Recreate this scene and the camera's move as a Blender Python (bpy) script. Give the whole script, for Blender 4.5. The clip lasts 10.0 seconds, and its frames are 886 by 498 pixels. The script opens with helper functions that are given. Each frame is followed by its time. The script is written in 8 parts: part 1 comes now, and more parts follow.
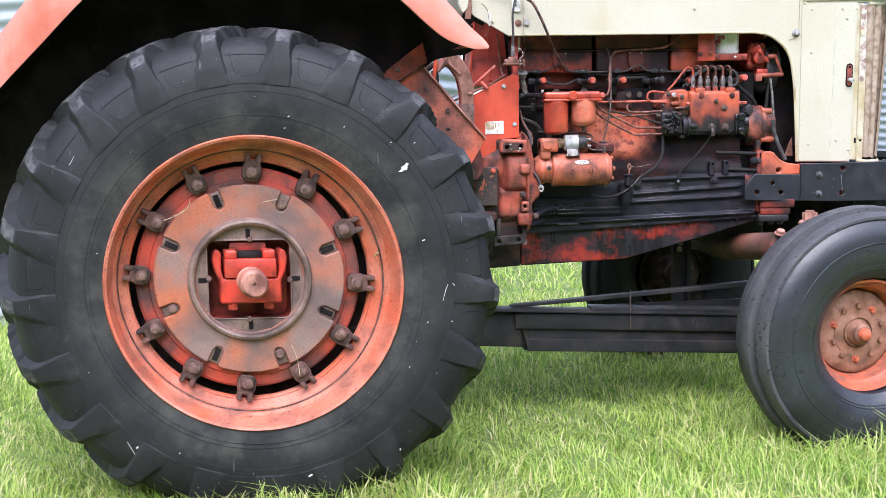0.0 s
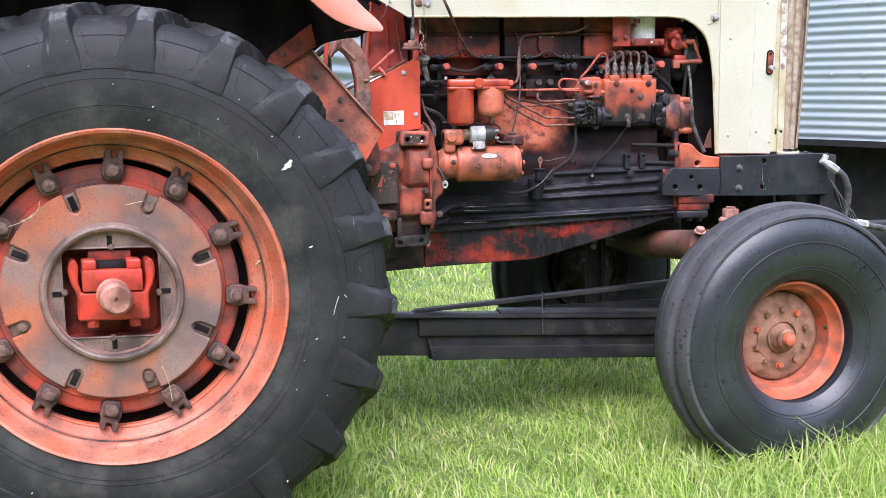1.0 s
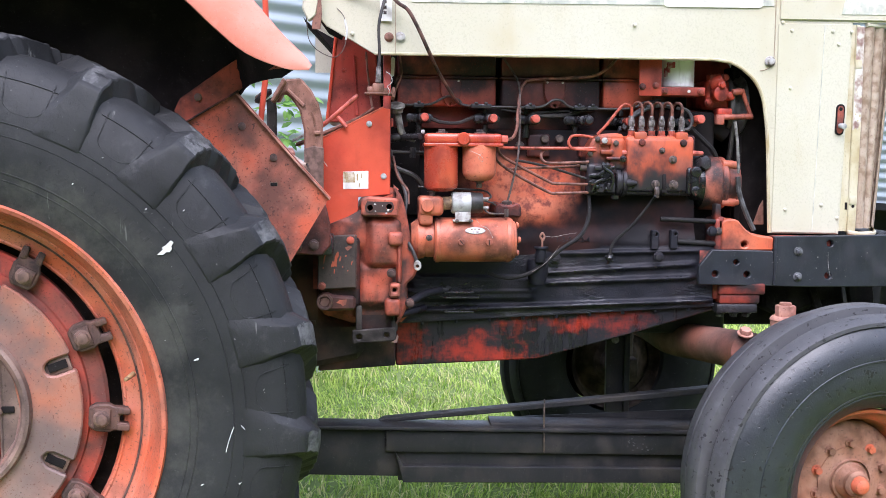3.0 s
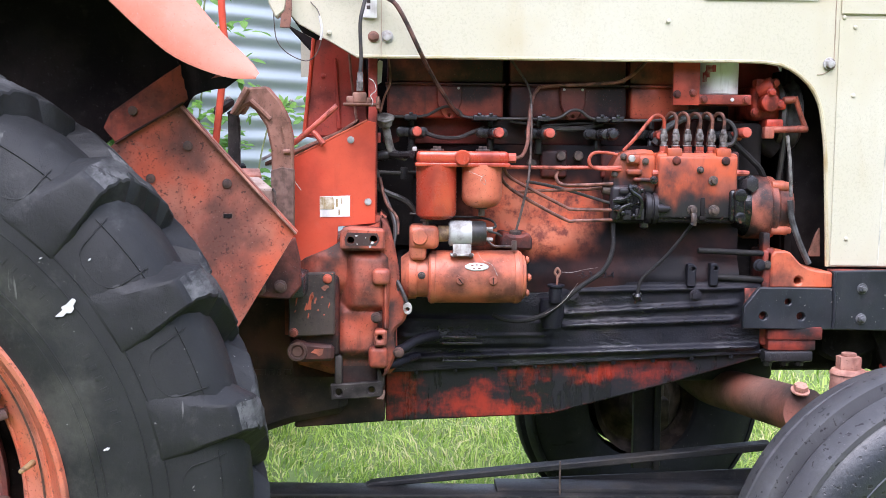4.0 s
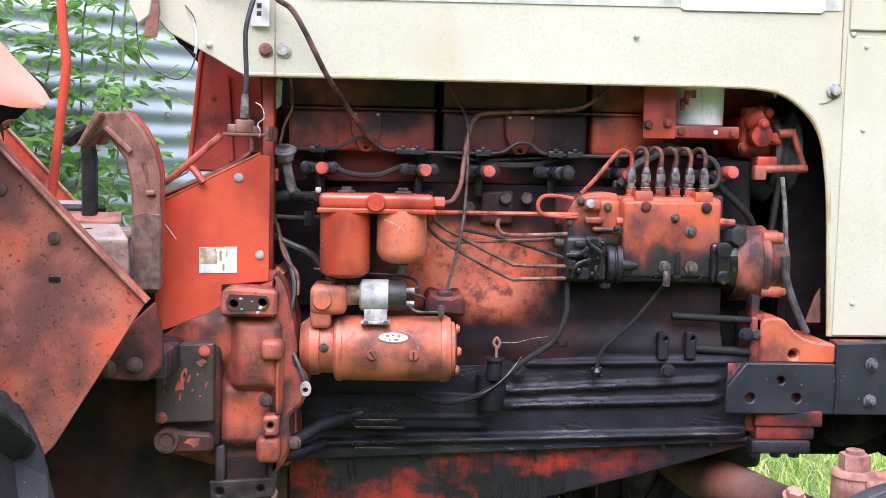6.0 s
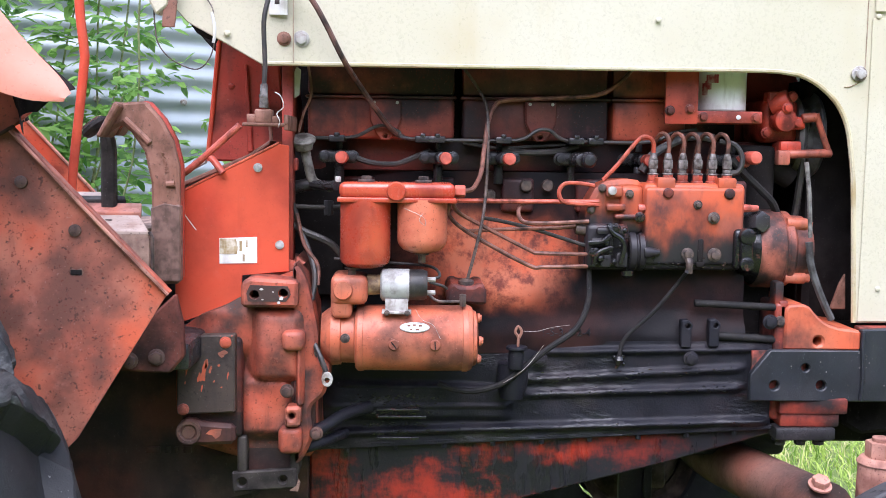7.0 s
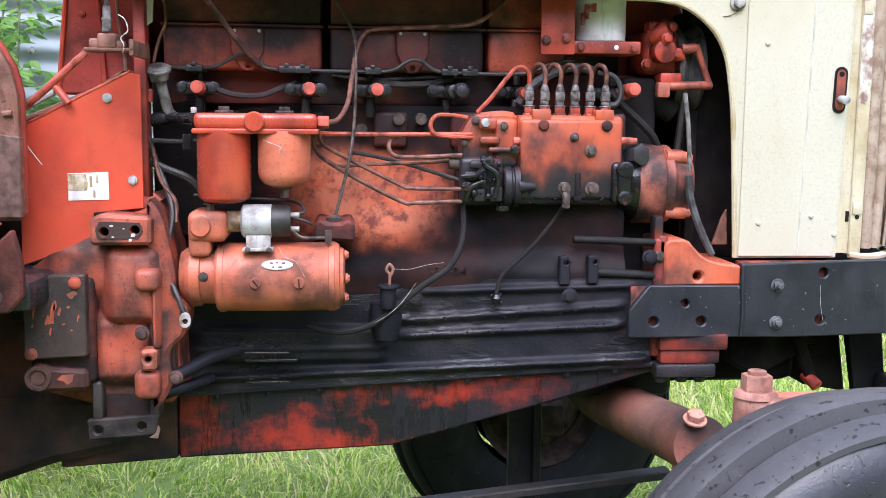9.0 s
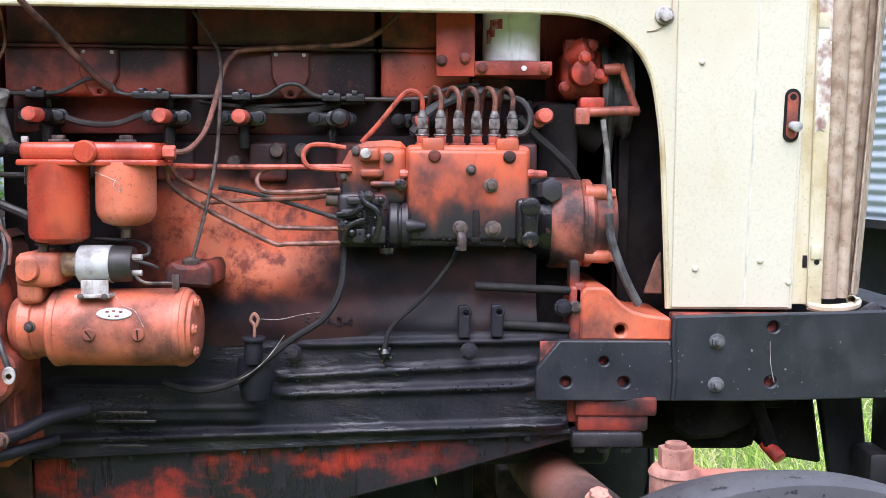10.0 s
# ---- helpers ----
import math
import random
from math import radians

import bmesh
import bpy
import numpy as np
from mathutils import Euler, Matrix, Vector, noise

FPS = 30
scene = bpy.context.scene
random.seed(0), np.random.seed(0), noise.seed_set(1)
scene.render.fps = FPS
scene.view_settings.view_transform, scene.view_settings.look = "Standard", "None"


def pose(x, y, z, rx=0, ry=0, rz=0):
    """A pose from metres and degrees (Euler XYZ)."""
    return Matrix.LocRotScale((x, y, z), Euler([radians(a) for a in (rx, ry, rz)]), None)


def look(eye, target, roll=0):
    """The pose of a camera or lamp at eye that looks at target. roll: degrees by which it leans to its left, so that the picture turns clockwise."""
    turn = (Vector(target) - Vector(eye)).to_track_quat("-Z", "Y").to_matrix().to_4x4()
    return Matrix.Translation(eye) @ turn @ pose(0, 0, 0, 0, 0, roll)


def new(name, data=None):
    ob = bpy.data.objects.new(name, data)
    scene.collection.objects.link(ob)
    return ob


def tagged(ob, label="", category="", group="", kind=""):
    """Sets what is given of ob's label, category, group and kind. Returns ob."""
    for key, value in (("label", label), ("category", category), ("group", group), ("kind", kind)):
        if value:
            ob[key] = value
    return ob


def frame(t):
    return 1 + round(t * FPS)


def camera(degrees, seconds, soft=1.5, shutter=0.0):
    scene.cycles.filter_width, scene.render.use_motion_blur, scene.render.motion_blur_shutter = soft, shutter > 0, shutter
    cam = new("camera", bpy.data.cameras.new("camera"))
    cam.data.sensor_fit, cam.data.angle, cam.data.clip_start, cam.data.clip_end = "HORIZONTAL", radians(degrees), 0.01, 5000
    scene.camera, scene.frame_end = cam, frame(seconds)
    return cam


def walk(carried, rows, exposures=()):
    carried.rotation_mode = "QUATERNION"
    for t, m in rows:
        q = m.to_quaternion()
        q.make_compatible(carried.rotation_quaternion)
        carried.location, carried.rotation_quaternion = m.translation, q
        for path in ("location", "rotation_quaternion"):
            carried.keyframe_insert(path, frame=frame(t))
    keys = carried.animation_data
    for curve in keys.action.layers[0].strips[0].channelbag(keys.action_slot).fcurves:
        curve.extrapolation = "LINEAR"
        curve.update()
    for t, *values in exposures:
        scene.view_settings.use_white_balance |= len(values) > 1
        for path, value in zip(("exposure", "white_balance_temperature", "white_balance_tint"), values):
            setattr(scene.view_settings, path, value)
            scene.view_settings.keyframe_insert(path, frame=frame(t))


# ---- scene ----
cam = camera(46.0, 10.0, soft=0.82)
PATH = [
    (0, (0.458, -3.37, 1.222), (0.556, -1.385, 0.996), -0.9),
    (0.5, (0.483, -3.168, 1.246), (0.605, -1.181, 1.053), -0.8),
    (1, (0.546, -3.015, 1.246), (0.806, -1.049, 0.987), -0.8),
    (1.5, (0.729, -2.845, 1.264), (0.848, -0.855, 1.099), 1.0),
    (2, (0.799, -2.664, 1.273), (0.958, -0.68, 1.076), 0.8),
    (2.5, (0.853, -2.459, 1.3), (1.073, -0.477, 1.145), 0.3),
    (3, (0.913, -2.233, 1.297), (1.056, -0.246, 1.122), 0.5),
    (3.2, (0.961, -2.133, 1.317), (1.049, -0.142, 1.145), 0.7),
    (4.3, (1.065, -1.62, 1.356), (1.151, 0.37, 1.167), 0.4),
    (4.5, (1.11, -1.536, 1.358), (1.167, 0.452, 1.143), 0.7),
    (5, (1.193, -1.355, 1.403), (1.181, 0.634, 1.194), 1.5),
    (5.5, (1.225, -1.279, 1.418), (1.308, 0.713, 1.265), 0.7),
    (6, (1.225, -1.254, 1.423), (1.314, 0.738, 1.264), 1.3),
    (6.2, (1.209, -1.246, 1.431), (1.286, 0.745, 1.26), 1.3),
    (7.3, (1.217, -1.238, 1.43), (1.279, 0.753, 1.24), 0.8),
    (7.5, (1.22, -1.24, 1.428), (1.28, 0.751, 1.24), 0.9),
    (8, (1.219, -1.247, 1.429), (1.288, 0.743, 1.239), 1.2),
    (8.5, (1.265, -1.241, 1.438), (1.446, 0.737, 1.203), 1.2),
    (9, (1.356, -1.175, 1.36), (1.534, 0.801, 1.111), 0.5),
    (9.5, (1.592, -1.075, 1.394), (1.695, 0.911, 1.183), 1.6),
    (10, (1.741, -0.936, 1.336), (1.763, 1.057, 1.171), 0.3),
]
walk(cam, [(t, look(eye, aim, roll)) for t, eye, aim, roll in PATH])
EXPOSURE = 1.13

# world and light: bright overcast sky, soft high sun behind the camera
world = bpy.data.worlds.new("overcast")
scene.world = world
world.use_nodes = True
wn, wl = world.node_tree.nodes, world.node_tree.links
sky = wn.new("ShaderNodeTexSky")
sky.sky_type = "NISHITA"
sky.sun_disc = False
sky.sun_elevation, sky.sun_rotation = radians(55), radians(187)
sky.air_density, sky.dust_density, sky.ozone_density = 1.0, 4.0, 1.0
grey = wn.new("ShaderNodeMix")
grey.data_type = "RGBA"
grey.inputs[0].default_value = 0.55
grey.inputs[7].default_value = (7.2, 8.2, 11.7, 1)
wl.new(sky.outputs[0], grey.inputs[6])
wl.new(grey.outputs[2], wn["Background"].inputs[0])
wn["Background"].inputs[1].default_value = 0.165
sun = new("sun", bpy.data.lights.new("sun", "SUN"))
sun.data.energy, sun.data.angle, sun.data.color = 2.2, radians(55), (0.98, 0.95, 1.16)
sun.matrix_world = look((0.4, -6.4, 9.6), (1.2, 0.4, 0.0))
scene.view_settings.exposure = EXPOSURE

# ---- materials ----


class Nodes:
    """A small wrapper for node trees."""

    def __init__(self, name):
        self.m = bpy.data.materials.new(name)
        self.m.use_nodes = True
        self.t = self.m.node_tree
        self.b = self.t.nodes["Principled BSDF"]
        self.pos = self.t.nodes.new("ShaderNodeNewGeometry").outputs["Position"]

    def link(self, a, b):
        self.t.links.new(a, b)

    def noise(self, scale, detail=6, rough=0.6, stretch=None, shift=0.0):
        vec = self.pos
        if stretch or shift:
            mp = self.t.nodes.new("ShaderNodeMapping")
            mp.inputs["Location"].default_value = (shift, shift * 0.7, shift * 1.3)
            mp.inputs["Scale"].default_value = stretch or (1, 1, 1)
            self.link(self.pos, mp.inputs["Vector"])
            vec = mp.outputs[0]
        n = self.t.nodes.new("ShaderNodeTexNoise")
        n.inputs["Scale"].default_value, n.inputs["Detail"].default_value, n.inputs["Roughness"].default_value = scale, detail, rough
        self.link(vec, n.inputs["Vector"])
        return n.outputs["Fac"]

    def ramp(self, fac, lo, hi):
        r = self.t.nodes.new("ShaderNodeMapRange")
        r.interpolation_type = "SMOOTHSTEP"
        r.inputs[1].default_value, r.inputs[2].default_value = lo, hi
        self.link(fac, r.inputs[0])
        return r.outputs[0]

    def math(self, op, a, b):
        n = self.t.nodes.new("ShaderNodeMath")
        n.operation = op
        for i, v in enumerate((a, b)):
            if isinstance(v, (int, float)):
                n.inputs[i].default_value = v
            else:
                self.link(v, n.inputs[i])
        return n.outputs[0]

    def mix(self, fac, a, b):
        n = self.t.nodes.new("ShaderNodeMix")
        n.data_type = "RGBA"
        for i, v in ((0, fac), (6, a), (7, b)):
            if isinstance(v, (int, float)):
                n.inputs[i].default_value = v
            elif isinstance(v, tuple):
                n.inputs[i].default_value = (*v, 1)
            else:
                self.link(v, n.inputs[i])
        return n.outputs[2]

    def axis(self, i):
        s = self.t.nodes.new("ShaderNodeSeparateXYZ")
        self.link(self.pos, s.inputs[0])
        return s.outputs[i]

    def done(self, colour, rough, metal=0.0, bump=None, strength=0.3, distance=0.002, gloss=0.5):
        for socket, v in (("Base Color", colour), ("Roughness", rough), ("Metallic", metal), ("Specular IOR Level", gloss)):
            if isinstance(v, tuple):
                self.b.inputs[socket].default_value = (*v, 1)
            elif isinstance(v, (int, float)):
                self.b.inputs[socket].default_value = v
            else:
                self.link(v, self.b.inputs[socket])
        if bump is not None:
            n = self.t.nodes.new("ShaderNodeBump")
            n.inputs["Strength"].default_value, n.inputs["Distance"].default_value = strength, distance
            self.link(bump, n.inputs["Height"])
            self.link(n.outputs[0], self.b.inputs["Normal"])
        return self.m


def paint(name, base, faded, grime, amount, scale=9.0, rough=0.5, chip=None, chips=0.0, shift=0.0, wet=0.0, gloss=0.42, relief=0.26):
    """Old paint: two tones, dirt in soft clouds, fine specks, small chips down to metal or rust."""
    base, faded, grime = [tuple(0.94 * v + 0.02 * sum(c) for v in c) for c in (base, faded, grime)]
    n = Nodes(name)
    big, mid, fine = n.noise(scale, 4, 0.55, shift=shift), n.noise(scale * 1.4, 4, 0.5, shift=shift + 3), n.noise(max(scale * 22, 150), 5, 0.65, shift=shift)
    col = n.mix(n.ramp(big, 0.36, 0.64), base, faded)
    c = 0.70 - amount * 0.40
    dirt = n.ramp(n.math("ADD", n.math("MULTIPLY", mid, 0.93), n.math("MULTIPLY", fine, 0.07)), c - 0.15, c + 0.15)
    col = n.mix(dirt, col, grime)
    if chips:
        k = n.ramp(n.noise(max(scale * 10, 95), 6, 0.68, shift=shift + 9), 0.71 - chips * 0.18, 0.78 - chips * 0.18)
        col = n.mix(n.math("MULTIPLY", k, 0.85), col, chip)
    drip = n.ramp(n.noise(scale * 5, 5, 0.6, (1, 1, 0.16), shift + 1), 0.54, 0.74)
    col = n.mix(n.math("MULTIPLY", drip, 0.35 + 0.4 * amount), col, grime)
    pale = n.ramp(n.noise(scale * 4, 8, 0.7, shift=shift + 7), 0.56, 0.74)
    col = n.mix(n.math("MULTIPLY", pale, 0.4), col, tuple(v * 0.88 + 0.035 for v in faded))
    dust = n.ramp(n.noise(240, 3, 0.6, shift=shift + 13), 0.66, 0.72)
    col = n.mix(n.math("MULTIPLY", dust, 0.45), col, tuple(v * 0.55 + 0.13 for v in faded))
    speck = n.ramp(n.noise(170, 4, 0.6, shift=shift + 5), 0.60, 0.66)
    col = n.mix(n.math("MULTIPLY", speck, min(0.7, chips * 3.0)), col, tuple(v * 0.22 + 0.006 for v in base))
    r = n.math("ADD", n.math("MULTIPLY", dirt, 0.22 - wet), n.math("ADD", n.math("MULTIPLY", fine, 0.30), rough - 0.16))
    return n.done(col, r, 0.0, n.math("ADD", fine, n.math("MULTIPLY", n.noise(45, 6, 0.7, shift=shift), 1.5)), relief, 0.0015, n.math("SUBTRACT", gloss, n.math("MULTIPLY", dirt, gloss * 0.55)))


RED, FADED, DARK, RUST = (0.52, 0.062, 0.022), (0.60, 0.12, 0.055), (0.016, 0.013, 0.013), (0.12, 0.042, 0.022)
m_panel = paint("bright red sheet paint", (0.55, 0.046, 0.018), (0.57, 0.072, 0.030), (0.33, 0.040, 0.020), 0.26, 5, 0.34, (0.3, 0.2, 0.15), 0.05, relief=0.10)
m_red = paint("tractor red paint", RED, FADED, DARK, 0.30, 9, 0.42, RUST, 0.25)
m_rim = paint("sun-faded rim paint", (0.57, 0.105, 0.044), (0.56, 0.18, 0.11), (0.25, 0.095, 0.065), 0.30, 7, 0.46, (0.12, 0.05, 0.036), 0.72, relief=0.2)
m_disc = paint("rusty wheel centre paint", (0.48, 0.052, 0.026), (0.28, 0.062, 0.042), (0.085, 0.046, 0.040), 0.48, 6, 0.45, (0.05, 0.026, 0.02), 0.4)
m_clamp = paint("rusty brown clamp iron", (0.085, 0.046, 0.038), (0.13, 0.062, 0.046), (0.035, 0.025, 0.022), 0.4, 18, 0.6, (0.24, 0.06, 0.035), 0.3)
m_plate = paint("worn wheel plate", (0.43, 0.122, 0.060), (0.235, 0.160, 0.140), (0.14, 0.10, 0.09), 0.40, 4, 0.30, (0.07, 0.045, 0.04), 0.45, gloss=0.5, relief=0.12)
m_hub = paint("hub red paint", (0.54, 0.032, 0.014), (0.44, 0.045, 0.022), (0.16, 0.022, 0.014), 0.34, 12, 0.4, DARK, 0.15)
m_nut = paint("rust-brown hex nut", (0.14, 0.078, 0.062), (0.20, 0.115, 0.092), (0.08, 0.05, 0.042), 0.35, 40, 0.42)
m_hubplate = paint("brown-grey hub plate", (0.20, 0.125, 0.10), (0.24, 0.16, 0.13), (0.10, 0.07, 0.06), 0.42, 9, 0.42, (0.06, 0.035, 0.03), 0.3, relief=0.12)
# hub red made darker: the recess shade is put into the colour
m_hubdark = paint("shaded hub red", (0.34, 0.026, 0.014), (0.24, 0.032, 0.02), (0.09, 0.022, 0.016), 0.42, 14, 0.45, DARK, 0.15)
m_recess = paint("brown hub recess", (0.16, 0.05, 0.03), (0.22, 0.06, 0.035), (0.06, 0.03, 0.022), 0.45, 12, 0.6, (0.32, 0.05, 0.03), 0.3)
m_fender = paint("pink faded fender paint", (0.54, 0.155, 0.098), (0.57, 0.225, 0.165), (0.43, 0.11, 0.066), 0.32, 4, 0.58, (0.5, 0.45, 0.42), 0.05, gloss=0.22, relief=0.10)
# dark tone that carries the shade under the fender
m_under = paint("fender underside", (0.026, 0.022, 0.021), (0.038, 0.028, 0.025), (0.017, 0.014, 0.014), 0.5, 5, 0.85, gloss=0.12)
m_bracket = paint("rust-speckled red plate", (0.57, 0.098, 0.045), (0.48, 0.165, 0.11), (0.15, 0.06, 0.046), 0.48, 6, 0.34, (0.05, 0.024, 0.02), 0.72, relief=0.15)
m_grimy = paint("oily engine red", (0.40, 0.064, 0.032), (0.28, 0.048, 0.030), (0.026, 0.017, 0.018), 0.66, 5, 0.38, (0.03, 0.018, 0.016), 0.25, 0, 0.08, 0.4)
m_head = paint("sooty engine red", (0.25, 0.040, 0.024), (0.14, 0.028, 0.020), (0.023, 0.015, 0.017), 0.62, 5, 0.36, DARK, 0.3, 3, 0.05, 0.42)
m_cast = paint("bell housing paint", (0.48, 0.080, 0.040), (0.46, 0.120, 0.070), (0.085, 0.042, 0.034), 0.46, 9, 0.44, (0.025, 0.016, 0.014), 0.22, 5, relief=0.12)
m_starter = paint("starter paint", (0.50, 0.108, 0.050), (0.50, 0.150, 0.085), (0.14, 0.052, 0.036), 0.42, 11, 0.42, (0.05, 0.022, 0.016), 0.16, 2, relief=0.12)
m_filter = paint("filter red paint", (0.47, 0.044, 0.018), (0.50, 0.074, 0.032), (0.22, 0.030, 0.017), 0.36, 9, 0.20, DARK, 0.10, gloss=0.62, relief=0.06)
m_filter2 = paint("filter orange paint", (0.58, 0.135, 0.070), (0.62, 0.19, 0.11), (0.34, 0.08, 0.045), 0.34, 10, 0.32, DARK, 0.2, 4, relief=0.10)
m_black = paint("oily black casting", (0.022, 0.022, 0.025), (0.034, 0.031, 0.033), (0.016, 0.016, 0.018), 0.45, 14, 0.24, (0.10, 0.034, 0.026), 0.2, 0, 0.04, 0.5)
m_frame = paint("black frame paint", (0.013, 0.015, 0.019), (0.020, 0.023, 0.029), (0.036, 0.037, 0.041), 0.20, 10, 0.42, (0.13, 0.13, 0.13), 0.08, gloss=0.34)
m_low = paint("dusty black beam", (0.012, 0.013, 0.015), (0.019, 0.019, 0.021), (0.045, 0.040, 0.036), 0.20, 8, 0.48, (0.08, 0.07, 0.06), 0.15, gloss=0.25)
m_cream = paint("cream sheet paint", (0.485, 0.459, 0.346), (0.513, 0.49, 0.386), (0.45, 0.39, 0.25), 0.20, 2.2, 0.30, (0.36, 0.31, 0.19), 0.05, relief=0.04)
m_decal = paint("weathered grey decal", (0.33, 0.34, 0.29), (0.42, 0.43, 0.37), (0.62, 0.60, 0.50), 0.40, 14, 0.55, (0.22, 0.06, 0.05), 0.10)
m_badge = paint("pale worn badge", (0.62, 0.62, 0.54), (0.72, 0.71, 0.62), (0.5, 0.5, 0.42), 0.4, 18, 0.5)
m_rustband = paint("flaked brown decal", (0.20, 0.11, 0.09), (0.30, 0.18, 0.14), (0.6, 0.58, 0.5), 0.5, 30, 0.6)
m_grille = paint("brown dusty grille", (0.34, 0.255, 0.18), (0.40, 0.32, 0.24), (0.22, 0.15, 0.10), 0.35, 25, 0.65, (0.5, 0.45, 0.38), 0.15)
m_steel = paint("dull steel", (0.32, 0.31, 0.29), (0.42, 0.41, 0.39), (0.14, 0.10, 0.08), 0.30, 40, 0.4)
m_bolt = paint("greasy bolt", (0.07, 0.05, 0.044), (0.11, 0.075, 0.06), (0.03, 0.025, 0.024), 0.4, 50, 0.4)
m_rust = paint("rusty pedal iron", (0.20, 0.085, 0.055), (0.26, 0.12, 0.085), (0.09, 0.045, 0.03), 0.4, 16, 0.55, (0.32, 0.15, 0.1), 0.2)
m_axle = paint("axle pink paint", (0.48, 0.16, 0.105), (0.50, 0.25, 0.185), (0.16, 0.065, 0.048), 0.42, 9, 0.5, RUST, 0.4)
m_brown = paint("brown brake drum", (0.050, 0.032, 0.025), (0.075, 0.045, 0.034), (0.02, 0.015, 0.013), 0.50, 12, 0.7)
m_fdisc = paint("brown front hub disc", (0.30, 0.13, 0.075), (0.36, 0.18, 0.12), (0.17, 0.085, 0.055), 0.45, 16, 0.6, (0.5, 0.11, 0.045), 0.3)
m_orange = paint("bright orange rim paint", (0.57, 0.095, 0.034), (0.55, 0.14, 0.07), (0.22, 0.085, 0.058), 0.40, 10, 0.42, RUST, 0.25)
# near-black fill: stands in for the shade in holes, gaps and hollows
m_hole = paint("near-black gap shade", (0.014, 0.012, 0.012), (0.019, 0.016, 0.016), (0.010, 0.009, 0.009), 0.4, 10, 0.8, gloss=0.1)
m_white = paint("white can paint", (0.78, 0.78, 0.76), (0.72, 0.72, 0.70), (0.4, 0.36, 0.33), 0.12, 14, 0.35)
m_crimson = paint("crimson print", (0.36, 0.02, 0.04), (0.40, 0.03, 0.05), (0.6, 0.5, 0.5), 0.2, 40, 0.4)
m_brass = paint("dull brass", (0.35, 0.25, 0.12), (0.3, 0.2, 0.1), (0.1, 0.06, 0.04), 0.3, 40, 0.4)
m_silver = paint("silver solenoid", (0.36, 0.37, 0.36), (0.43, 0.44, 0.43), (0.17, 0.16, 0.15), 0.22, 30, 0.24)
m_dullwire = paint("oily black wire", (0.010, 0.010, 0.011), (0.016, 0.015, 0.015), (0.026, 0.024, 0.023), 0.3, 40, 0.62, gloss=0.2)
m_wire = paint("black cable", (0.018, 0.018, 0.018), (0.028, 0.026, 0.026), (0.06, 0.05, 0.045), 0.3, 40, 0.42)
m_hosegrey = paint("grey hose", (0.060, 0.062, 0.064), (0.095, 0.095, 0.096), (0.035, 0.033, 0.032), 0.35, 25, 0.5)
m_pipe = paint("brown fuel pipe", (0.16, 0.058, 0.038), (0.24, 0.09, 0.06), (0.05, 0.03, 0.025), 0.4, 30, 0.4)
m_redpipe = paint("red fuel pipe", (0.42, 0.06, 0.03), (0.46, 0.09, 0.05), (0.10, 0.03, 0.02), 0.3, 30, 0.4)
m_valve = paint("grey valve nut", (0.125, 0.118, 0.112), (0.20, 0.18, 0.17), (0.05, 0.04, 0.035), 0.40, 60, 0.32)
m_castlow = paint("grimier bell paint", (0.42, 0.080, 0.04), (0.34, 0.08, 0.05), (0.045, 0.030, 0.028), 0.52, 9, 0.36, (0.025, 0.016, 0.014), 0.45, 17, gloss=0.35)
m_splat = paint("bird dropping", (0.56, 0.56, 0.54), (0.48, 0.48, 0.46), (0.5, 0.5, 0.48), 0.2, 60, 0.7)


def rubber(name, dark, light, dust, pits, rough, gloss):
    n = Nodes(name)
    big, mid, fine = n.noise(4, 6, 0.6), n.noise(26, 8, 0.7), n.noise(160, 5, 0.65)
    col = n.mix(n.ramp(big, 0.35, 0.7), dark, light)
    scuff = n.ramp(n.noise(14, 10, 0.75, (1, 0.5, 1), 4), 0.50, 0.74)
    col = n.mix(n.math("MULTIPLY", scuff, dust), col, (0.11, 0.114, 0.12))
    col = n.mix(n.math("MULTIPLY", n.ramp(n.noise(2.2, 4, 0.5, shift=2), 0.52, 0.70), dust * 0.45), col, (0.062, 0.064, 0.066))
    pit = n.ramp(n.noise(70, 3, 0.5, shift=6), 0.68 - pits * 0.05, 0.71 - pits * 0.05)
    col = n.mix(n.math("MULTIPLY", pit, pits), col, (0.006, 0.006, 0.007))
    crack = n.ramp(n.noise(11, 9, 0.7, (1.6, 1, 0.5), 8), 0.495, 0.505)
    relief = n.math("ADD", n.math("ADD", fine, n.math("MULTIPLY", mid, 1.2)), n.math("MULTIPLY", pit, -3.0 * pits))
    relief = n.math("ADD", relief, n.math("MULTIPLY", crack, 0.6 * dust))
    fleck = n.ramp(n.noise(120, 3, 0.6, shift=11), 0.70, 0.74)
    col = n.mix(n.math("MULTIPLY", fleck, 0.5), col, (0.26, 0.26, 0.25))
    cut = n.ramp(n.noise(30, 4, 0.6, (0.25, 1, 1.4), 13), 0.66, 0.69)
    col = n.mix(n.math("MULTIPLY", cut, 0.7), col, (0.007, 0.007, 0.008))
    return n.done(col, n.math("ADD", n.math("MULTIPLY", mid, 0.26), rough), 0.0, relief, 0.3, 0.0018, gloss)


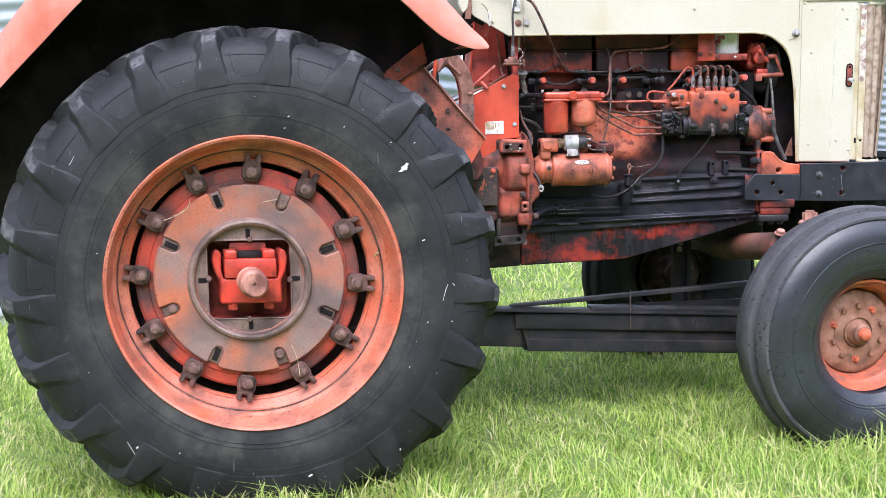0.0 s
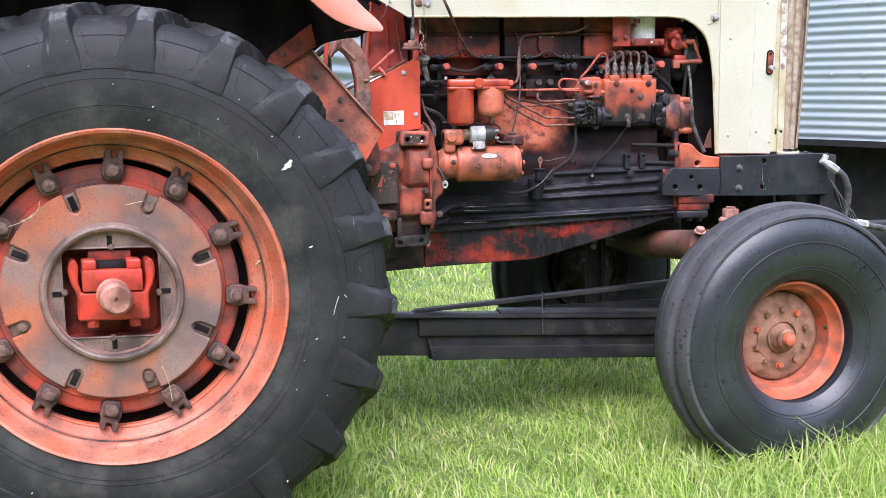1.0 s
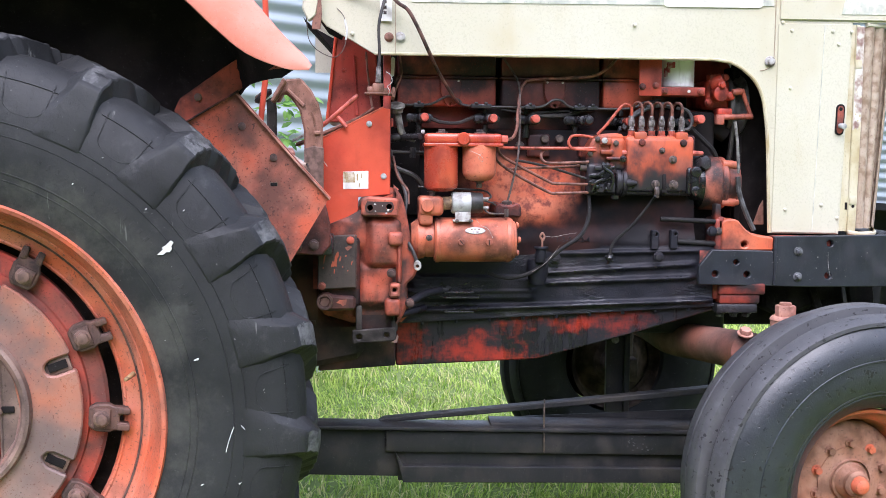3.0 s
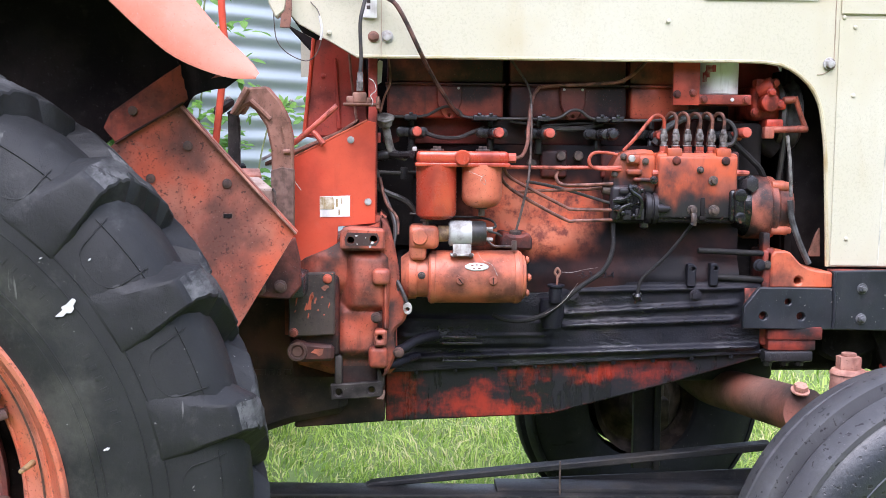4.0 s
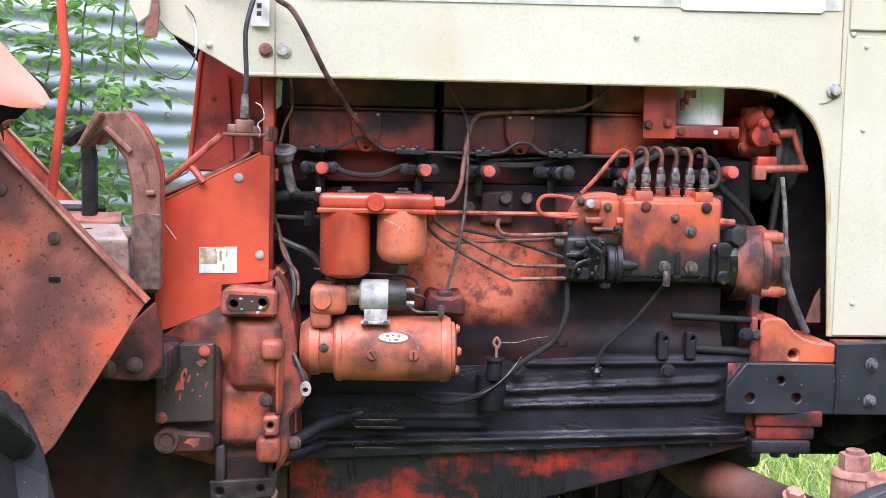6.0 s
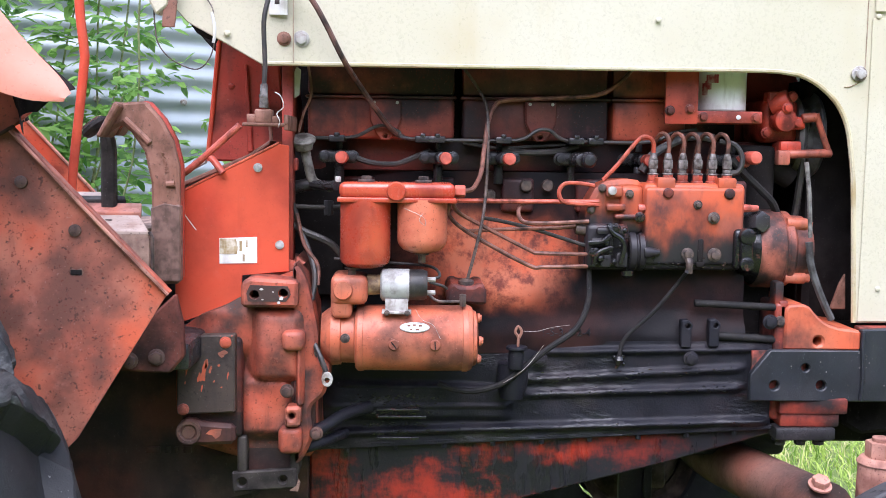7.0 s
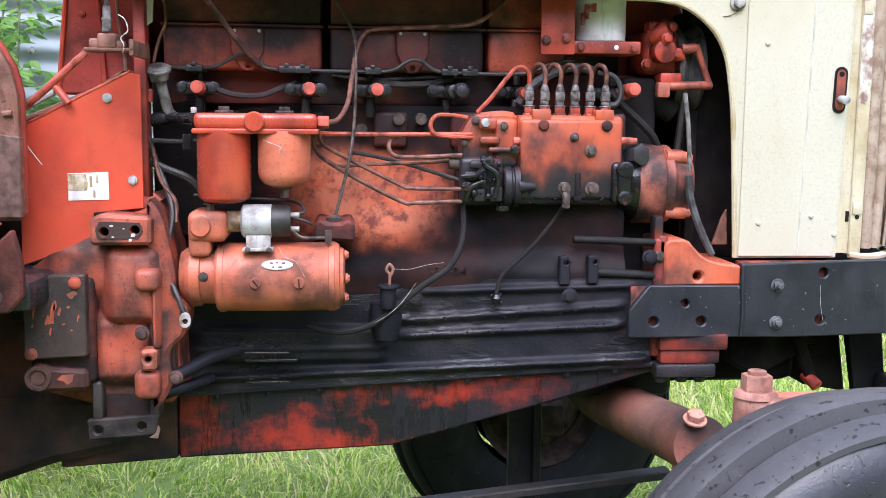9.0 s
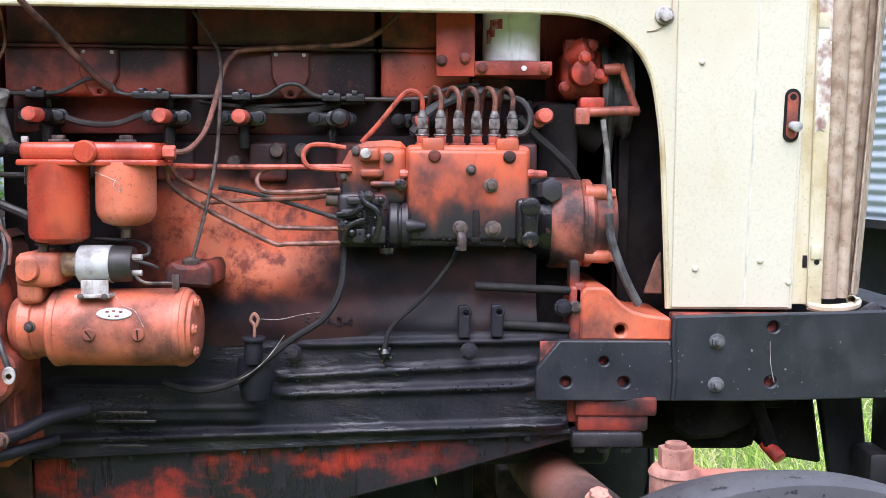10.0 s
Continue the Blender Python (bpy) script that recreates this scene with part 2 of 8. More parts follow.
def tyre_rubber(name, dark, light, worn):
    """Rear tyre: black rubber, a greenish dusty band near the bead, pale scratches; worn: scraped tread tops."""
    n = Nodes(name)
    dx, dz = n.math("SUBTRACT", n.axis(0), 0.012), n.math("SUBTRACT", n.axis(2), 0.748)
    r = n.math("SQRT", n.math("ADD", n.math("MULTIPLY", dx, dx), n.math("MULTIPLY", dz, dz)), 0)
    mid, fine = n.noise(26, 8, 0.7), n.noise(170, 5, 0.65)
    col = n.mix(n.ramp(n.noise(4, 6, 0.6), 0.35, 0.7), dark, light)
    if worn:
        scrape = n.ramp(n.noise(42, 8, 0.75, (0.5, 0.12, 0.5), 4), 0.40, 0.66)
        col = n.mix(n.math("MULTIPLY", scrape, 0.85), col, (0.135, 0.135, 0.135))
        col = n.mix(n.math("MULTIPLY", n.ramp(n.noise(60, 5, 0.6, (0.4, 1, 0.4), 9), 0.60, 0.66), 0.8), col, (0.008, 0.008, 0.009))
    else:
        band = n.math("MULTIPLY", n.ramp(n.math("SUBTRACT", 0.63, r), 0.0, 0.10), n.ramp(n.noise(7, 9, 0.72, shift=3), 0.40, 0.68))
        col = n.mix(n.math("MULTIPLY", band, 0.62), col, (0.074, 0.074, 0.064))
        scuff = n.ramp(n.noise(13, 10, 0.75, (1, 0.5, 1), 4), 0.54, 0.74)
        col = n.mix(n.math("MULTIPLY", scuff, 0.40), col, (0.088, 0.089, 0.090))
        scratch = n.ramp(n.noise(55, 4, 0.6, (1.0, 0.3, 0.12), 12), 0.69, 0.73)
        col = n.mix(n.math("MULTIPLY", scratch, 0.45), col, (0.17, 0.17, 0.16))
    fleck = n.ramp(n.noise(120, 3, 0.6, shift=11), 0.71, 0.75)
    col = n.mix(n.math("MULTIPLY", fleck, 0.5), col, (0.26, 0.26, 0.25))
    crack = n.ramp(n.noise(11, 9, 0.7, (1.6, 1, 0.5), 8), 0.494, 0.506)
    relief = n.math("ADD", n.math("ADD", fine, n.math("MULTIPLY", mid, 1.2)), n.math("MULTIPLY", crack, 0.5))
    return n.done(col, n.math("ADD", n.math("MULTIPLY", mid, 0.25), 0.46), 0.0, relief, 0.36, 0.0018, 0.24)


m_tyre = tyre_rubber("rear tyre rubber", (0.0125, 0.0130, 0.0138), (0.0235, 0.0245, 0.0255), False)
m_lugtop = tyre_rubber("scraped tread rubber", (0.018, 0.0185, 0.0195), (0.034, 0.035, 0.036), True)
m_ftyre = rubber("front tyre rubber", (0.013, 0.015, 0.019), (0.028, 0.032, 0.040), 0.20, 1.1, 0.18, 0.6)


def block_paint():
    """Engine block: orange paint left bare on the middle, soaked with black oil elsewhere."""
    n = Nodes("oil-stained engine block")
    x, z = n.axis(0), n.axis(2)
    dx = n.math("MULTIPLY", n.math("SUBTRACT", x, 1.365), 4.7)
    dz = n.math("MULTIPLY", n.math("SUBTRACT", z, 1.185), 8.0)
    d = n.math("SQRT", n.math("ADD", n.math("MULTIPLY", dx, dx), n.math("MULTIPLY", dz, dz)), 0)
    mid, fine = n.noise(7, 7, 0.62), n.noise(140, 6, 0.7)
    keep = n.ramp(n.math("SUBTRACT", n.math("MULTIPLY", n.noise(5, 3, 0.5, shift=7), 2.0), d), 0.0, 0.70)
    red = n.mix(n.ramp(mid, 0.38, 0.62), (0.55, 0.098, 0.040), (0.50, 0.145, 0.078))
    red = n.mix(n.ramp(n.noise(30, 7, 0.7), 0.44, 0.66), red, (0.16, 0.036, 0.024))
    red = n.mix(n.math("MULTIPLY", n.ramp(n.noise(26, 6, 0.65, (1.3, 1, 0.3), 15), 0.52, 0.72), 0.7), red, (0.05, 0.028, 0.025))
    oil = n.mix(n.ramp(n.noise(7, 4, 0.55, shift=3), 0.42, 0.70), (0.0095, 0.0090, 0.0108), (0.038, 0.018, 0.017))
    return n.done(n.mix(keep, oil, red), n.math("ADD", n.math("MULTIPLY", keep, 0.10), 0.40), 0.0, n.math("ADD", fine, n.math("MULTIPLY", mid, 2.0)), 0.35, 0.002, n.math("ADD", n.math("MULTIPLY", keep, 0.08), 0.08))


def oily_lower():
    """Crankcase: black sludge with wet glints, dull dust on it and a little red paint left on the ribs."""
    n = Nodes("black oil-soaked crankcase")
    mid, fine, grit = n.noise(9, 8, 0.65), n.noise(230, 5, 0.75), n.noise(62, 7, 0.72)
    col = n.mix(n.ramp(mid, 0.46, 0.72), (0.0110, 0.0115, 0.0165), (0.027, 0.023, 0.027))
    col = n.mix(n.ramp(n.noise(6, 6, 0.6, (0.4, 1, 1.5), 5), 0.64, 0.78), col, (0.10, 0.026, 0.021))
    col = n.mix(n.math("MULTIPLY", n.ramp(n.noise(300, 3, 0.6, shift=4), 0.70, 0.74), 0.6), col, (0.20, 0.19, 0.18))
    wet = n.ramp(n.noise(7, 5, 0.6, (0.6, 1, 1.4), 9), 0.54, 0.62)
    rough = n.math("SUBTRACT", n.math("ADD", n.math("MULTIPLY", grit, 0.2), 0.42), n.math("MULTIPLY", wet, 0.22))
    lump = n.math("MULTIPLY", wet, n.math("MULTIPLY", n.noise(120, 3, 0.5, (0.5, 1, 1.2), 2), 3.0))
    relief = n.math("ADD", n.math("ADD", n.math("MULTIPLY", fine, 0.5), n.math("MULTIPLY", grit, 2.0)), lump)
    return n.done(col, rough, 0.0, relief, 0.5, 0.002, n.math("ADD", n.math("MULTIPLY", wet, 0.22), 0.22))


def pan_paint():
    n = Nodes("red and oil streaked sump")
    mid = n.noise(6, 5, 0.55, (0.7, 1, 1.6), 1)
    streak = n.noise(60, 7, 0.7, (1, 1, 0.5), 2)
    k = n.ramp(n.math("ADD", mid, n.math("MULTIPLY", streak, 0.30)), 0.615, 0.80)
    k = n.math("MULTIPLY", k, n.math("SUBTRACT", 1.0, n.math("MULTIPLY", n.ramp(n.axis(0), 1.50, 1.92), 0.75)))
    col = n.mix(k, (0.012, 0.012, 0.015), (0.29, 0.028, 0.016))
    drip = n.ramp(n.noise(11, 5, 0.6, (1.6, 1, 0.35), 6), 0.52, 0.60)
    rough = n.math("SUBTRACT", 0.50, n.math("MULTIPLY", drip, 0.36))
    relief = n.math("ADD", n.noise(110, 5, 0.7), n.math("MULTIPLY", drip, n.math("MULTIPLY", n.noise(75, 3, 0.5, shift=3), 3.0)))
    return n.done(col, rough, 0.0, relief, 0.5, 0.002, 0.30)


def bead_oil():
    n = Nodes("wet oil beads")
    col = n.mix(n.ramp(n.noise(90, 3, 0.5), 0.5, 0.7), (0.008, 0.008, 0.010), (0.03, 0.014, 0.012))
    return n.done(col, 0.10, 0.0, n.noise(300, 3, 0.5), 0.15, 0.001, 0.6)


def metal_sheet(name, tone):
    n = Nodes(name)
    big = n.noise(1.2, 6, 0.6)
    col = n.mix(big, (0.36 * tone, 0.42 * tone, 0.445 * tone), (0.46 * tone, 0.51 * tone, 0.525 * tone))
    col = n.mix(n.ramp(n.noise(14, 8, 0.7), 0.6, 0.8), col, (0.33 * tone, 0.36 * tone, 0.37 * tone))
    return n.done(col, n.math("ADD", n.math("MULTIPLY", n.noise(6), 0.25), 0.38), 0.2, n.noise(60), 0.08, 0.001)


def ground_paint():
    n = Nodes("lawn soil and thatch")
    col = n.mix(n.ramp(n.noise(1.1, 10, 0.78), 0.35, 0.65), (0.105, 0.18, 0.034), (0.19, 0.225, 0.078))
    return n.done(n.mix(n.ramp(n.noise(60, 8, 0.8), 0.4, 0.7), col, (0.10, 0.15, 0.038)), 0.9, 0.0, n.noise(90), 0.6, 0.01)


def blade_paint(name, a, b, dry):
    n = Nodes(name)
    g = n.t.nodes.new("ShaderNodeNewGeometry")
    tone = g.outputs["Random Per Island"]
    col = n.mix(tone, a, b)
    other = n.math("FRACT", n.math("MULTIPLY", tone, 37.3), 0)
    patch = n.ramp(n.noise(1.9, 7, 0.72), 0.46, 0.70)
    col = n.mix(n.math("MULTIPLY", n.ramp(n.math("ADD", other, n.math("MULTIPLY", patch, 0.32)), 0.84, 0.92), 0.85), col, dry)
    m = n.done(col, 0.5)
    n.b.inputs["Subsurface Weight"].default_value = 0.0
    tr = n.t.nodes.new("ShaderNodeBsdfTranslucent")
    n.link(col, tr.inputs[0])
    mixer = n.t.nodes.new("ShaderNodeMixShader")
    mixer.inputs[0].default_value = 0.55
    n.link(n.b.outputs[0], mixer.inputs[1])
    n.link(tr.outputs[0], mixer.inputs[2])
    n.link(mixer.outputs[0], n.t.nodes["Material Output"].inputs[0])
    return m


def wet_grease():
    n = Nodes("wet black grease")
    lump, fine = n.noise(60, 5, 0.6), n.noise(190, 4, 0.6)
    col = n.mix(n.ramp(n.noise(40, 5, 0.6, shift=2), 0.56, 0.72), (0.010, 0.010, 0.011), (0.13, 0.045, 0.034))
    return n.done(col, n.ramp(fine, 0.0, 2.6), 0.0, n.math("ADD", n.math("MULTIPLY", lump, 1.2), fine), 0.45, 0.002)


m_wetblack, m_bead = wet_grease(), bead_oil()
m_block, m_crank, m_pan = block_paint(), oily_lower(), pan_paint()
m_sheet, m_sheet2 = metal_sheet("galvanised corrugated steel", 0.78), metal_sheet("dull blue-grey corrugated steel", 0.70)
m_ground = ground_paint()
m_grass = blade_paint("grass blades", (0.14, 0.28, 0.030), (0.64, 0.77, 0.21), (0.86, 0.77, 0.44))
m_leaf = blade_paint("bush leaves", (0.075, 0.20, 0.040), (0.28, 0.47, 0.12), (0.20, 0.38, 0.09))
m_base = paint("dark bin base", (0.012, 0.012, 0.013), (0.018, 0.018, 0.018), (0.03, 0.028, 0.026), 0.3, 5, 0.8, gloss=0.1)

# ---- building helpers ----


def finish(bm, angle=32):
    bmesh.ops.recalc_face_normals(bm, faces=bm.faces)
    for f in bm.faces:
        f.smooth = True
    for e in bm.edges:
        e.smooth = len(e.link_faces) == 2 and e.calc_face_angle(0) < radians(angle)
    return bm


def world_of(ob):
    return (world_of(ob.parent) @ ob.matrix_parent_inverse if ob.parent else Matrix()) @ ob.matrix_basis


def letters(text, size, depth, material):
    """Raised characters as one mesh, standing upright and facing the near side."""
    cu = bpy.data.curves.new("letters", "FONT")
    cu.body, cu.size, cu.extrude, cu.align_x = text, size, depth, "CENTER"
    ob = bpy.data.objects.new("letters", cu)
    me = bpy.data.meshes.new_from_object(ob)
    bpy.data.objects.remove(ob)
    me.materials.clear()
    me.materials.append(material)
    me.transform(Matrix.Rotation(radians(90), 4, "X"))
    return me


def part(name, bm, material, parent, label="", at=None, angle=32, local=False):
    """One mesh object under a thing or a part, in world coordinates unless local. bm may also be a ready mesh."""
    if isinstance(bm, bpy.types.Mesh):
        me = bm
    else:
        finish(bm, angle)
        me = bpy.data.meshes.new(name)
        bm.to_mesh(me)
        bm.free()
        me.materials.append(material)
    ob = new(name, me)
    if parent is not None:
        ob.parent = parent
        ob.matrix_parent_inverse = Matrix() if local else world_of(parent).inverted()
    if at is not None:
        ob.matrix_basis = at
    return tagged(ob, label)


def merge(*bms):
    out = bms[0]
    for b in bms[1:]:
        me = bpy.data.meshes.new("tmp")
        b.to_mesh(me)
        out.from_mesh(me)
        b.free()
        bpy.data.meshes.remove(me)
    return out


def moved(bm, m):
    bmesh.ops.transform(bm, matrix=m, verts=bm.verts)
    return bm


def box(x0, x1, y0, y1, z0, z1, b=0.003, seg=2):
    bm = bmesh.new()
    bmesh.ops.create_cube(bm, size=1)
    moved(bm, Matrix.Translation(((x0 + x1) / 2, (y0 + y1) / 2, (z0 + z1) / 2)) @ Matrix.Diagonal((x1 - x0, y1 - y0, z1 - z0, 1)))
    if b:
        bmesh.ops.bevel(bm, geom=list(bm.edges), offset=b, segments=seg, profile=0.5, affect="EDGES")
    return bm


def cyl(p0, p1, r0, r1=None, seg=24, b=0.002):
    p0, p1 = Vector(p0), Vector(p1)
    r1 = r0 if r1 is None else r1
    bm = bmesh.new()
    bmesh.ops.create_cone(bm, cap_ends=True, segments=seg, radius1=r0, radius2=r1, depth=(p1 - p0).length)
    if b:
        bmesh.ops.bevel(bm, geom=[e for e in bm.edges if any(len(f.verts) > 4 for f in e.link_faces)], offset=b, segments=2, profile=0.5, affect="EDGES")
    return moved(bm, Matrix.Translation((p0 + p1) / 2) @ (p1 - p0).to_track_quat("Z", "Y").to_matrix().to_4x4())


def lathe(profile, axis="y", seg=64, closed=False):
    """Profile rows of (radius, height along the axis), turned round the axis through the origin."""
    bm = bmesh.new()
    rings = []
    for r, h in profile:
        ring = []
        for i in range(seg):
            a = 2 * math.pi * i / seg
            c, s = r * math.cos(a), r * math.sin(a)
            ring.append(bm.verts.new({"y": (c, h, s), "z": (c, s, h), "x": (h, c, s)}[axis]))
        rings.append(ring)
    rows = list(zip(rings, rings[1:] + rings[:1])) if closed else list(zip(rings, rings[1:]))
    for a, b in rows:
        for i in range(seg):
            j = (i + 1) % seg
            bm.faces.new((a[i], a[j], b[j], b[i]))
    if not closed:
        for ring, p in ((rings[0], profile[0]), (rings[-1], profile[-1])):
            if p[0] < 0.03:
                bm.faces.new(ring)
    return bm


def plate(outline, y0, y1, holes=(), b=0.002, cuts=()):
    """A sheet in the x-z plane with round holes (x, z, r) and free cut-outs, from y0 to y1."""
    bm = bmesh.new()
    edges = []
    loops = [outline] + [[(x + r * math.cos(a * math.pi / 8), z + r * math.sin(a * math.pi / 8)) for a in range(16)] for x, z, r in holes] + list(cuts)
    for loop in loops:
        vs = [bm.verts.new((x, y0, z)) for x, z in loop]
        edges += [bm.edges.new((vs[i], vs[(i + 1) % len(vs)])) for i in range(len(vs))]
    bmesh.ops.triangle_fill(bm, edges=edges, use_beauty=True)
    made = bmesh.ops.extrude_face_region(bm, geom=list(bm.faces))
    bmesh.ops.translate(bm, vec=(0, y1 - y0, 0), verts=[v for v in made["geom"] if isinstance(v, bmesh.types.BMVert)])
    bmesh.ops.recalc_face_normals(bm, faces=bm.faces)
    if b:
        rim = [e for e in bm.edges if len(e.link_faces) == 2 and e.calc_face_angle(0) > 0.5]
        bmesh.ops.bevel(bm, geom=rim, offset=b, segments=1, profile=0.5, affect="EDGES")
    return bm


def curve_points(pts, steps=6):
    """A smooth line through the given points."""
    p = [Vector(q) for q in pts]
    p = [2 * p[0] - p[1]] + p + [2 * p[-1] - p[-2]]
    out = []
    for i in range(1, len(p) - 2):
        for k in range(steps):
            t = k / steps
            a, b, c, d = p[i - 1 : i + 3]
            out.append(0.5 * ((2 * b) + (c - a) * t + (2 * a - 5 * b + 4 * c - d) * t * t + (3 * b - a - 3 * c + d) * t ** 3))
    return out + [p[-2]]


def tube(pts, r, seg=8, steps=6):
    """A round pipe, wire or hose along a smooth line."""
    line = curve_points(pts, steps)
    bm = bmesh.new()
    rings, up = [], Vector((0.13, 0.31, 0.94))
    for i, p in enumerate(line):
        d = (line[min(i + 1, len(line) - 1)] - line[max(i - 1, 0)]).normalized()
        s = d.cross(up)
        s = (s if s.length > 1e-4 else d.cross(Vector((1, 0, 0)))).normalized()
        up = s.cross(d).normalized()
        rings.append([bm.verts.new(p + r * (math.cos(2 * math.pi * k / seg) * s + math.sin(2 * math.pi * k / seg) * up)) for k in range(seg)])
    for a, b in zip(rings, rings[1:]):
        for k in range(seg):
            bm.faces.new((a[k], a[(k + 1) % seg], b[(k + 1) % seg], b[k]))
    bm.faces.new(rings[0])
    bm.faces.new(rings[-1])
    return bm


def hexbolt(p, d=(0, -1, 0), r=0.011, h=0.009, washer=True):
    p, d = Vector(p), Vector(d).normalized()
    bm = cyl(p, p + d * h, r, seg=6, b=0.001)
    if washer:
        bm = merge(bm, cyl(p - d * 0.002, p + d * 0.0025, r * 1.35, seg=16, b=0.0006))
    return bm


def bolts(parent, name, places, material, d=(0, -1, 0), r=0.011, h=0.009, label=""):
    for p in places:
        part(name, hexbolt(p, d, r, h), material, parent, label)


def circle(n, r, first=0.0):
    return [(r * math.cos(first + 2 * math.pi * i / n), r * math.sin(first + 2 * math.pi * i / n)) for i in range(n)]

# ---- ground ----
def ground_z(x, y):
    return 0.012 * math.sin(1.7 * x + 0.6) * math.cos(1.3 * y) + 0.008 * math.sin(3.1 * y + x) + 0.04 * math.exp(-(((x - 2.5) / 0.8) ** 2) - ((y - 0.1) / 0.4) ** 2)


def build_ground():
    xs = [-400, -120, -40, -14] + [-8 + 0.4 * i for i in range(51)] + [18, 45, 130, 400]
    ys = [-400, -120, -40, -10] + [-4 + 0.4 * i for i in range(41)] + [18, 45, 130, 400]
    bm = bmesh.new()
    grid = [[bm.verts.new((x, y, ground_z(x, y) if abs(x) < 9 and -5 < y < 13 else 0.0)) for y in ys] for x in xs]
    for i in range(len(xs) - 1):
        for j in range(len(ys) - 1):
            bm.faces.new((grid[i][j], grid[i + 1][j], grid[i + 1][j + 1], grid[i][j + 1]))
    return tagged(part("ground", bm, m_ground, None), "patchy green lawn with worn yellowish spots", "ground", kind="structure")


def build_grass():
    """Curved blades, thick near the tractor and thinner and longer farther off."""
    rng = np.random.default_rng(7)
    zones = [(-2.2, 4.4, -1.2, 1.7, 4200, 0.060, 0.0024), (-2.4, 5.4, 1.7, 4.2, 2300, 0.072, 0.0032), (-2.8, 8.5, 4.2, 9.0, 560, 0.09, 0.005), (4.4, 7.0, -1.5, 1.7, 900, 0.065, 0.003), (-5.5, -2.2, -5.5, 9.0, 700, 0.085, 0.0042), (-2.2, 7.0, -5.5, -1.2, 1200, 0.075, 0.0036), (7.0, 9.5, -5.5, 9.0, 260, 0.085, 0.005)]
    vs, fs, base = [], [], 0
    for x0, x1, y0, y1, dens, length, width in zones:
        n = int((x1 - x0) * (y1 - y0) * dens)
        x, y = rng.uniform(x0, x1, n), rng.uniform(y0, y1, n)
        patch = np.sin(2.1 * x + 1.0) * np.cos(1.7 * y) * 0.25 + np.sin(5.3 * x - 2.0 * y) * 0.20 + np.sin(11.0 * x + 4.0 * y) * np.sin(9.0 * y - 3.0 * x) * 0.25 + 1.0
        z = 0.012 * np.sin(1.7 * x + 0.6) * np.cos(1.3 * y) + 0.008 * np.sin(3.1 * y + x) + 0.04 * np.exp(-((x - 2.5) / 0.8) ** 2 - ((y - 0.1) / 0.4) ** 2)
        patch += 1.7 * np.exp(-((x - 2.4) / 0.8) ** 2 - ((y - 0.1) / 0.6) ** 2) + 0.6 * np.exp(-((x - 0.1) / 0.9) ** 2 - (y / 0.4) ** 2)
        l = length * patch * rng.uniform(0.45, 1.5, n)
        tall = rng.uniform(0, 1, n) > 0.985
        l[tall] *= 1.7
        a = rng.normal(0, 1.1, n) + 2.4 * np.sin(1.9 * x + 0.8) * np.cos(2.3 * y) + 3.0 * np.sin(6.1 * x + 4.7 * y)
        lean = rng.uniform(0.3, 1.3, n)
        dx, dy = np.cos(a), np.sin(a)
        w = width * rng.uniform(0.7, 1.4, n)
        side = a + np.pi / 2 + rng.uniform(-0.6, 0.6, n)
        sx, sy = np.cos(side) * w, np.sin(side) * w
        rows = []
        for f, wid in ((0.0, 1.0), (0.5, 0.85), (1.0, 0.0)):
            cx, cy, cz = x + dx * l * lean * f * f, y + dy * l * lean * f * f, z - 0.005 + l * f * (1 - 0.42 * lean * f)
            if wid:
                rows += [np.stack([cx - sx * wid, cy - sy * wid, cz], 1), np.stack([cx + sx * wid, cy + sy * wid, cz], 1)]
            else:
                rows += [np.stack([cx, cy, cz], 1)]
        vs.append(np.stack(rows, 1).reshape(-1, 3))
        k = base + np.arange(n) * 5
        fs.append(np.stack([k, k + 1, k + 3, k, k + 3, k + 2, k + 2, k + 3, k + 4], 1).reshape(-1, 3))
        base += 5 * n
    v, f = np.concatenate(vs), np.concatenate(fs)
    me = bpy.data.meshes.new("grass")
    me.vertices.add(len(v))
    me.vertices.foreach_set("co", v.astype(np.float32).ravel())
    me.loops.add(f.size)
    me.loops.foreach_set("vertex_index", f.astype(np.int32).ravel())
    me.polygons.add(len(f))
    me.polygons.foreach_set("loop_start", np.arange(0, f.size, 3, dtype=np.int32))
    me.update(calc_edges=True)
    me.materials.append(m_grass)
    return tagged(new("grass", me), "short uneven green lawn grass with dry blades", "grass", kind="stuff")


build_ground()
build_grass()


# ---- unseen dark wall behind the camera, added to darken reflections ----
def build_backdrop():
    rr = random.Random(31)
    bm, rings = bmesh.new(), []
    for i in range(121):
        a = radians(168 + 204 * i / 120)
        tall = 8.5 + 1.8 * math.sin(i * 0.9) + rr.uniform(-1.0, 1.0)
        row = []
        for k in range(13):
            f = k / 12
            r = 24 - 2.2 * math.sin(math.pi * f) + rr.uniform(-0.5, 0.5)
            row.append(bm.verts.new((1.0 + r * math.cos(a), r * math.sin(a), -0.1 + tall * f)))
        rings.append(row)
    for a, b in zip(rings, rings[1:]):
        for k in range(12):
            bm.faces.new((a[k], b[k], b[k + 1], a[k + 1]))
    n = Nodes("reflection-darkening wall")
    col = n.mix(n.ramp(n.noise(1.6, 8, 0.75), 0.35, 0.65), (0.018, 0.035, 0.012), (0.06, 0.10, 0.03))
    tagged(part("backdrop", bm, n.done(col, 0.9, 0.0, n.noise(3, 8, 0.8), 0.8, 0.3, 0.1), None), "unseen dark green wall round the lawn", "tree line", kind="structure")


build_backdrop()


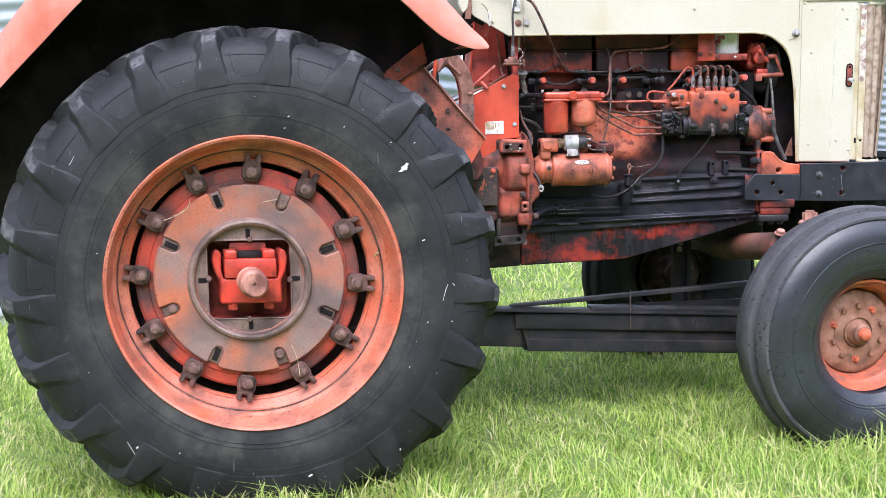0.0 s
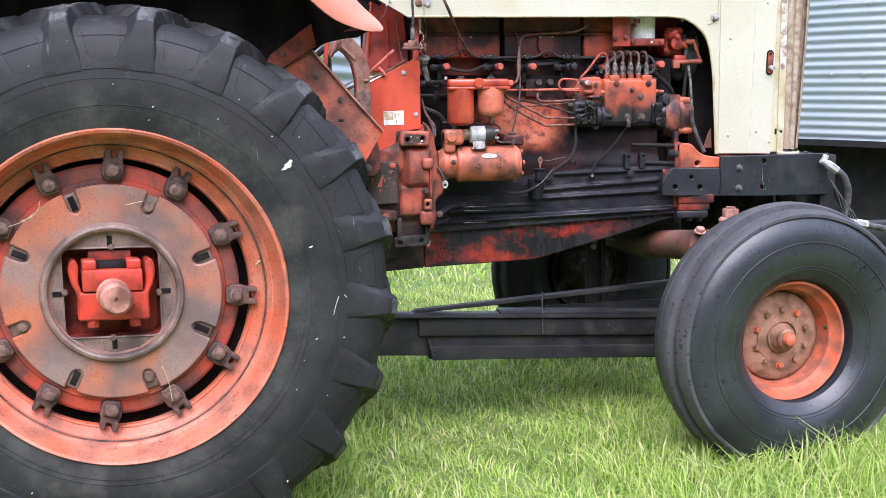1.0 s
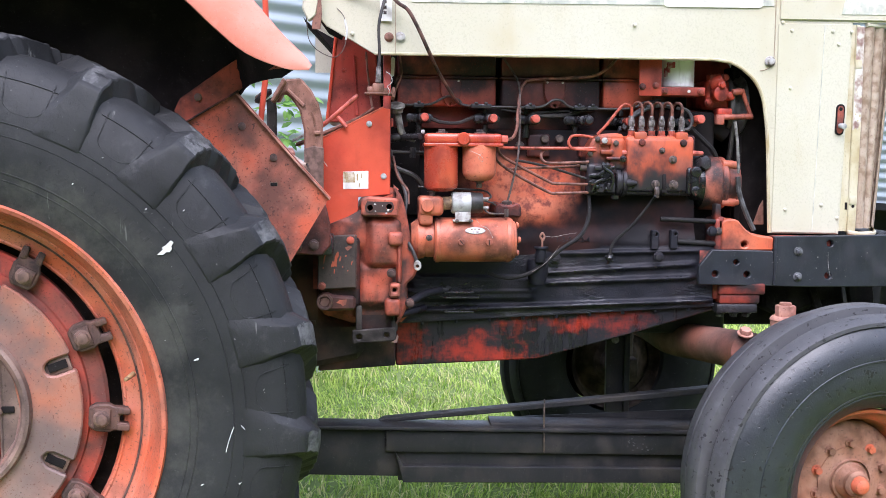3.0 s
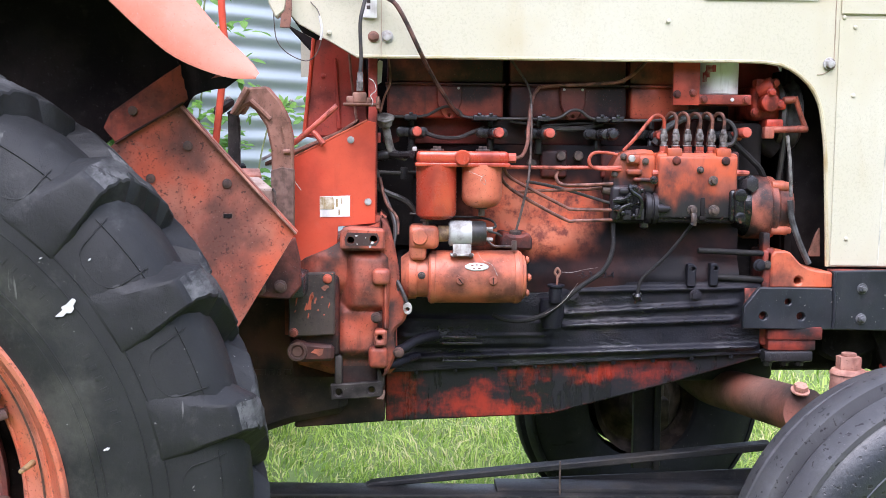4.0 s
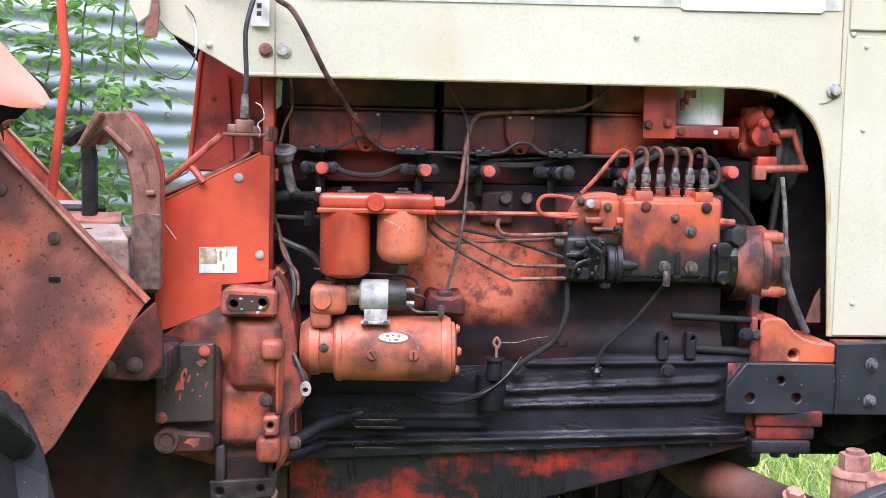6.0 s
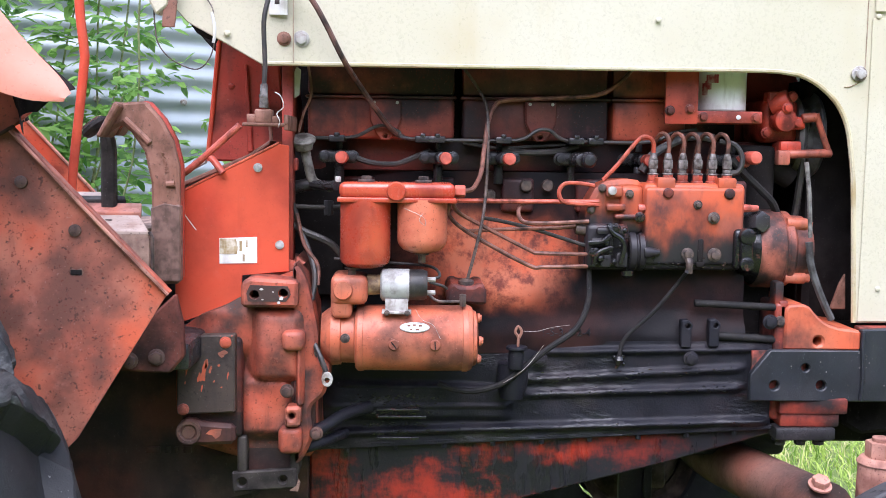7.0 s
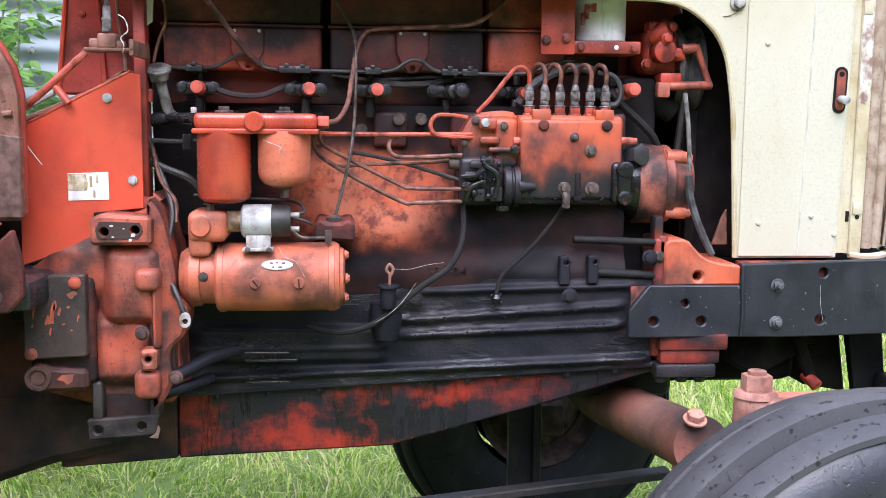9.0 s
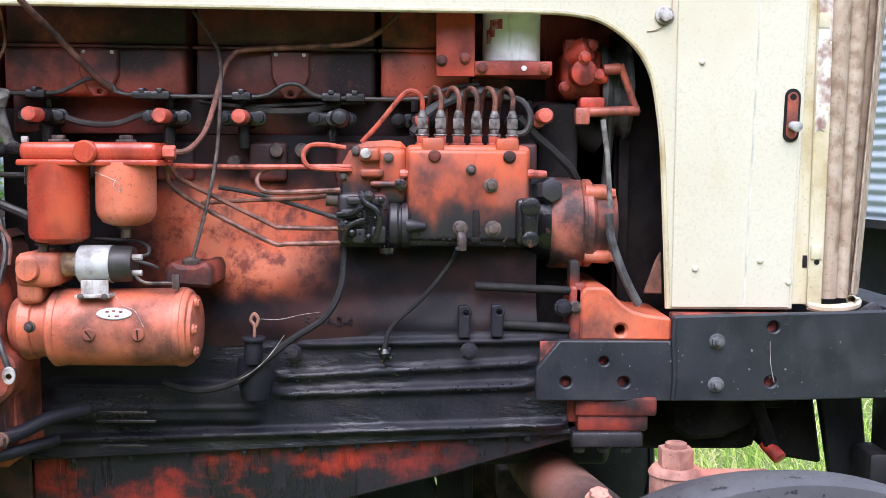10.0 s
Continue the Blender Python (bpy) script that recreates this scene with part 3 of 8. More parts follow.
# ---- grain bins ----
def grain_bin(cx, cy, r, z0, z1, pitch, depth, name_label, tilt=0.0, base=False, seg=160, sheet=None):
    """A round corrugated bin: a base ring, corrugated wall sheets with bolts, a conical roof."""
    bin_ob = tagged(new("grain_bin"), name_label, "grain bin", "grain bins behind the tractor", "thing")
    bin_ob.matrix_basis = pose(cx, cy, 0, 0, tilt, 0)
    sheet = sheet or m_sheet
    steps = int((z1 - z0) / pitch * 8)
    prof = [(r + depth * math.cos(2 * math.pi * i / 8), z0 + (z1 - z0) * i / steps) for i in range(steps + 1)]
    bm = lathe(prof, "z", seg)
    part("corrugated_wall", bm, sheet, bin_ob, "weathered pale galvanised corrugated wall", local=True, angle=60)
    part("roof", lathe([(r + 0.08, z1 - 0.02), (r + 0.08, z1), (0.3, z1 + r * 0.55), (0.25, z1 + r * 0.56)], "z", 64), sheet, bin_ob, local=True)
    if base:
        # near-black ring: the shade under the bin is painted into it
        part("base_ring", lathe([(r - 0.35, 0.0), (r - 0.35, z0 - 0.03), (r + 0.06, z0 - 0.03), (r + 0.06, z0 + 0.02), (r, z0 + 0.02)], "z", 96), m_base, bin_ob, "dark shadowed base under the wall", local=True)
    bolt = hexbolt((0, 0, 0), (0, -1, 0), 0.012, 0.01)
    finish(bolt)
    me = bpy.data.meshes.new("bolt")
    bolt.to_mesh(me)
    bolt.free()
    me.materials.append(m_steel)
    rr = random.Random(4)
    for k in range(46):
        a = -math.pi / 2 + (k % 23 - 11) * 0.09
        z = z0 + pitch * 8 * (1 + k // 23) + pitch * 0.0
        part("bolt", me, m_steel, bin_ob, at=Matrix.Translation(((r + depth) * math.cos(a), (r + depth) * math.sin(a), z)) @ Matrix.Rotation(a + math.pi / 2, 4, "Z"), local=True)
    return bin_ob


grain_bin(-1.05, 5.2, 2.1, 0.0, 3.2, 0.1016, 0.010, "round galvanised grain bin with wide corrugations behind a bush")
grain_bin(7.2, 6.6, 3.0, 0.86, 4.6, 0.0677, 0.007, "pale blue-grey corrugated grain bin on a dark raised base", 2.5, True, sheet=m_sheet2)
grain_bin(-6.3, 7.5, 3.0, 0.3, 4.4, 0.0677, 0.007, "blue-grey corrugated grain bin beyond the tractor", 0, True, sheet=m_sheet2)


# ---- bush ----
m_stem = paint("green bark", (0.20, 0.26, 0.10), (0.24, 0.26, 0.12), (0.12, 0.12, 0.06), 0.3, 30, 0.8)


def build_bush():
    rr = random.Random(11)
    bush = tagged(new("bush"), "leafy bright green bush growing against the grain bin", "bush")
    bush.location = (-0.1, 2.85, 0)
    stems, leaves = [], []
    for k in range(30):
        x, y = rr.uniform(-1.35, 0.42), rr.uniform(2.75, 3.1)
        p = Vector((x, y, -0.02))
        d = Vector((rr.uniform(-0.25, 0.25), rr.uniform(-0.2, 0.1), 1)).normalized()
        top = rr.uniform(1.3, 2.35) - max(0, x) * 1.1
        line = [p.copy()]
        while p.z < top:
            d = (d + Vector((rr.uniform(-0.18, 0.18), rr.uniform(-0.18, 0.15), 0.1))).normalized()
            p = p + d * 0.16
            line.append(p.copy())
            if p.z > 0.45:
                for _ in range(8):
                    a = rr.uniform(0, 2 * math.pi)
                    tw = Vector((math.cos(a), math.sin(a) * 0.8 - 0.15, rr.uniform(-0.15, 0.5))).normalized()
                    length = rr.uniform(0.10, 0.24)
                    for j in range(5):
                        at = p + tw * length * (0.35 + 0.65 * j / 4)
                        out = (tw + Vector((rr.uniform(-0.9, 0.9), rr.uniform(-0.9, 0.5), rr.uniform(-0.8, 0.35)))).normalized()
                        leaves.append((at, out, rr.uniform(0.042, 0.072), rr.uniform(-0.6, 0.6)))
        stems.append(tube(line, 0.004, 5, 2))
    part("stem", merge(*stems), m_stem, bush, "thin green-brown woody stems")
    bm = bmesh.new()
    for at, out, size, twist in leaves:
        side = out.cross(Vector((0.1 + twist, -0.5, 1))).normalized()
        up = side.cross(out).normalized()
        w = size * 0.26
        pts = [at, at + out * size * 0.35 + side * w, at + out * size * 0.7 + side * w * 0.7 - up * size * 0.06, at + out * size - up * size * 0.16, at + out * size * 0.7 - side * w * 0.7 - up * size * 0.06, at + out * size * 0.35 - side * w]
        mid = [at + out * size * 0.35 - up * size * 0.07, at + out * size * 0.7 - up * size * 0.1]
        v = [bm.verts.new(q) for q in pts + mid]
        for f in ((0, 1, 6), (0, 6, 5), (1, 2, 7, 6), (6, 7, 4, 5), (2, 3, 7), (7, 3, 4)):
            bm.faces.new([v[i] for i in f])
    me = bpy.data.meshes.new("crown")
    bm.to_mesh(me)
    bm.free()
    me.materials.append(m_leaf)
    tagged(part("crown", me, m_leaf, bush, "dense pointed bright green leaves"), kind="stuff")


build_bush()

# ---- tractor ----
tractor = tagged(new("tractor"), "old faded red farm tractor with cream hood and open oily engine", "tractor")
tractor.location = (1.1, 1.31, 0)
Y_MID = 1.31


# dark brown that stands for the shade in the gap round the disc
m_cavity = paint("dark brown cavity backing", (0.030, 0.020, 0.017), (0.045, 0.026, 0.02), (0.015, 0.012, 0.011), 0.45, 10, 0.75, gloss=0.15)
m_straw = paint("dry straw", (0.52, 0.43, 0.26), (0.60, 0.52, 0.34), (0.3, 0.24, 0.14), 0.3, 60, 0.7)


def build_rear_wheel():
    C = Matrix.Translation((0.004, 0.0, 0.741))
    D = C @ Matrix.Translation((-0.004, 0.022, 0.008))
    T = Matrix.Translation((0.010, 0.0, 0.746))
    prof = [(0.464, 0.0), (0.470, -0.044), (0.477, -0.057), (0.505, -0.064), (0.517, -0.066), (0.56, -0.074), (0.605, -0.0735), (0.635, -0.0705), (0.66, -0.067), (0.705, -0.055), (0.742, -0.034), (0.769, 0.004), (0.784, 0.06), (0.790, 0.15)]
    side = list(prof)
    prof = prof + [(r, 0.30 - y) for r, y in reversed(prof[:-1])]
    bm = lathe(prof, "y", 128)
    for v in bm.verts:
        # the bead follows the rim; rim and tread centres are each fitted to the view
        f = min(1.0, max(0.0, (0.62 - math.hypot(v.co.x, v.co.z)) / 0.13))
        v.co.x -= 0.006 * f
        v.co.z -= 0.005 * f
    tyre = part("rear_tyre", bm, m_tyre, tractor, "large black ribbed tractor tyre with worn lugs", at=T)

    def wall_y(r):
        for (ra, ya), (rb, yb) in zip(side[3:], side[4:]):
            if r <= rb:
                return ya + (yb - ya) * (r - ra) / (rb - ra)
        return 0.0

    # tread bars: a flat end on the sidewall, a crisp corner, a bevelled shoulder and a bar slanting to the middle
    rows = [(-0.026, 0.628, -0.0722, 0.630, -0.0736, 0.048, 0.050), (-0.016, 0.680, -0.062, 0.688, -0.0690, 0.039, 0.046), (-0.006, 0.732, -0.040, 0.758, -0.0545, 0.026, 0.034), (0.004, 0.760, -0.010, 0.797, -0.010, 0.027, 0.040), (0.020, 0.772, 0.020, 0.813, 0.036, 0.031, 0.047), (0.062, 0.783, 0.085, 0.823, 0.088, 0.031, 0.049), (0.115, 0.788, 0.14, 0.827, 0.145, 0.031, 0.050), (0.150, 0.789, 0.175, 0.825, 0.18, 0.027, 0.045), (0.172, 0.788, 0.2, 0.80, 0.205, 0.014, 0.030)]
    for mirror in (1, -1):
        kinds = []
        for variant in range(3):
            wear = random.Random(31 + variant + 7 * mirror)
            bm = bmesh.new()
            rings = []
            finer = [tuple(u + (v - u) * j / 4 for u, v in zip(a, b)) for a, b in zip(rows, rows[1:]) for j in range(4)] + [rows[-1]]
            for i, (phi, fr, fy, cr, cy, cw, fw) in enumerate(finer):
                rag = 0.0032 if i > 9 else 0.0009
                torn = wear.uniform(0.006, 0.012) if i > 11 and wear.random() < 0.16 else 0.0
                ring = []
                for k, w in enumerate((-1.45, -0.93, -0.3, 0.35, 0.93, 1.02)):
                    foot = k in (0, 5)
                    r, y, half = (fr - 0.004, fy + 0.003, fw) if foot else (cr, cy, cw)
                    a = phi + (w * half + (0 if foot else wear.uniform(-rag, rag))) / r
                    r += 0 if foot else wear.uniform(-rag, rag * 0.3)
                    if k == 4:
                        a -= torn / r
                        r -= torn * 0.6
                    ring.append(bm.verts.new((r * math.sin(a), y if mirror > 0 else 0.30 - y, r * math.cos(a))))
                rings.append(ring)
            for i, (a, b) in enumerate(zip(rings, rings[1:])):
                for k in range(5):
                    f = bm.faces.new((a[k], a[k + 1], b[k + 1], b[k]))
                    f.material_index = 1 if i >= 9 and 1 <= k <= 3 else 0
            bm.faces.new(rings[0])
            bm.faces.new(rings[-1])
            bmesh.ops.recalc_face_normals(bm, faces=bm.faces)
            bmesh.ops.bevel(bm, geom=[e for e in bm.edges if len(e.link_faces) == 2 and e.calc_face_angle(0) > 0.6], offset=0.0028, segments=1, profile=0.5, affect="EDGES")
            finish(bm, 24)
            me = bpy.data.meshes.new("lug")
            bm.to_mesh(me)
            bm.free()
            me.materials.append(m_tyre)
            me.materials.append(m_lugtop)
            kinds.append(me)
        for i in range(21):
            a = 2 * math.pi * (i + (0 if mirror > 0 else 0.5)) / 21 - 0.15
            part("lug", kinds[i % 3], m_tyre, tyre, at=Matrix.Rotation(a, 4, "Y"), local=True)
    pent = [(-0.070, 0.735, -0.0395), (-0.066, 0.700, -0.0570), (-0.060, 0.672, -0.0645), (-0.030, 0.657, -0.0668), (0.0, 0.655, -0.0672), (0.030, 0.657, -0.0668), (0.060, 0.672, -0.0645), (0.066, 0.700, -0.0570), (0.070, 0.735, -0.0395)]
    pent = [(r * math.sin(u), y, r * math.cos(u)) for u, r, y in pent]
    arc = [(0.722 * math.sin(u), -0.0462, 0.722 * math.cos(u)) for u in (-0.085, -0.03, 0.03, 0.085)]
    outline = merge(tube(pent, 0.0012, 5, 3), tube(arc, 0.0011, 5, 2))
    finish(outline)
    line_me = bpy.data.meshes.new("moulded_line")
    outline.to_mesh(line_me)
    outline.free()
    line_me.materials.append(m_tyre)
    for i in range(21):
        part("moulded_line", line_me, m_tyre, tyre, at=Matrix.Rotation(2 * math.pi * (i + 0.47) / 21 - 0.15, 4, "Y"), local=True)
    for r, thick in ((0.632, 0.0016), (0.606, 0.0012), (0.535, 0.0020), (0.521, 0.0016)):
        y = wall_y(r)
        part("moulded_ring", lathe([(r + thick * math.cos(a), y + thick * math.sin(a)) for a in [k * math.pi / 3 for k in range(6)]], "y", 128, True), m_tyre, tyre, at=Matrix.Translation((-0.006 * min(1.0, (0.62 - min(r, 0.62)) / 0.13), 0, 0)), local=True)
    # droppings and pale scuffs on the sidewall
    rr = random.Random(5)
    spots = [(0.474, 0.362, 0.017), (0.602, -0.245, 0.009), (0.53, 0.13, 0.004), (-0.64, -0.27, 0.007), (0.445, -0.56, 0.006), (-0.66, -0.24, 0.005), (-0.40, -0.52, 0.005), (0.15, -0.63, 0.006)] + [(q * math.cos(a), q * math.sin(a), rr.uniform(0.0012, 0.003)) for q, a in [(rr.uniform(0.50, 0.69), rr.uniform(0, 6.28)) for k in range(22)]]
    for x, z, s in spots:
        y = wall_y(math.hypot(x, z))
        pts = [(s * (0.4 + 0.9 * rr.random()) * math.cos(a), s * (0.3 + 0.6 * rr.random()) * math.sin(a)) for a in [k * math.pi / 6 for k in range(12)]]
        part("dropping", plate([(x + u * 1.1 + v * 0.4, z + v + u * 0.45) for u, v in pts], y - 0.003, y + 0.004, b=0), m_splat, tyre, "white bird dropping", local=True)
    for line in ([(0.62, -0.01), (0.638, -0.03), (0.648, -0.045), (0.672, -0.05), (0.685, -0.046)], [(0.605, -0.012), (0.598, -0.03), (0.592, -0.05), (0.588, -0.066)], [(-0.548, 0.415), (-0.556, 0.40), (-0.566, 0.384)], [(-0.43, -0.50), (-0.415, -0.53), (-0.405, -0.55)], [(0.52, -0.38), (0.527, -0.395), (0.53, -0.41)]):
        part("pale_scuff", tube([(x, wall_y(math.hypot(x, z)) - 0.0012, z) for x, z in line], 0.0009, 5, 3), m_splat, tyre, "whitish smear", local=True)
    # worn raised writing round the bead, no longer legible
    for k in range(26):
        if k % 9 == 8:
            continue
        a = radians(68 - 2.0 * k)
        part("raised_mark", box(-0.003, 0.003, -0.0009, 0.002, -0.006, 0.006, 0.0004, 1), m_tyre, tyre, at=Matrix.Rotation(math.pi / 2 - a, 4, "Y") @ Matrix.Translation((0.006, wall_y(0.575), 0.575)), local=True)
    # rim: rolled lip, tapered well, inner flange
    rim_prof = [(0.468, 0.02), (0.473, -0.045), (0.4765, -0.057), (0.472, -0.065), (0.464, -0.061), (0.460, -0.048), (0.454, -0.026), (0.447, -0.002), (0.440, 0.010), (0.434, 0.014), (0.426, 0.036), (0.412, 0.046), (0.400, 0.050), (0.392, 0.055), (0.390, 0.062), (0.391, 0.078), (0.430, 0.084), (0.44, 0.35), (0.47, 0.352)]
    rim = part("rear_rim", lathe(rim_prof, "y", 128), m_rim, tractor, "sun-faded orange rim with rust and dirt", at=C)
    part("valve", cyl((0.412, 0.014, 0.088), (0.392, -0.026, 0.083), 0.006, 0.004, 10), m_brass, rim, local=True)
    for r, y, m in ((0.4435, 0.006, m_rim), (0.4305, 0.024, m_clamp), (0.396, 0.052, m_rim)):
        part("rim_bead", lathe([(r + 0.0036 * math.cos(a), y + 0.0036 * math.sin(a)) for a in [k * math.pi / 4 for k in range(8)]], "y", 128, True), m, rim, local=True)
    # wheel centre: cast disc, notched plate, clamps
    disc_prof = [(0.18, 0.028), (0.30, 0.026), (0.322, 0.026), (0.326, 0.034), (0.358, 0.036), (0.366, 0.042), (0.366, 0.085), (0.30, 0.085), (0.18, 0.085)]
    disc = part("wheel_disc", lathe([(0.18, 0.085)] + disc_prof + [(0.18, 0.085)], "y", 96), m_disc, tractor, "rusty dark red cast wheel centre", at=D)
    notch = [radians(20 + 45 * k) for k in range(8)]
    fixed = []
    for k in range(8):
        a0, a1 = radians(20 + 45 * k), radians(65 + 45 * k)
        fixed += [(0.243 * math.cos(a0), 0.243 * math.sin(a0)), (0.248 * math.cos(a0 + 0.045), 0.248 * math.sin(a0 + 0.045)), (0.262 * math.cos(a0 + 0.068), 0.262 * math.sin(a0 + 0.068))]
        fixed += [(0.309 * math.cos(a0 + 0.058 + (a1 - a0 - 0.116) * j / 10), 0.309 * math.sin(a0 + 0.058 + (a1 - a0 - 0.116) * j / 10)) for j in range(11)]
        fixed += [(0.262 * math.cos(a1 - 0.068), 0.262 * math.sin(a1 - 0.068)), (0.248 * math.cos(a1 - 0.045), 0.248 * math.sin(a1 - 0.045))]
    part("wheel_plate", plate(fixed, 0.002, 0.026, [(0, 0, 0.176)], 0.004), m_plate, disc, "worn grey and orange notched steel plate", local=True)
    part("raised_ring", lathe([(0.178, 0.03), (0.178, -0.006), (0.181, -0.014), (0.188, -0.018), (0.196, -0.015), (0.201, -0.004), (0.203, 0.006)], "y", 96), m_hubplate, disc, local=True)
    for k in range(8):
        a = notch[k]
        x, z = 0.272 * math.cos(a), 0.272 * math.sin(a)
        part("notch_floor", box(-0.03, 0.03, 0.014, 0.027, -0.018, 0.018, 0.004), m_hubplate, disc, at=Matrix.Translation((x, 0, z)) @ Matrix.Rotation(-a, 4, "Y"), local=True)
        if k in (1, 4, 6):
            part("plate_bolt", hexbolt((x - 0.006 * math.cos(a), 0.012, z - 0.006 * math.sin(a)), r=0.013, h=0.014), m_nut, disc, local=True)
        else:
            part("plate_slot", box(-0.020, 0.022, 0.009, 0.016, -0.009, 0.009, 0.001), m_hole, disc, at=Matrix.Translation((x, 0, z)) @ Matrix.Rotation(-a, 4, "Y"), local=True)
    fork = [(-0.030, -0.020), (-0.014, -0.030), (0.014, -0.031), (0.024, -0.026), (0.056, -0.025), (0.058, -0.010), (0.036, -0.008), (0.036, 0.008), (0.058, 0.010), (0.056, 0.025), (0.024, 0.026), (0.014, 0.031), (-0.014, 0.030), (-0.030, 0.020)]
    cb = merge(plate(fork, 0.0, 0.026, b=0.003), box(-0.020, 0.016, -0.006, 0.002, -0.022, 0.022, 0.003), box(0.030, 0.058, -0.004, 0.004, 0.011, 0.025, 0.003), box(0.030, 0.058, -0.004, 0.004, -0.025, -0.011, 0.003))
    finish(cb)
    clamp_me = bpy.data.meshes.new("clamp")
    cb.to_mesh(clamp_me)
    cb.free()
    clamp_me.materials.append(m_clamp)
    bb = hexbolt((-0.003, -0.006, 0), r=0.0135, h=0.013)
    finish(bb)
    bolt_me = bpy.data.meshes.new("clamp_bolt")
    bb.to_mesh(bolt_me)
    bb.free()
    bolt_me.materials.append(m_nut)
    for k in range(12):
        a = radians(30 * k - 3.3)
        at = Matrix.Translation((0.350 * math.cos(a), 0.006, 0.350 * math.sin(a))) @ Matrix.Rotation(-a + 0.16 * math.sin(k * 2.3), 4, "Y")
        part("clamp", clamp_me, m_clamp, disc, "rusty forked rim clamp", at=at, local=True)
        part("clamp_bolt", bolt_me, m_nut, disc, at=at, local=True)
    for line in ([(-0.235, -0.02, 0.215), (-0.21, -0.03, 0.225), (-0.19, -0.035, 0.245), (-0.183, -0.03, 0.27)], [(-0.27, -0.02, 0.20), (-0.23, -0.03, 0.215), (-0.20, -0.025, 0.235)], [(0.05, -0.012, 0.252), (0.075, -0.02, 0.258), (0.10, -0.015, 0.262)], [(0.125, -0.02, -0.215), (0.138, -0.026, -0.25), (0.145, -0.02, -0.28), (0.15, -0.018, -0.32)]):
        part("straw", tube(line, 0.0011, 5), m_straw, disc, "dry straw", local=True)
    part("rear_cavity", lathe([(0.432, 0.12), (0.30, 0.125), (0.17, 0.13)], "y", 64), m_cavity, disc, "dark backing behind the wheel disc", local=True)

    # hub: a plate with a rounded square opening, the red clamp blocks in it, the axle
    def rounded(hw, hh, r):
        return [(sx * (hw - r) + r * math.cos(a), sz * (hh - r) + r * math.sin(a)) for sx, sz, q in ((1, 1, 0), (-1, 1, 1), (-1, -1, 2), (1, -1, 3)) for a in [math.pi / 2 * (q + j / 4) for j in range(5)]]

    hole = rounded(0.134, 0.128, 0.026)
    hub = part("axle_hub", plate(circle(64, 0.182), 0.010, 0.022, b=0.0012, cuts=[hole]), m_hubplate, tractor, "brown-grey hub plate with a rounded square opening", at=D)
    bm = bmesh.new()
    near, far = [bm.verts.new((x, 0.012, z)) for x, z in hole], [bm.verts.new((x, 0.092, z)) for x, z in hole]
    for i in range(len(hole)):
        j = (i + 1) % len(hole)
        bm.faces.new((near[i], near[j], far[j], far[i]))
    bm.faces.new(far)
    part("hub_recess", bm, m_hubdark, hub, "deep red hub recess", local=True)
    part("opening_lip", tube([(x * 1.012, 0.009, z * 1.012) for x, z in hole + hole[:1]], 0.0032, 6, 1), m_hubplate, hub, local=True)
    for a in range(4):
        turn = Matrix.Rotation(a * math.pi / 2, 4, "Y")
        part("hub_slot", box(-0.007, 0.007, 0.006, 0.0105, 0.136, 0.164, 0.001), m_hole, hub, at=turn, local=True)
        part("slot_bolt", hexbolt((0.004, 0.010, 0.132), r=0.008, h=0.009), m_nut, hub, at=turn, local=True)
    yoke = [(-0.098, -0.074), (0.098, -0.074), (0.098, 0.0), (0.112, 0.030), (0.119, 0.066), (0.114, 0.095), (0.100, 0.102), (0.091, 0.086), (0.094, 0.040), (0.086, 0.006), (-0.086, 0.006), (-0.094, 0.040), (-0.091, 0.086), (-0.100, 0.102), (-0.114, 0.095), (-0.119, 0.066), (-0.112, 0.030), (-0.098, 0.0)]
    part("lower_wedge", plate(yoke, -0.028, 0.070, b=0.005), m_hub, hub, "red lower clamp block with side arms", local=True)
    part("upper_wedge", box(-0.083, 0.083, -0.034, 0.060, 0.010, 0.072, 0.005, 2), m_hub, hub, local=True)
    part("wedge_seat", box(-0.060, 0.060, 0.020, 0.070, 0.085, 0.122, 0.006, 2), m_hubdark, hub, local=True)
    part("wedge_slot", box(-0.040, 0.040, -0.010, 0.030, 0.072, 0.094, 0.003), m_hole, hub, local=True)
    for x in (-0.061, 0.061):
        part("wedge_bolt", box(x - 0.020, x + 0.020, -0.028, 0.03, 0.070, 0.100, 0.007, 3), m_hub, hub, local=True)
    for x in (-0.058, 0.058):
        part("wedge_bolt", cyl((x, -0.006, -0.096), (x, -0.006, -0.072), 0.017, seg=6, b=0.003), m_hub, hub, local=True)
    part("axle", lathe([(0.0001, -0.118), (0.005, -0.118), (0.006, -0.123), (0.036, -0.125), (0.044, -0.116), (0.046, -0.070), (0.041, -0.060), (0.041, -0.040), (0.047, -0.034), (0.047, 0.5)], "y", 40), m_axle, hub, "bare worn end of the axle shaft", local=True)

build_rear_wheel()


m_ftread = rubber("dusty worn tread rubber", (0.042, 0.042, 0.046), (0.075, 0.074, 0.077), 0.5, 0.9, 0.42, 0.35)
# front rubber darkened for the far wheel: its shade is in the colour
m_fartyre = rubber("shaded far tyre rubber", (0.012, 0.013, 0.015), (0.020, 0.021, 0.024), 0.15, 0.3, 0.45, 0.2)


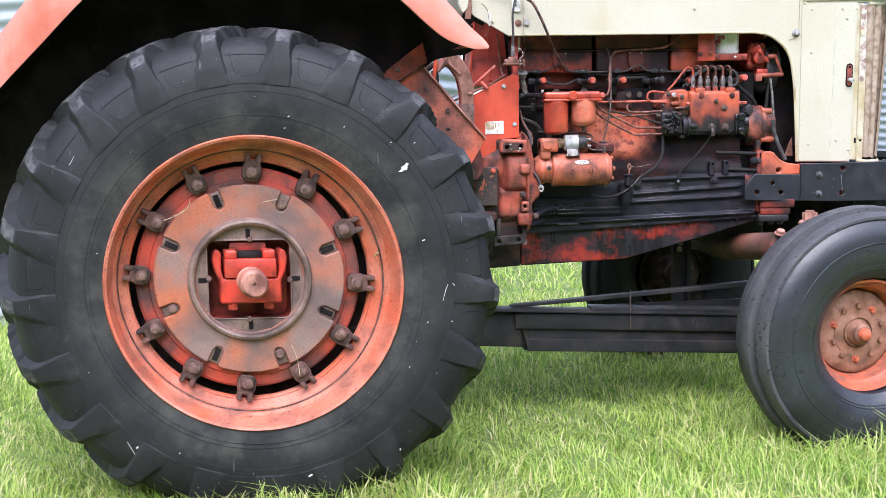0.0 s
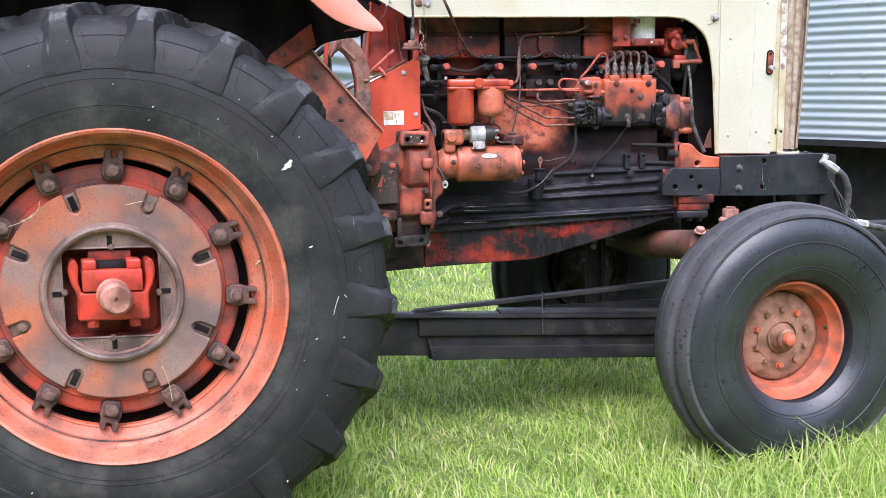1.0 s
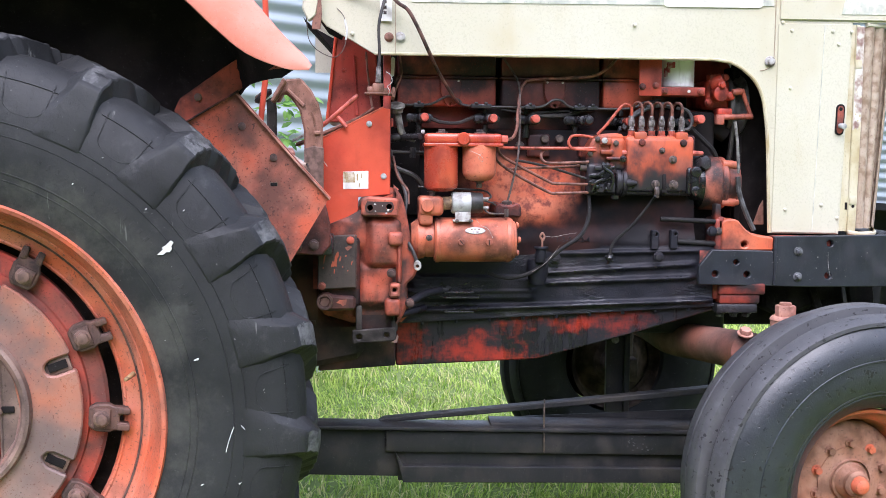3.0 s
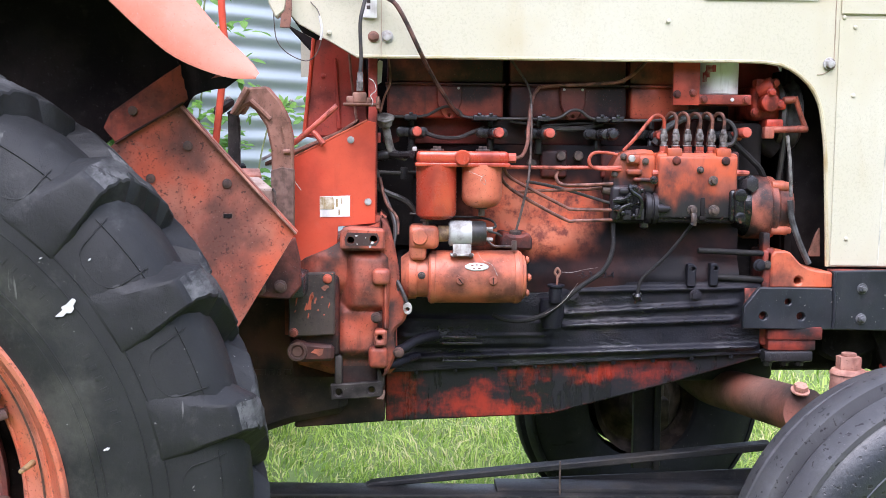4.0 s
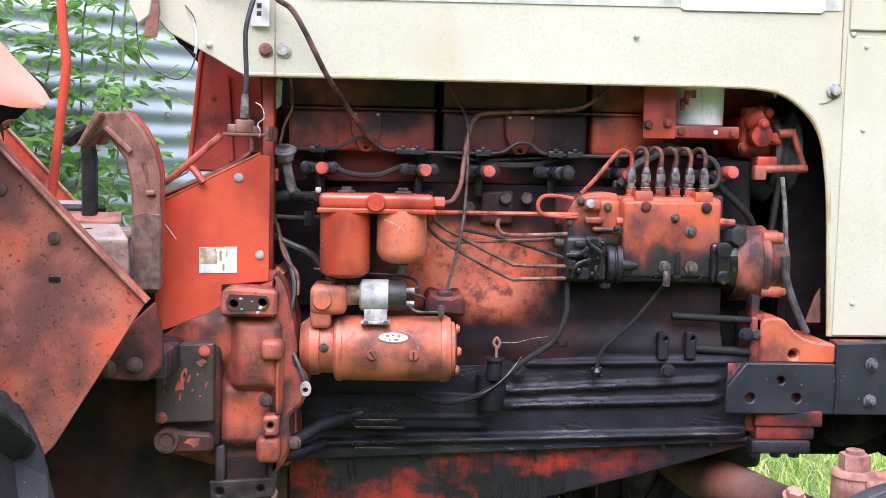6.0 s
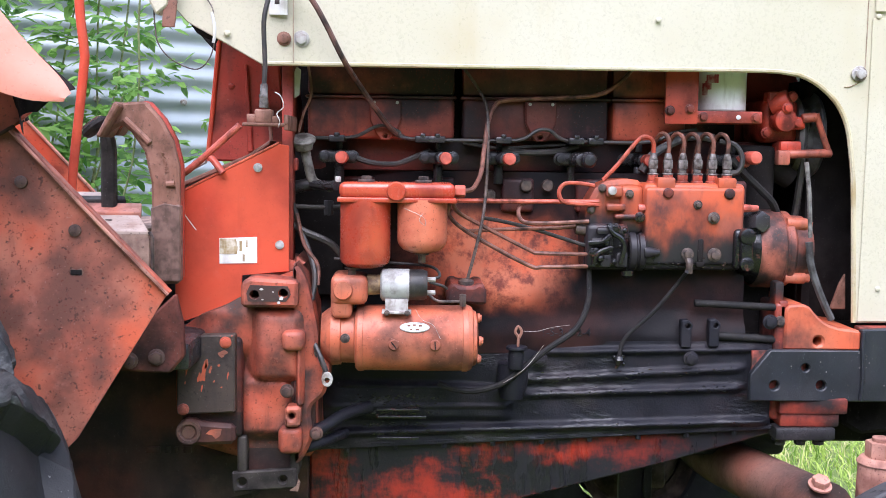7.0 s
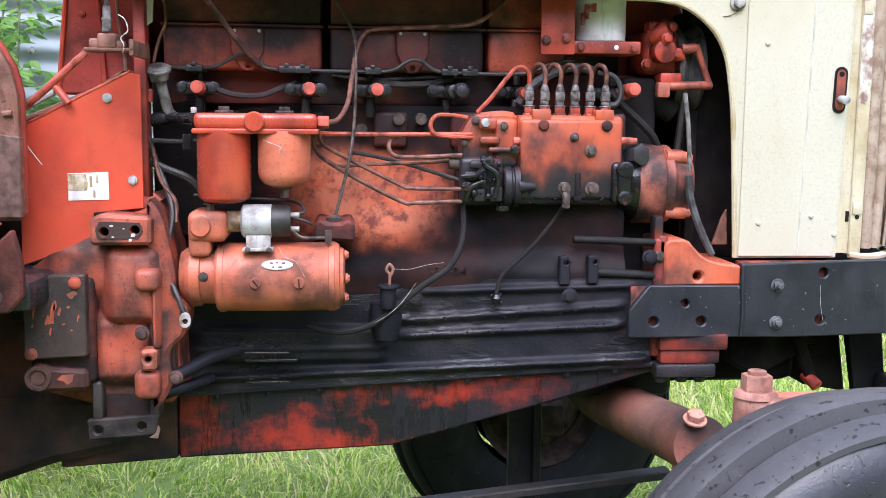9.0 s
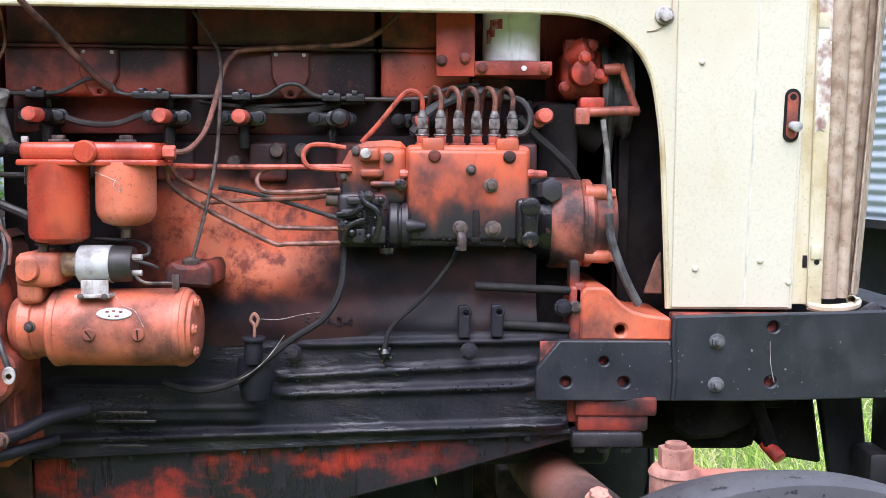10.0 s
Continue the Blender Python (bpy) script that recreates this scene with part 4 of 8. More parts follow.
def front_wheel_parts(at, outer):
    half = [(0.222, -0.04), (0.230, -0.070), (0.252, -0.090), (0.285, -0.104), (0.310, -0.1083), (0.3125, -0.1078), (0.335, -0.1085), (0.362, -0.104), (0.384, -0.094), (0.3945, -0.086), (0.397, -0.091), (0.4045, -0.090), (0.411, -0.082), (0.416, -0.050), (0.413, -0.044), (0.402, -0.039), (0.402, -0.031), (0.426, -0.025), (0.430, -0.018)]
    prof = half + [(r, -y) for r, y in reversed(half)]
    prof = [(0.209 + (r - 0.222) * 1.30, y * 1.26) for r, y in prof]
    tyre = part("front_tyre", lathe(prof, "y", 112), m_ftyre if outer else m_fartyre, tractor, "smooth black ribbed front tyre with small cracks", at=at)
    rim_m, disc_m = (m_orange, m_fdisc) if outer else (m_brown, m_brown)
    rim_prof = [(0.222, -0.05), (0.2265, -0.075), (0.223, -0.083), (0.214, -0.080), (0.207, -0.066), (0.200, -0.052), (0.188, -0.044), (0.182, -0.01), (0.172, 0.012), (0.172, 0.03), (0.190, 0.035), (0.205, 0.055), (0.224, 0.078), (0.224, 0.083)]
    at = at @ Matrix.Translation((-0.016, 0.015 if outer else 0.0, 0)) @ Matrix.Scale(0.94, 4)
    rim = part("front_rim", lathe([(r, y * 1.15) for r, y in rim_prof], "y", 96), rim_m, tractor, "bright orange front rim with dusty flange" if outer else "dark brown far rim", at=at)
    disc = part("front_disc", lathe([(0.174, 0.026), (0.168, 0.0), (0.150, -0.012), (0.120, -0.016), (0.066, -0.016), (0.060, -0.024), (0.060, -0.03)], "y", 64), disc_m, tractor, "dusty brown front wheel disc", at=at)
    if outer:
        part("hub_flange", lathe([(0.098, -0.010), (0.098, -0.019), (0.062, -0.020), (0.050, -0.026), (0.044, -0.044), (0.036, -0.054), (0.030, -0.056)], "y", 48), m_fdisc, disc, local=True)
        part("hub_neck", lathe([(0.040, -0.045), (0.038, -0.062), (0.030, -0.068), (0.020, -0.068)], "y", 40), m_fdisc, disc, local=True)
        part("hub_cap", lathe([(0.026, -0.062), (0.025, -0.078), (0.020, -0.088), (0.008, -0.093), (0.0005, -0.094)], "y", 32), m_orange, disc, "orange domed hub cap", local=True)
        for k in range(10):
            a = 2 * math.pi * k / 10 + 0.30
            part("wheel_nut", hexbolt((0.108 * math.cos(a), -0.016, 0.108 * math.sin(a)), r=0.0115, h=0.016), m_orange if k % 3 == 1 else m_fdisc, disc, local=True)
        for r, y in ((0.258, -0.1165), (0.268, -0.1205), (0.352, -0.1366)):
            part("moulded_ring", lathe([(r + 0.0030 * math.cos(q), y + 0.0030 * math.sin(q)) for q in [k * math.pi / 3 for k in range(6)]], "y", 96, True), m_ftyre, tyre, local=True)
        part("front_valve", cyl((0.182, -0.03, 0.03), (0.176, -0.048, 0.028), 0.007, 0.006, 12), m_bolt, rim, local=True)
        # worn crown of the tread and raised size marking
        tyre.data.materials.append(m_ftread)
        for p in tyre.data.polygons:
            if math.hypot(p.center.x, p.center.z) > 0.4335:
                p.material_index = 1
        for ch, deg in (("1", 57), ("0", 50), (".", 45), ("0", 40), ("0", 32)):
            part("raised_mark", letters(ch, 0.040, 0.0022, m_ftyre), m_ftyre, tyre, at=Matrix.Rotation(math.pi / 2 - radians(deg), 4, "Y") @ Matrix.Translation((0, -0.1385, 0.318)), local=True)
    return tyre


steer = radians(8)
front_at = Matrix.Translation((2.222, 0.435, 0.440)) @ Matrix.Rotation(steer, 4, "Z")
front_wheel_parts(front_at, True)
far_at = Matrix.Translation((1.95, 2.17, 0.440)) @ Matrix.Rotation(steer + math.pi, 4, "Z")
front_wheel_parts(far_at, False)


# axle paint darkened for the tube: dust, and shade put into the colour
m_tube = paint("dusty axle tube", (0.36, 0.10, 0.06), (0.26, 0.13, 0.10), (0.045, 0.032, 0.028), 0.64, 2.6, 0.5, (0.10, 0.04, 0.03), 0.3, 5)


def build_axle():
    axle = part("front_axle", tube([(2.03, 0.72, 0.737), (2.021, 0.80, 0.729), (1.997, 1.05, 0.703), (1.972, 1.31, 0.676), (1.96, 1.6, 0.68), (1.95, 1.95, 0.66)], 0.058, 20), m_tube, tractor, "dusty orange and brown tubular front axle")
    part("axle_end", merge(box(1.99, 2.13, 0.685, 0.79, 0.60, 0.725, 0.02, 3)), m_axle, axle)
    part("kingpin_boss", merge(cyl((2.14, 0.75, 0.50), (2.146, 0.75, 0.828), 0.042, seg=32, b=0.006), cyl((2.146, 0.75, 0.826), (2.146, 0.75, 0.838), 0.046, 0.038, 32)), m_axle, axle)
    part("kingpin_nut", merge(cyl((2.146, 0.75, 0.836), (2.146, 0.75, 0.870), 0.030, seg=6, b=0.003), cyl((2.146, 0.75, 0.868), (2.146, 0.75, 0.878), 0.018, seg=20)), m_axle, axle, "pale pink hex nut on the kingpin")
    part("steering_arm", box(2.15, 2.31, 0.695, 0.775, 0.804, 0.830, 0.012, 3), m_axle, axle)
    part("knuckle", merge(cyl((2.14, 0.75, 0.46), (2.20, 0.52, 0.434), 0.045, seg=24, b=0.004), box(2.10, 2.19, 0.70, 0.80, 0.40, 0.52, 0.012, 3)), m_brown, axle)
    bolts(axle, "axle_bolt", [(2.075, 0.72, 0.722), (2.015, 0.72, 0.790)], m_axle, (0, -0.4, 1), 0.017, 0.016)
    part("tie_rod", tube([(2.10, 1.02, 0.86), (2.04, 1.2, 0.86), (1.95, 1.9, 0.86)], 0.013), m_red, axle)
    drum = part("far_hub", lathe([(0.001, 0.14), (0.07, 0.14), (0.075, 0.10), (0.10, 0.09), (0.12, 0.06), (0.17, 0.03)], "y", 48), m_brown, tractor, "dark brown inner hub of the far wheel", at=far_at)
    part("far_knuckle", merge(cyl((1.97, 2.02, 0.40), (1.98, 2.0, 0.80), 0.045, seg=20), box(1.93, 2.02, 1.93, 2.1, 0.38, 0.48, 0.01)), m_brown, axle)
    part("hanger", merge(box(1.755, 1.83, 1.36, 1.385, 0.40, 0.73, 0.004), box(1.815, 1.835, 1.34, 1.385, 0.40, 0.72, 0.003)), m_low, tractor, "dark hanging bracket under the engine")
    bolts(axle, "hanger_bolt", [(1.785, 1.36, 0.66), (1.79, 1.36, 0.69)], m_steel, r=0.010)


build_axle()


m_stay = paint("dark patchy red stay", (0.50, 0.070, 0.030), (0.26, 0.05, 0.032), (0.035, 0.024, 0.021), 0.46, 7, 0.5, (0.05, 0.025, 0.02), 0.35)
m_gusset = paint("dark red gusset", (0.20, 0.04, 0.026), (0.14, 0.035, 0.025), (0.03, 0.018, 0.016), 0.5, 8, 0.6, (0.05, 0.025, 0.02), 0.3)


def build_fender():
    """Crowned fender over the rear wheel: a rolled outer skin, a roof sheet and an inner plate."""
    low = [(0.784, 1.4825), (0.732, 1.4860), (0.650, 1.517), (0.582, 1.571), (0.510, 1.638), (0.40, 1.722), (0.24, 1.79), (0.0, 1.815), (-0.24, 1.79), (-0.40, 1.73), (-0.506, 1.653), (-0.65, 1.51), (-0.785, 1.375), (-0.90, 1.245), (-1.02, 1.06)]
    top = [(0.7895, 1.4935), (0.774, 1.515), (0.725, 1.563), (0.663, 1.634), (0.585, 1.715), (0.475, 1.81), (0.28, 1.90), (0.0, 1.935), (-0.28, 1.91), (-0.48, 1.845), (-0.62, 1.745), (-0.74, 1.615), (-0.87, 1.455), (-0.985, 1.31), (-1.09, 1.10)]
    back = [(0.772, 0.10, 1.489), (0.70, 0.20, 1.495), (0.625, 0.36, 1.490), (0.572, 0.52, 1.472), (0.55, 0.53, 1.60), (0.45, 0.53, 1.75), (0.27, 0.53, 1.87), (0.0, 0.53, 1.915), (-0.28, 0.53, 1.89), (-0.48, 0.53, 1.82), (-0.62, 0.53, 1.72), (-0.74, 0.53, 1.59), (-0.87, 0.53, 1.43), (-0.985, 0.53, 1.29), (-1.09, 0.53, 1.08)]
    low = [(p.x, p.z) for p in curve_points([(x, 0, z) for x, z in low], 4)]
    top = [(p.x, p.z) for p in curve_points([(x, 0, z) for x, z in top], 4)]
    back = [tuple(p) for p in curve_points(back, 4)]
    bm, rings = bmesh.new(), []
    for (lx, lz), (tx, tz), b in zip(low, top, back):
        crown = min(1.0, max(0.0, (0.785 - tx) / 0.16))
        l, t, b = Vector((lx, 0.070, lz)), Vector((tx, 0.082 + 0.043 * crown, tz)), Vector(b)
        row = [l + Vector((-0.004, 0.014, 0.001)), l, l.lerp(t, 0.35) + Vector((0, -0.006 - 0.016 * crown, 0)), l.lerp(t, 0.75) + Vector((0, -0.006 - 0.012 * crown, 0)), t, t.lerp(b, 0.25) + Vector((0, 0, 0.012 * crown)), b]
        rings.append([bm.verts.new(p) for p in row])
    for a, b in zip(rings, rings[1:]):
        for k in range(6):
            bm.faces.new((a[k], b[k], b[k + 1], a[k + 1]))
    skin = part("fender", bm, m_fender, tractor, "pinkish sun-faded rear fender with a rolled edge", angle=50)
    # underside liner, an added sheet with the shade in its colour
    bm, rings = bmesh.new(), []
    for (lx, lz), (tx, tz), b in list(zip(low, top, back))[3:]:
        crown = min(1.0, max(0.0, (0.785 - tx) / 0.16))
        drop = Vector((0, 0, -0.006 - 0.020 * crown))
        l, t, b = Vector((lx - 0.004, 0.093, lz + 0.006)), Vector((tx, 0.10 + 0.04 * crown, tz)), Vector(b)
        row = [l, l.lerp(t, 0.5) + drop * 0.6 + Vector((0, 0.02, 0)), t + drop + Vector((0, 0.03, 0)), t.lerp(b, 0.3) + drop, b + Vector((0, -0.006, -0.022))]
        rings.append([bm.verts.new(p) for p in row])
    for a, b in zip(rings, rings[1:]):
        for k in range(4):
            bm.faces.new((a[k], b[k], b[k + 1], a[k + 1]))
    part("fender_liner", bm, m_under, skin, "dark liner sheet below the fender", angle=60)
    # inner wall of the wheel arch, dark to carry the shade there
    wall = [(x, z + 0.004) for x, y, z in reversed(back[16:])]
    part("arch_wall", plate(wall + [(0.572, 1.47), (0.475, 1.43), (0.30, 1.3), (0.0, 0.62), (-0.95, 0.60), (-1.09, 0.80)], 0.531, 0.541, b=0.0), m_under, skin, "near-black inner wall of the arch")
    inner = part("fender_plate", plate([(0.30, 1.29), (0.463, 1.396), (0.565, 1.456), (0.812, 1.186), (0.665, 0.947), (0.52, 0.80), (0.30, 0.95)], 0.470, 0.475, [(0.663, 1.2235, 0.006), (0.674, 1.2235, 0.006)], 0.0), m_bracket, tractor, "rust-speckled faded red inner fender plate")
    part("slot", box(0.6595, 0.6775, 0.4680, 0.4695, 1.2190, 1.2275, 0.0006), m_hole, inner)
    part("plate_flange", merge(plate([(0.565, 1.452), (0.572, 1.458), (0.820, 1.192), (0.812, 1.186)], 0.464, 0.482, b=0.001)), m_bracket, inner)
    part("edge_bead", tube([(0.567, 0.462, 1.456), (0.70, 0.462, 1.312), (0.817, 0.462, 1.188)], 0.0032), m_axle, inner, "bare worn edge")
    part("stay_strip", plate([(0.405, 1.405), (0.42, 1.436), (0.535, 1.515), (0.60, 1.556), (0.655, 1.522), (0.578, 1.459), (0.463, 1.392), (0.43, 1.375)], 0.461, 0.4695, b=0.002), m_stay, inner, "dark red stay strip under the fender")
    part("stay_edge", tube([(0.43, 0.461, 1.373), (0.463, 0.460, 1.392), (0.578, 0.460, 1.459)], 0.003), m_gusset, inner)
    bolts(inner, "plate_bolt", [(0.668, 0.468, 1.292), (0.585, 0.466, 1.37), (0.504, 0.466, 1.30), (0.470, 0.457, 1.441)], m_clamp, r=0.0075, h=0.003)
    sup = part("fender_support", plate([(0.700, 1.035), (0.79, 1.030), (0.815, 1.06), (0.812, 1.12), (0.800, 1.172), (0.735, 1.11), (0.705, 1.07)], 0.585, 0.61, b=0.004), m_gusset, inner, "grimy support bracket")
    bolts(sup, "support_bolt", [(0.721, 0.585, 1.054), (0.768, 0.585, 1.060)], m_clamp, r=0.011, h=0.012)
    part("support_beam", box(0.70, 0.82, 0.61, 1.0, 1.03, 1.08, 0.008), m_black, inner)
    part("grab_rail", tube([(0.616, 0.62, 1.30), (0.617, 0.62, 1.37), (0.640, 0.62, 1.56), (0.641, 0.62, 1.60), (0.634, 0.62, 1.70), (0.63, 0.62, 2.05), (0.62, 0.66, 2.15), (0.5, 0.70, 2.2)], 0.0082, 12), m_panel, inner, "bright red bent tube grab rail")


build_fender()


# ---- hood, cowl and grille ----
m_creamlow = paint("yellowed cream edge", (0.50, 0.45, 0.29), (0.53, 0.49, 0.36), (0.36, 0.28, 0.14), 0.30, 7, 0.4, (0.25, 0.18, 0.09), 0.1)


def slide_on_sight(p, depth):
    """A point moved deeper by depth along its sight line from a fixed viewpoint."""
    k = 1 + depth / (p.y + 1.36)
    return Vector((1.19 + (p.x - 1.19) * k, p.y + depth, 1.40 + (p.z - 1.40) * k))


def taper_on_sight(p):
    """Gives the hood sides a slanting depth while they look the same from that viewpoint."""
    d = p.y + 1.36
    return slide_on_sight(p, 0.185 * (p.x - 2.2) / (1 - 0.185 * (p.x - 1.19) / d))


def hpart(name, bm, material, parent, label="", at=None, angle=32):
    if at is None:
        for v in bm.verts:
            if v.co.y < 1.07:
                v.co = taper_on_sight(v.co)
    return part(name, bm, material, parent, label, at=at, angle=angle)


def build_hood():
    arc = [(2.000, 1.607), (2.050, 1.596), (2.090, 1.573), (2.125, 1.538), (2.148, 1.492), (2.160, 1.43), (2.168, 1.36), (2.176, 1.22), (2.184, 1.066)]
    arc = [(p.x, p.z) for p in curve_points([(x, 0, z) for x, z in arc], 4)]
    side = [(0.700, 1.742), (0.747, 1.690), (0.83, 1.645), (0.897, 1.607)] + arc + [(2.407, 1.066), (2.426, 1.728), (2.598, 1.728), (2.634, 1.862), (2.62, 1.872), (0.74, 1.872), (0.70, 1.85)]
    hood = hpart("hood_side", plate(side, 0.990, 0.998, b=0.002), m_cream, tractor, "weathered cream sheet-metal hood side")
    # rolled lower edge
    lip = [(0.90, 0.994, 1.609), (1.3, 0.994, 1.609), (1.7, 0.994, 1.609), (1.96, 0.994, 1.609)] + [(x, 0.994, z + 0.001) for x, z in arc[2:]]
    hpart("hood_lip", tube(lip, 0.006, 8, 4), m_creamlow, hood, "yellowed rolled edge round the opening")
    # top, rounded over the shoulder
    bm, rings = bmesh.new(), []
    for y, z in [(0.990, 1.870), (0.994, 1.905), (1.012, 1.938), (1.05, 1.958), (1.31, 1.975), (1.57, 1.958), (1.61, 1.935), (1.63, 1.87), (1.63, 1.60)]:
        rings.append([bm.verts.new((x, y, z)) for x in (0.72, 1.3, 2.0, 2.63)])
    for a, b in zip(rings, rings[1:]):
        for k in range(3):
            bm.faces.new((a[k], a[k + 1], b[k + 1], b[k]))
    top = hpart("hood_top", bm, m_cream, hood)
    mod = top.modifiers.new("thick", "SOLIDIFY")
    mod.thickness = 0.004
    # seams as thin proud lips and set-back strips
    front = hpart("front_panel", merge(plate([(2.1885, 1.070), (2.400, 1.070), (2.419, 1.722), (2.1885, 1.722)] , 0.986, 0.9895, b=0.001)), m_cream, hood, "cream front side panel")
    hpart("panel_seam", plate([(2.317, 1.072), (2.320, 1.072), (2.337, 1.720), (2.334, 1.720)], 0.985, 0.987, b=0), m_decal, front)
    hpart("corner_seam", tube([(2.178, 0.9888, 1.868), (2.178, 0.9888, 1.62), (2.172, 0.9888, 1.592), (2.150, 0.9888, 1.578), (2.135, 0.9888, 1.576)], 0.0012, 5), m_grille, hood)
    hpart("nose_cap", plate([(2.192, 1.734), (2.596, 1.734), (2.628, 1.858), (2.192, 1.866)], 0.983, 0.9895, b=0.002), m_cream, hood, "cream nose panel")
    # side stripe and badge, worn
    hpart("side_stripe", plate([(1.02, 1.768), (2.172, 1.774), (2.172, 1.850), (1.02, 1.842)], 0.9875, 0.9892, b=0.0003), m_decal, hood, "weathered grey stripe decal")
    hpart("badge", merge(plate([(1.822, 1.772), (1.830, 1.766), (2.128, 1.768), (2.136, 1.776), (2.136, 1.828), (2.128, 1.836), (1.830, 1.834), (1.822, 1.828)], 0.9855, 0.9873, b=0.0005)), m_badge, hood, "pale worn rounded badge")
    rr = random.Random(3)
    for k in range(11):
        x, z = 1.05 + 0.028 * k + rr.uniform(-0.01, 0.01), 1.800 + rr.uniform(-0.015, 0.012)
        s = rr.uniform(0.006, 0.016)
        hpart("decal_flake", plate([(x + s * (0.6 + 0.6 * rr.random()) * math.cos(q), z + s * (0.6 + 0.6 * rr.random()) * math.sin(q)) for q in [j * math.pi / 4 for j in range(8)]], 0.9862, 0.9874, b=0), m_rustband, hood)
    for k in range(7):
        hpart("badge_mark", box(1.85 + 0.036 * k, 1.873 + 0.036 * k, 0.9848, 0.9856, 1.785, 1.818, 0.0003), m_white, hood)
    hpart("nose_decal", plate([(2.385, 1.752), (2.572, 1.752), (2.585, 1.838), (2.405, 1.838)], 0.9808, 0.983, b=0.0003), m_decal, hood, "faded grey nose decal")
    for x, z in ((2.255, 1.83), (2.275, 1.80), (2.31, 1.812), (2.29, 1.84)):
        hpart("nose_flake", plate([(x + 0.012 * math.cos(q) * (1 + 0.4 * math.sin(3 * q)), z + 0.009 * math.sin(q)) for q in [j * math.pi / 4 for j in range(8)]], 0.9815, 0.983, b=0), m_rustband, hood)
    # fixings
    hpart("hood_bolt", merge(hexbolt((2.165, 0.988, 1.604), r=0.012, h=0.012), cyl((2.165, 0.989, 1.604), (2.165, 0.984, 1.604), 0.017, seg=20)), m_steel, hood)
    part("hood_bolt", hexbolt((0.970, 0.762, 1.634), r=0.010, h=0.007), m_rust, hood)
    part("hood_bolt", hexbolt((1.002, 0.768, 1.635), r=0.0115, h=0.009), m_steel, hood)
    for x, z in ((2.232, 1.522), (2.229, 1.142), (2.345, 1.158), (2.398, 1.118), (2.38, 1.66), (2.23, 1.70), (2.42, 1.70), (1.73, 1.71), (2.36, 1.70), (0.83, 1.668), (2.20, 1.725)):
        hpart("rivet", lathe([(0.0062, 0.0), (0.006, -0.002), (0.004, -0.0042), (0.0005, -0.005)], "y", 12), m_cream, hood, at=Matrix.Translation(taper_on_sight(Vector((x, 0.986, z)))))
    # latch slot with knob
    slot = [(2.395 + 0.014 * math.cos(a), 1.462 + 0.014 * math.sin(a)) for a in [k * math.pi / 8 for k in range(9)]] + [(2.393 + 0.014 * math.cos(a), 1.392 + 0.014 * math.sin(a)) for a in [math.pi + k * math.pi / 8 for k in range(9)]]
    hpart("latch_rim", plate(slot, 0.983, 0.9862, b=0.0005), m_hole, hood)
    hpart("latch_plate", plate([(2.394 + (x - 2.394) * 0.7, 1.427 + (z - 1.427) * 0.88) for x, z in slot], 0.9815, 0.9832, [(2.395, 1.460, 0.006)], 0.0003), m_castlow, hood, "rusty red latch plate")
    hpart("latch_knob", cyl((2.394, 0.982, 1.408), (2.396, 0.955, 1.405), 0.008, 0.0095, 14), m_silver, hood)
    # cream strip and bracket at the cowl
    part("strap_seam", box(0.9875, 0.9895, 0.750, 0.757, 1.588, 1.742, 0.0003), m_grille, hood)
    tag = part("tag", box(0.944, 0.978, 0.750, 0.753, 1.677, 1.757, 0.0008), m_white, hood, "white tag with worn marks")
    for z in (1.688, 1.703, 1.718):
        part("tag_mark", box(0.954, 0.963, 0.7492, 0.7502, z + 0.008, z + 0.017, 0.0002), m_bolt, tag)
    part("cowl_roll", tube([(0.812, 0.742, 1.741), (0.85, 0.735, 1.744), (0.90, 0.730, 1.744), (0.95, 0.725, 1.741)], 0.005), m_wire, hood)
    hpart("cowl_end", merge(plate([(0.690, 1.700), (0.715, 1.72), (0.735, 1.84), (0.70, 1.86), (0.675, 1.80), (0.67, 1.74)], 0.96, 1.0, b=0.004)), m_cream, hood, "torn cream end of the cowl")
    part("torn_flap", plate([(0.757, 1.645), (0.780, 1.645), (0.785, 1.69), (0.782, 1.735), (0.764, 1.735), (0.760, 1.69)], 0.698, 0.703, b=0.001), m_rust, hood)
    part("cowl_shade", plate([(0.735, 1.735), (0.768, 1.700), (0.850, 1.657), (0.836, 1.628), (0.80, 1.645)], 0.80, 0.806, b=0.001), m_hole, hood, "dark torn sheet under the cowl")
    part("cowl_under", plate([(0.712, 1.720), (0.745, 1.688), (0.83, 1.643), (0.815, 1.615), (0.80, 1.625)], 1.01, 1.30, b=0.002), m_hole, hood)
    # grille: fluted mesh wrapping the nose, its frame and hinge strip
    bm, rings = bmesh.new(), []
    for i in range(97):
        u = i / 96
        row = []
        for z in (1.086, 1.3, 1.5, 1.716):
            x = 2.462 + (0.115 + 0.045 * (z - 1.086) / 0.63) * math.sin(u * 1.35) / math.sin(1.35)
            y = 1.012 + 0.149 * (1 - math.cos(u * 1.35)) / (1 - math.cos(1.35)) - 0.020 * abs(math.sin(math.pi * u * 5.0)) ** 0.6
            row.append(bm.verts.new((x, y, z)))
        rings.append(row)
    for a, b in zip(rings, rings[1:]):
        for k in range(3):
            bm.faces.new((a[k], a[k + 1], b[k + 1], b[k]))
    grille = hpart("grille", bm, m_grille, tractor, "brown dusty fluted metal grille", angle=70)
    mod = grille.modifiers.new("thick", "SOLIDIFY")
    mod.thickness = 0.003
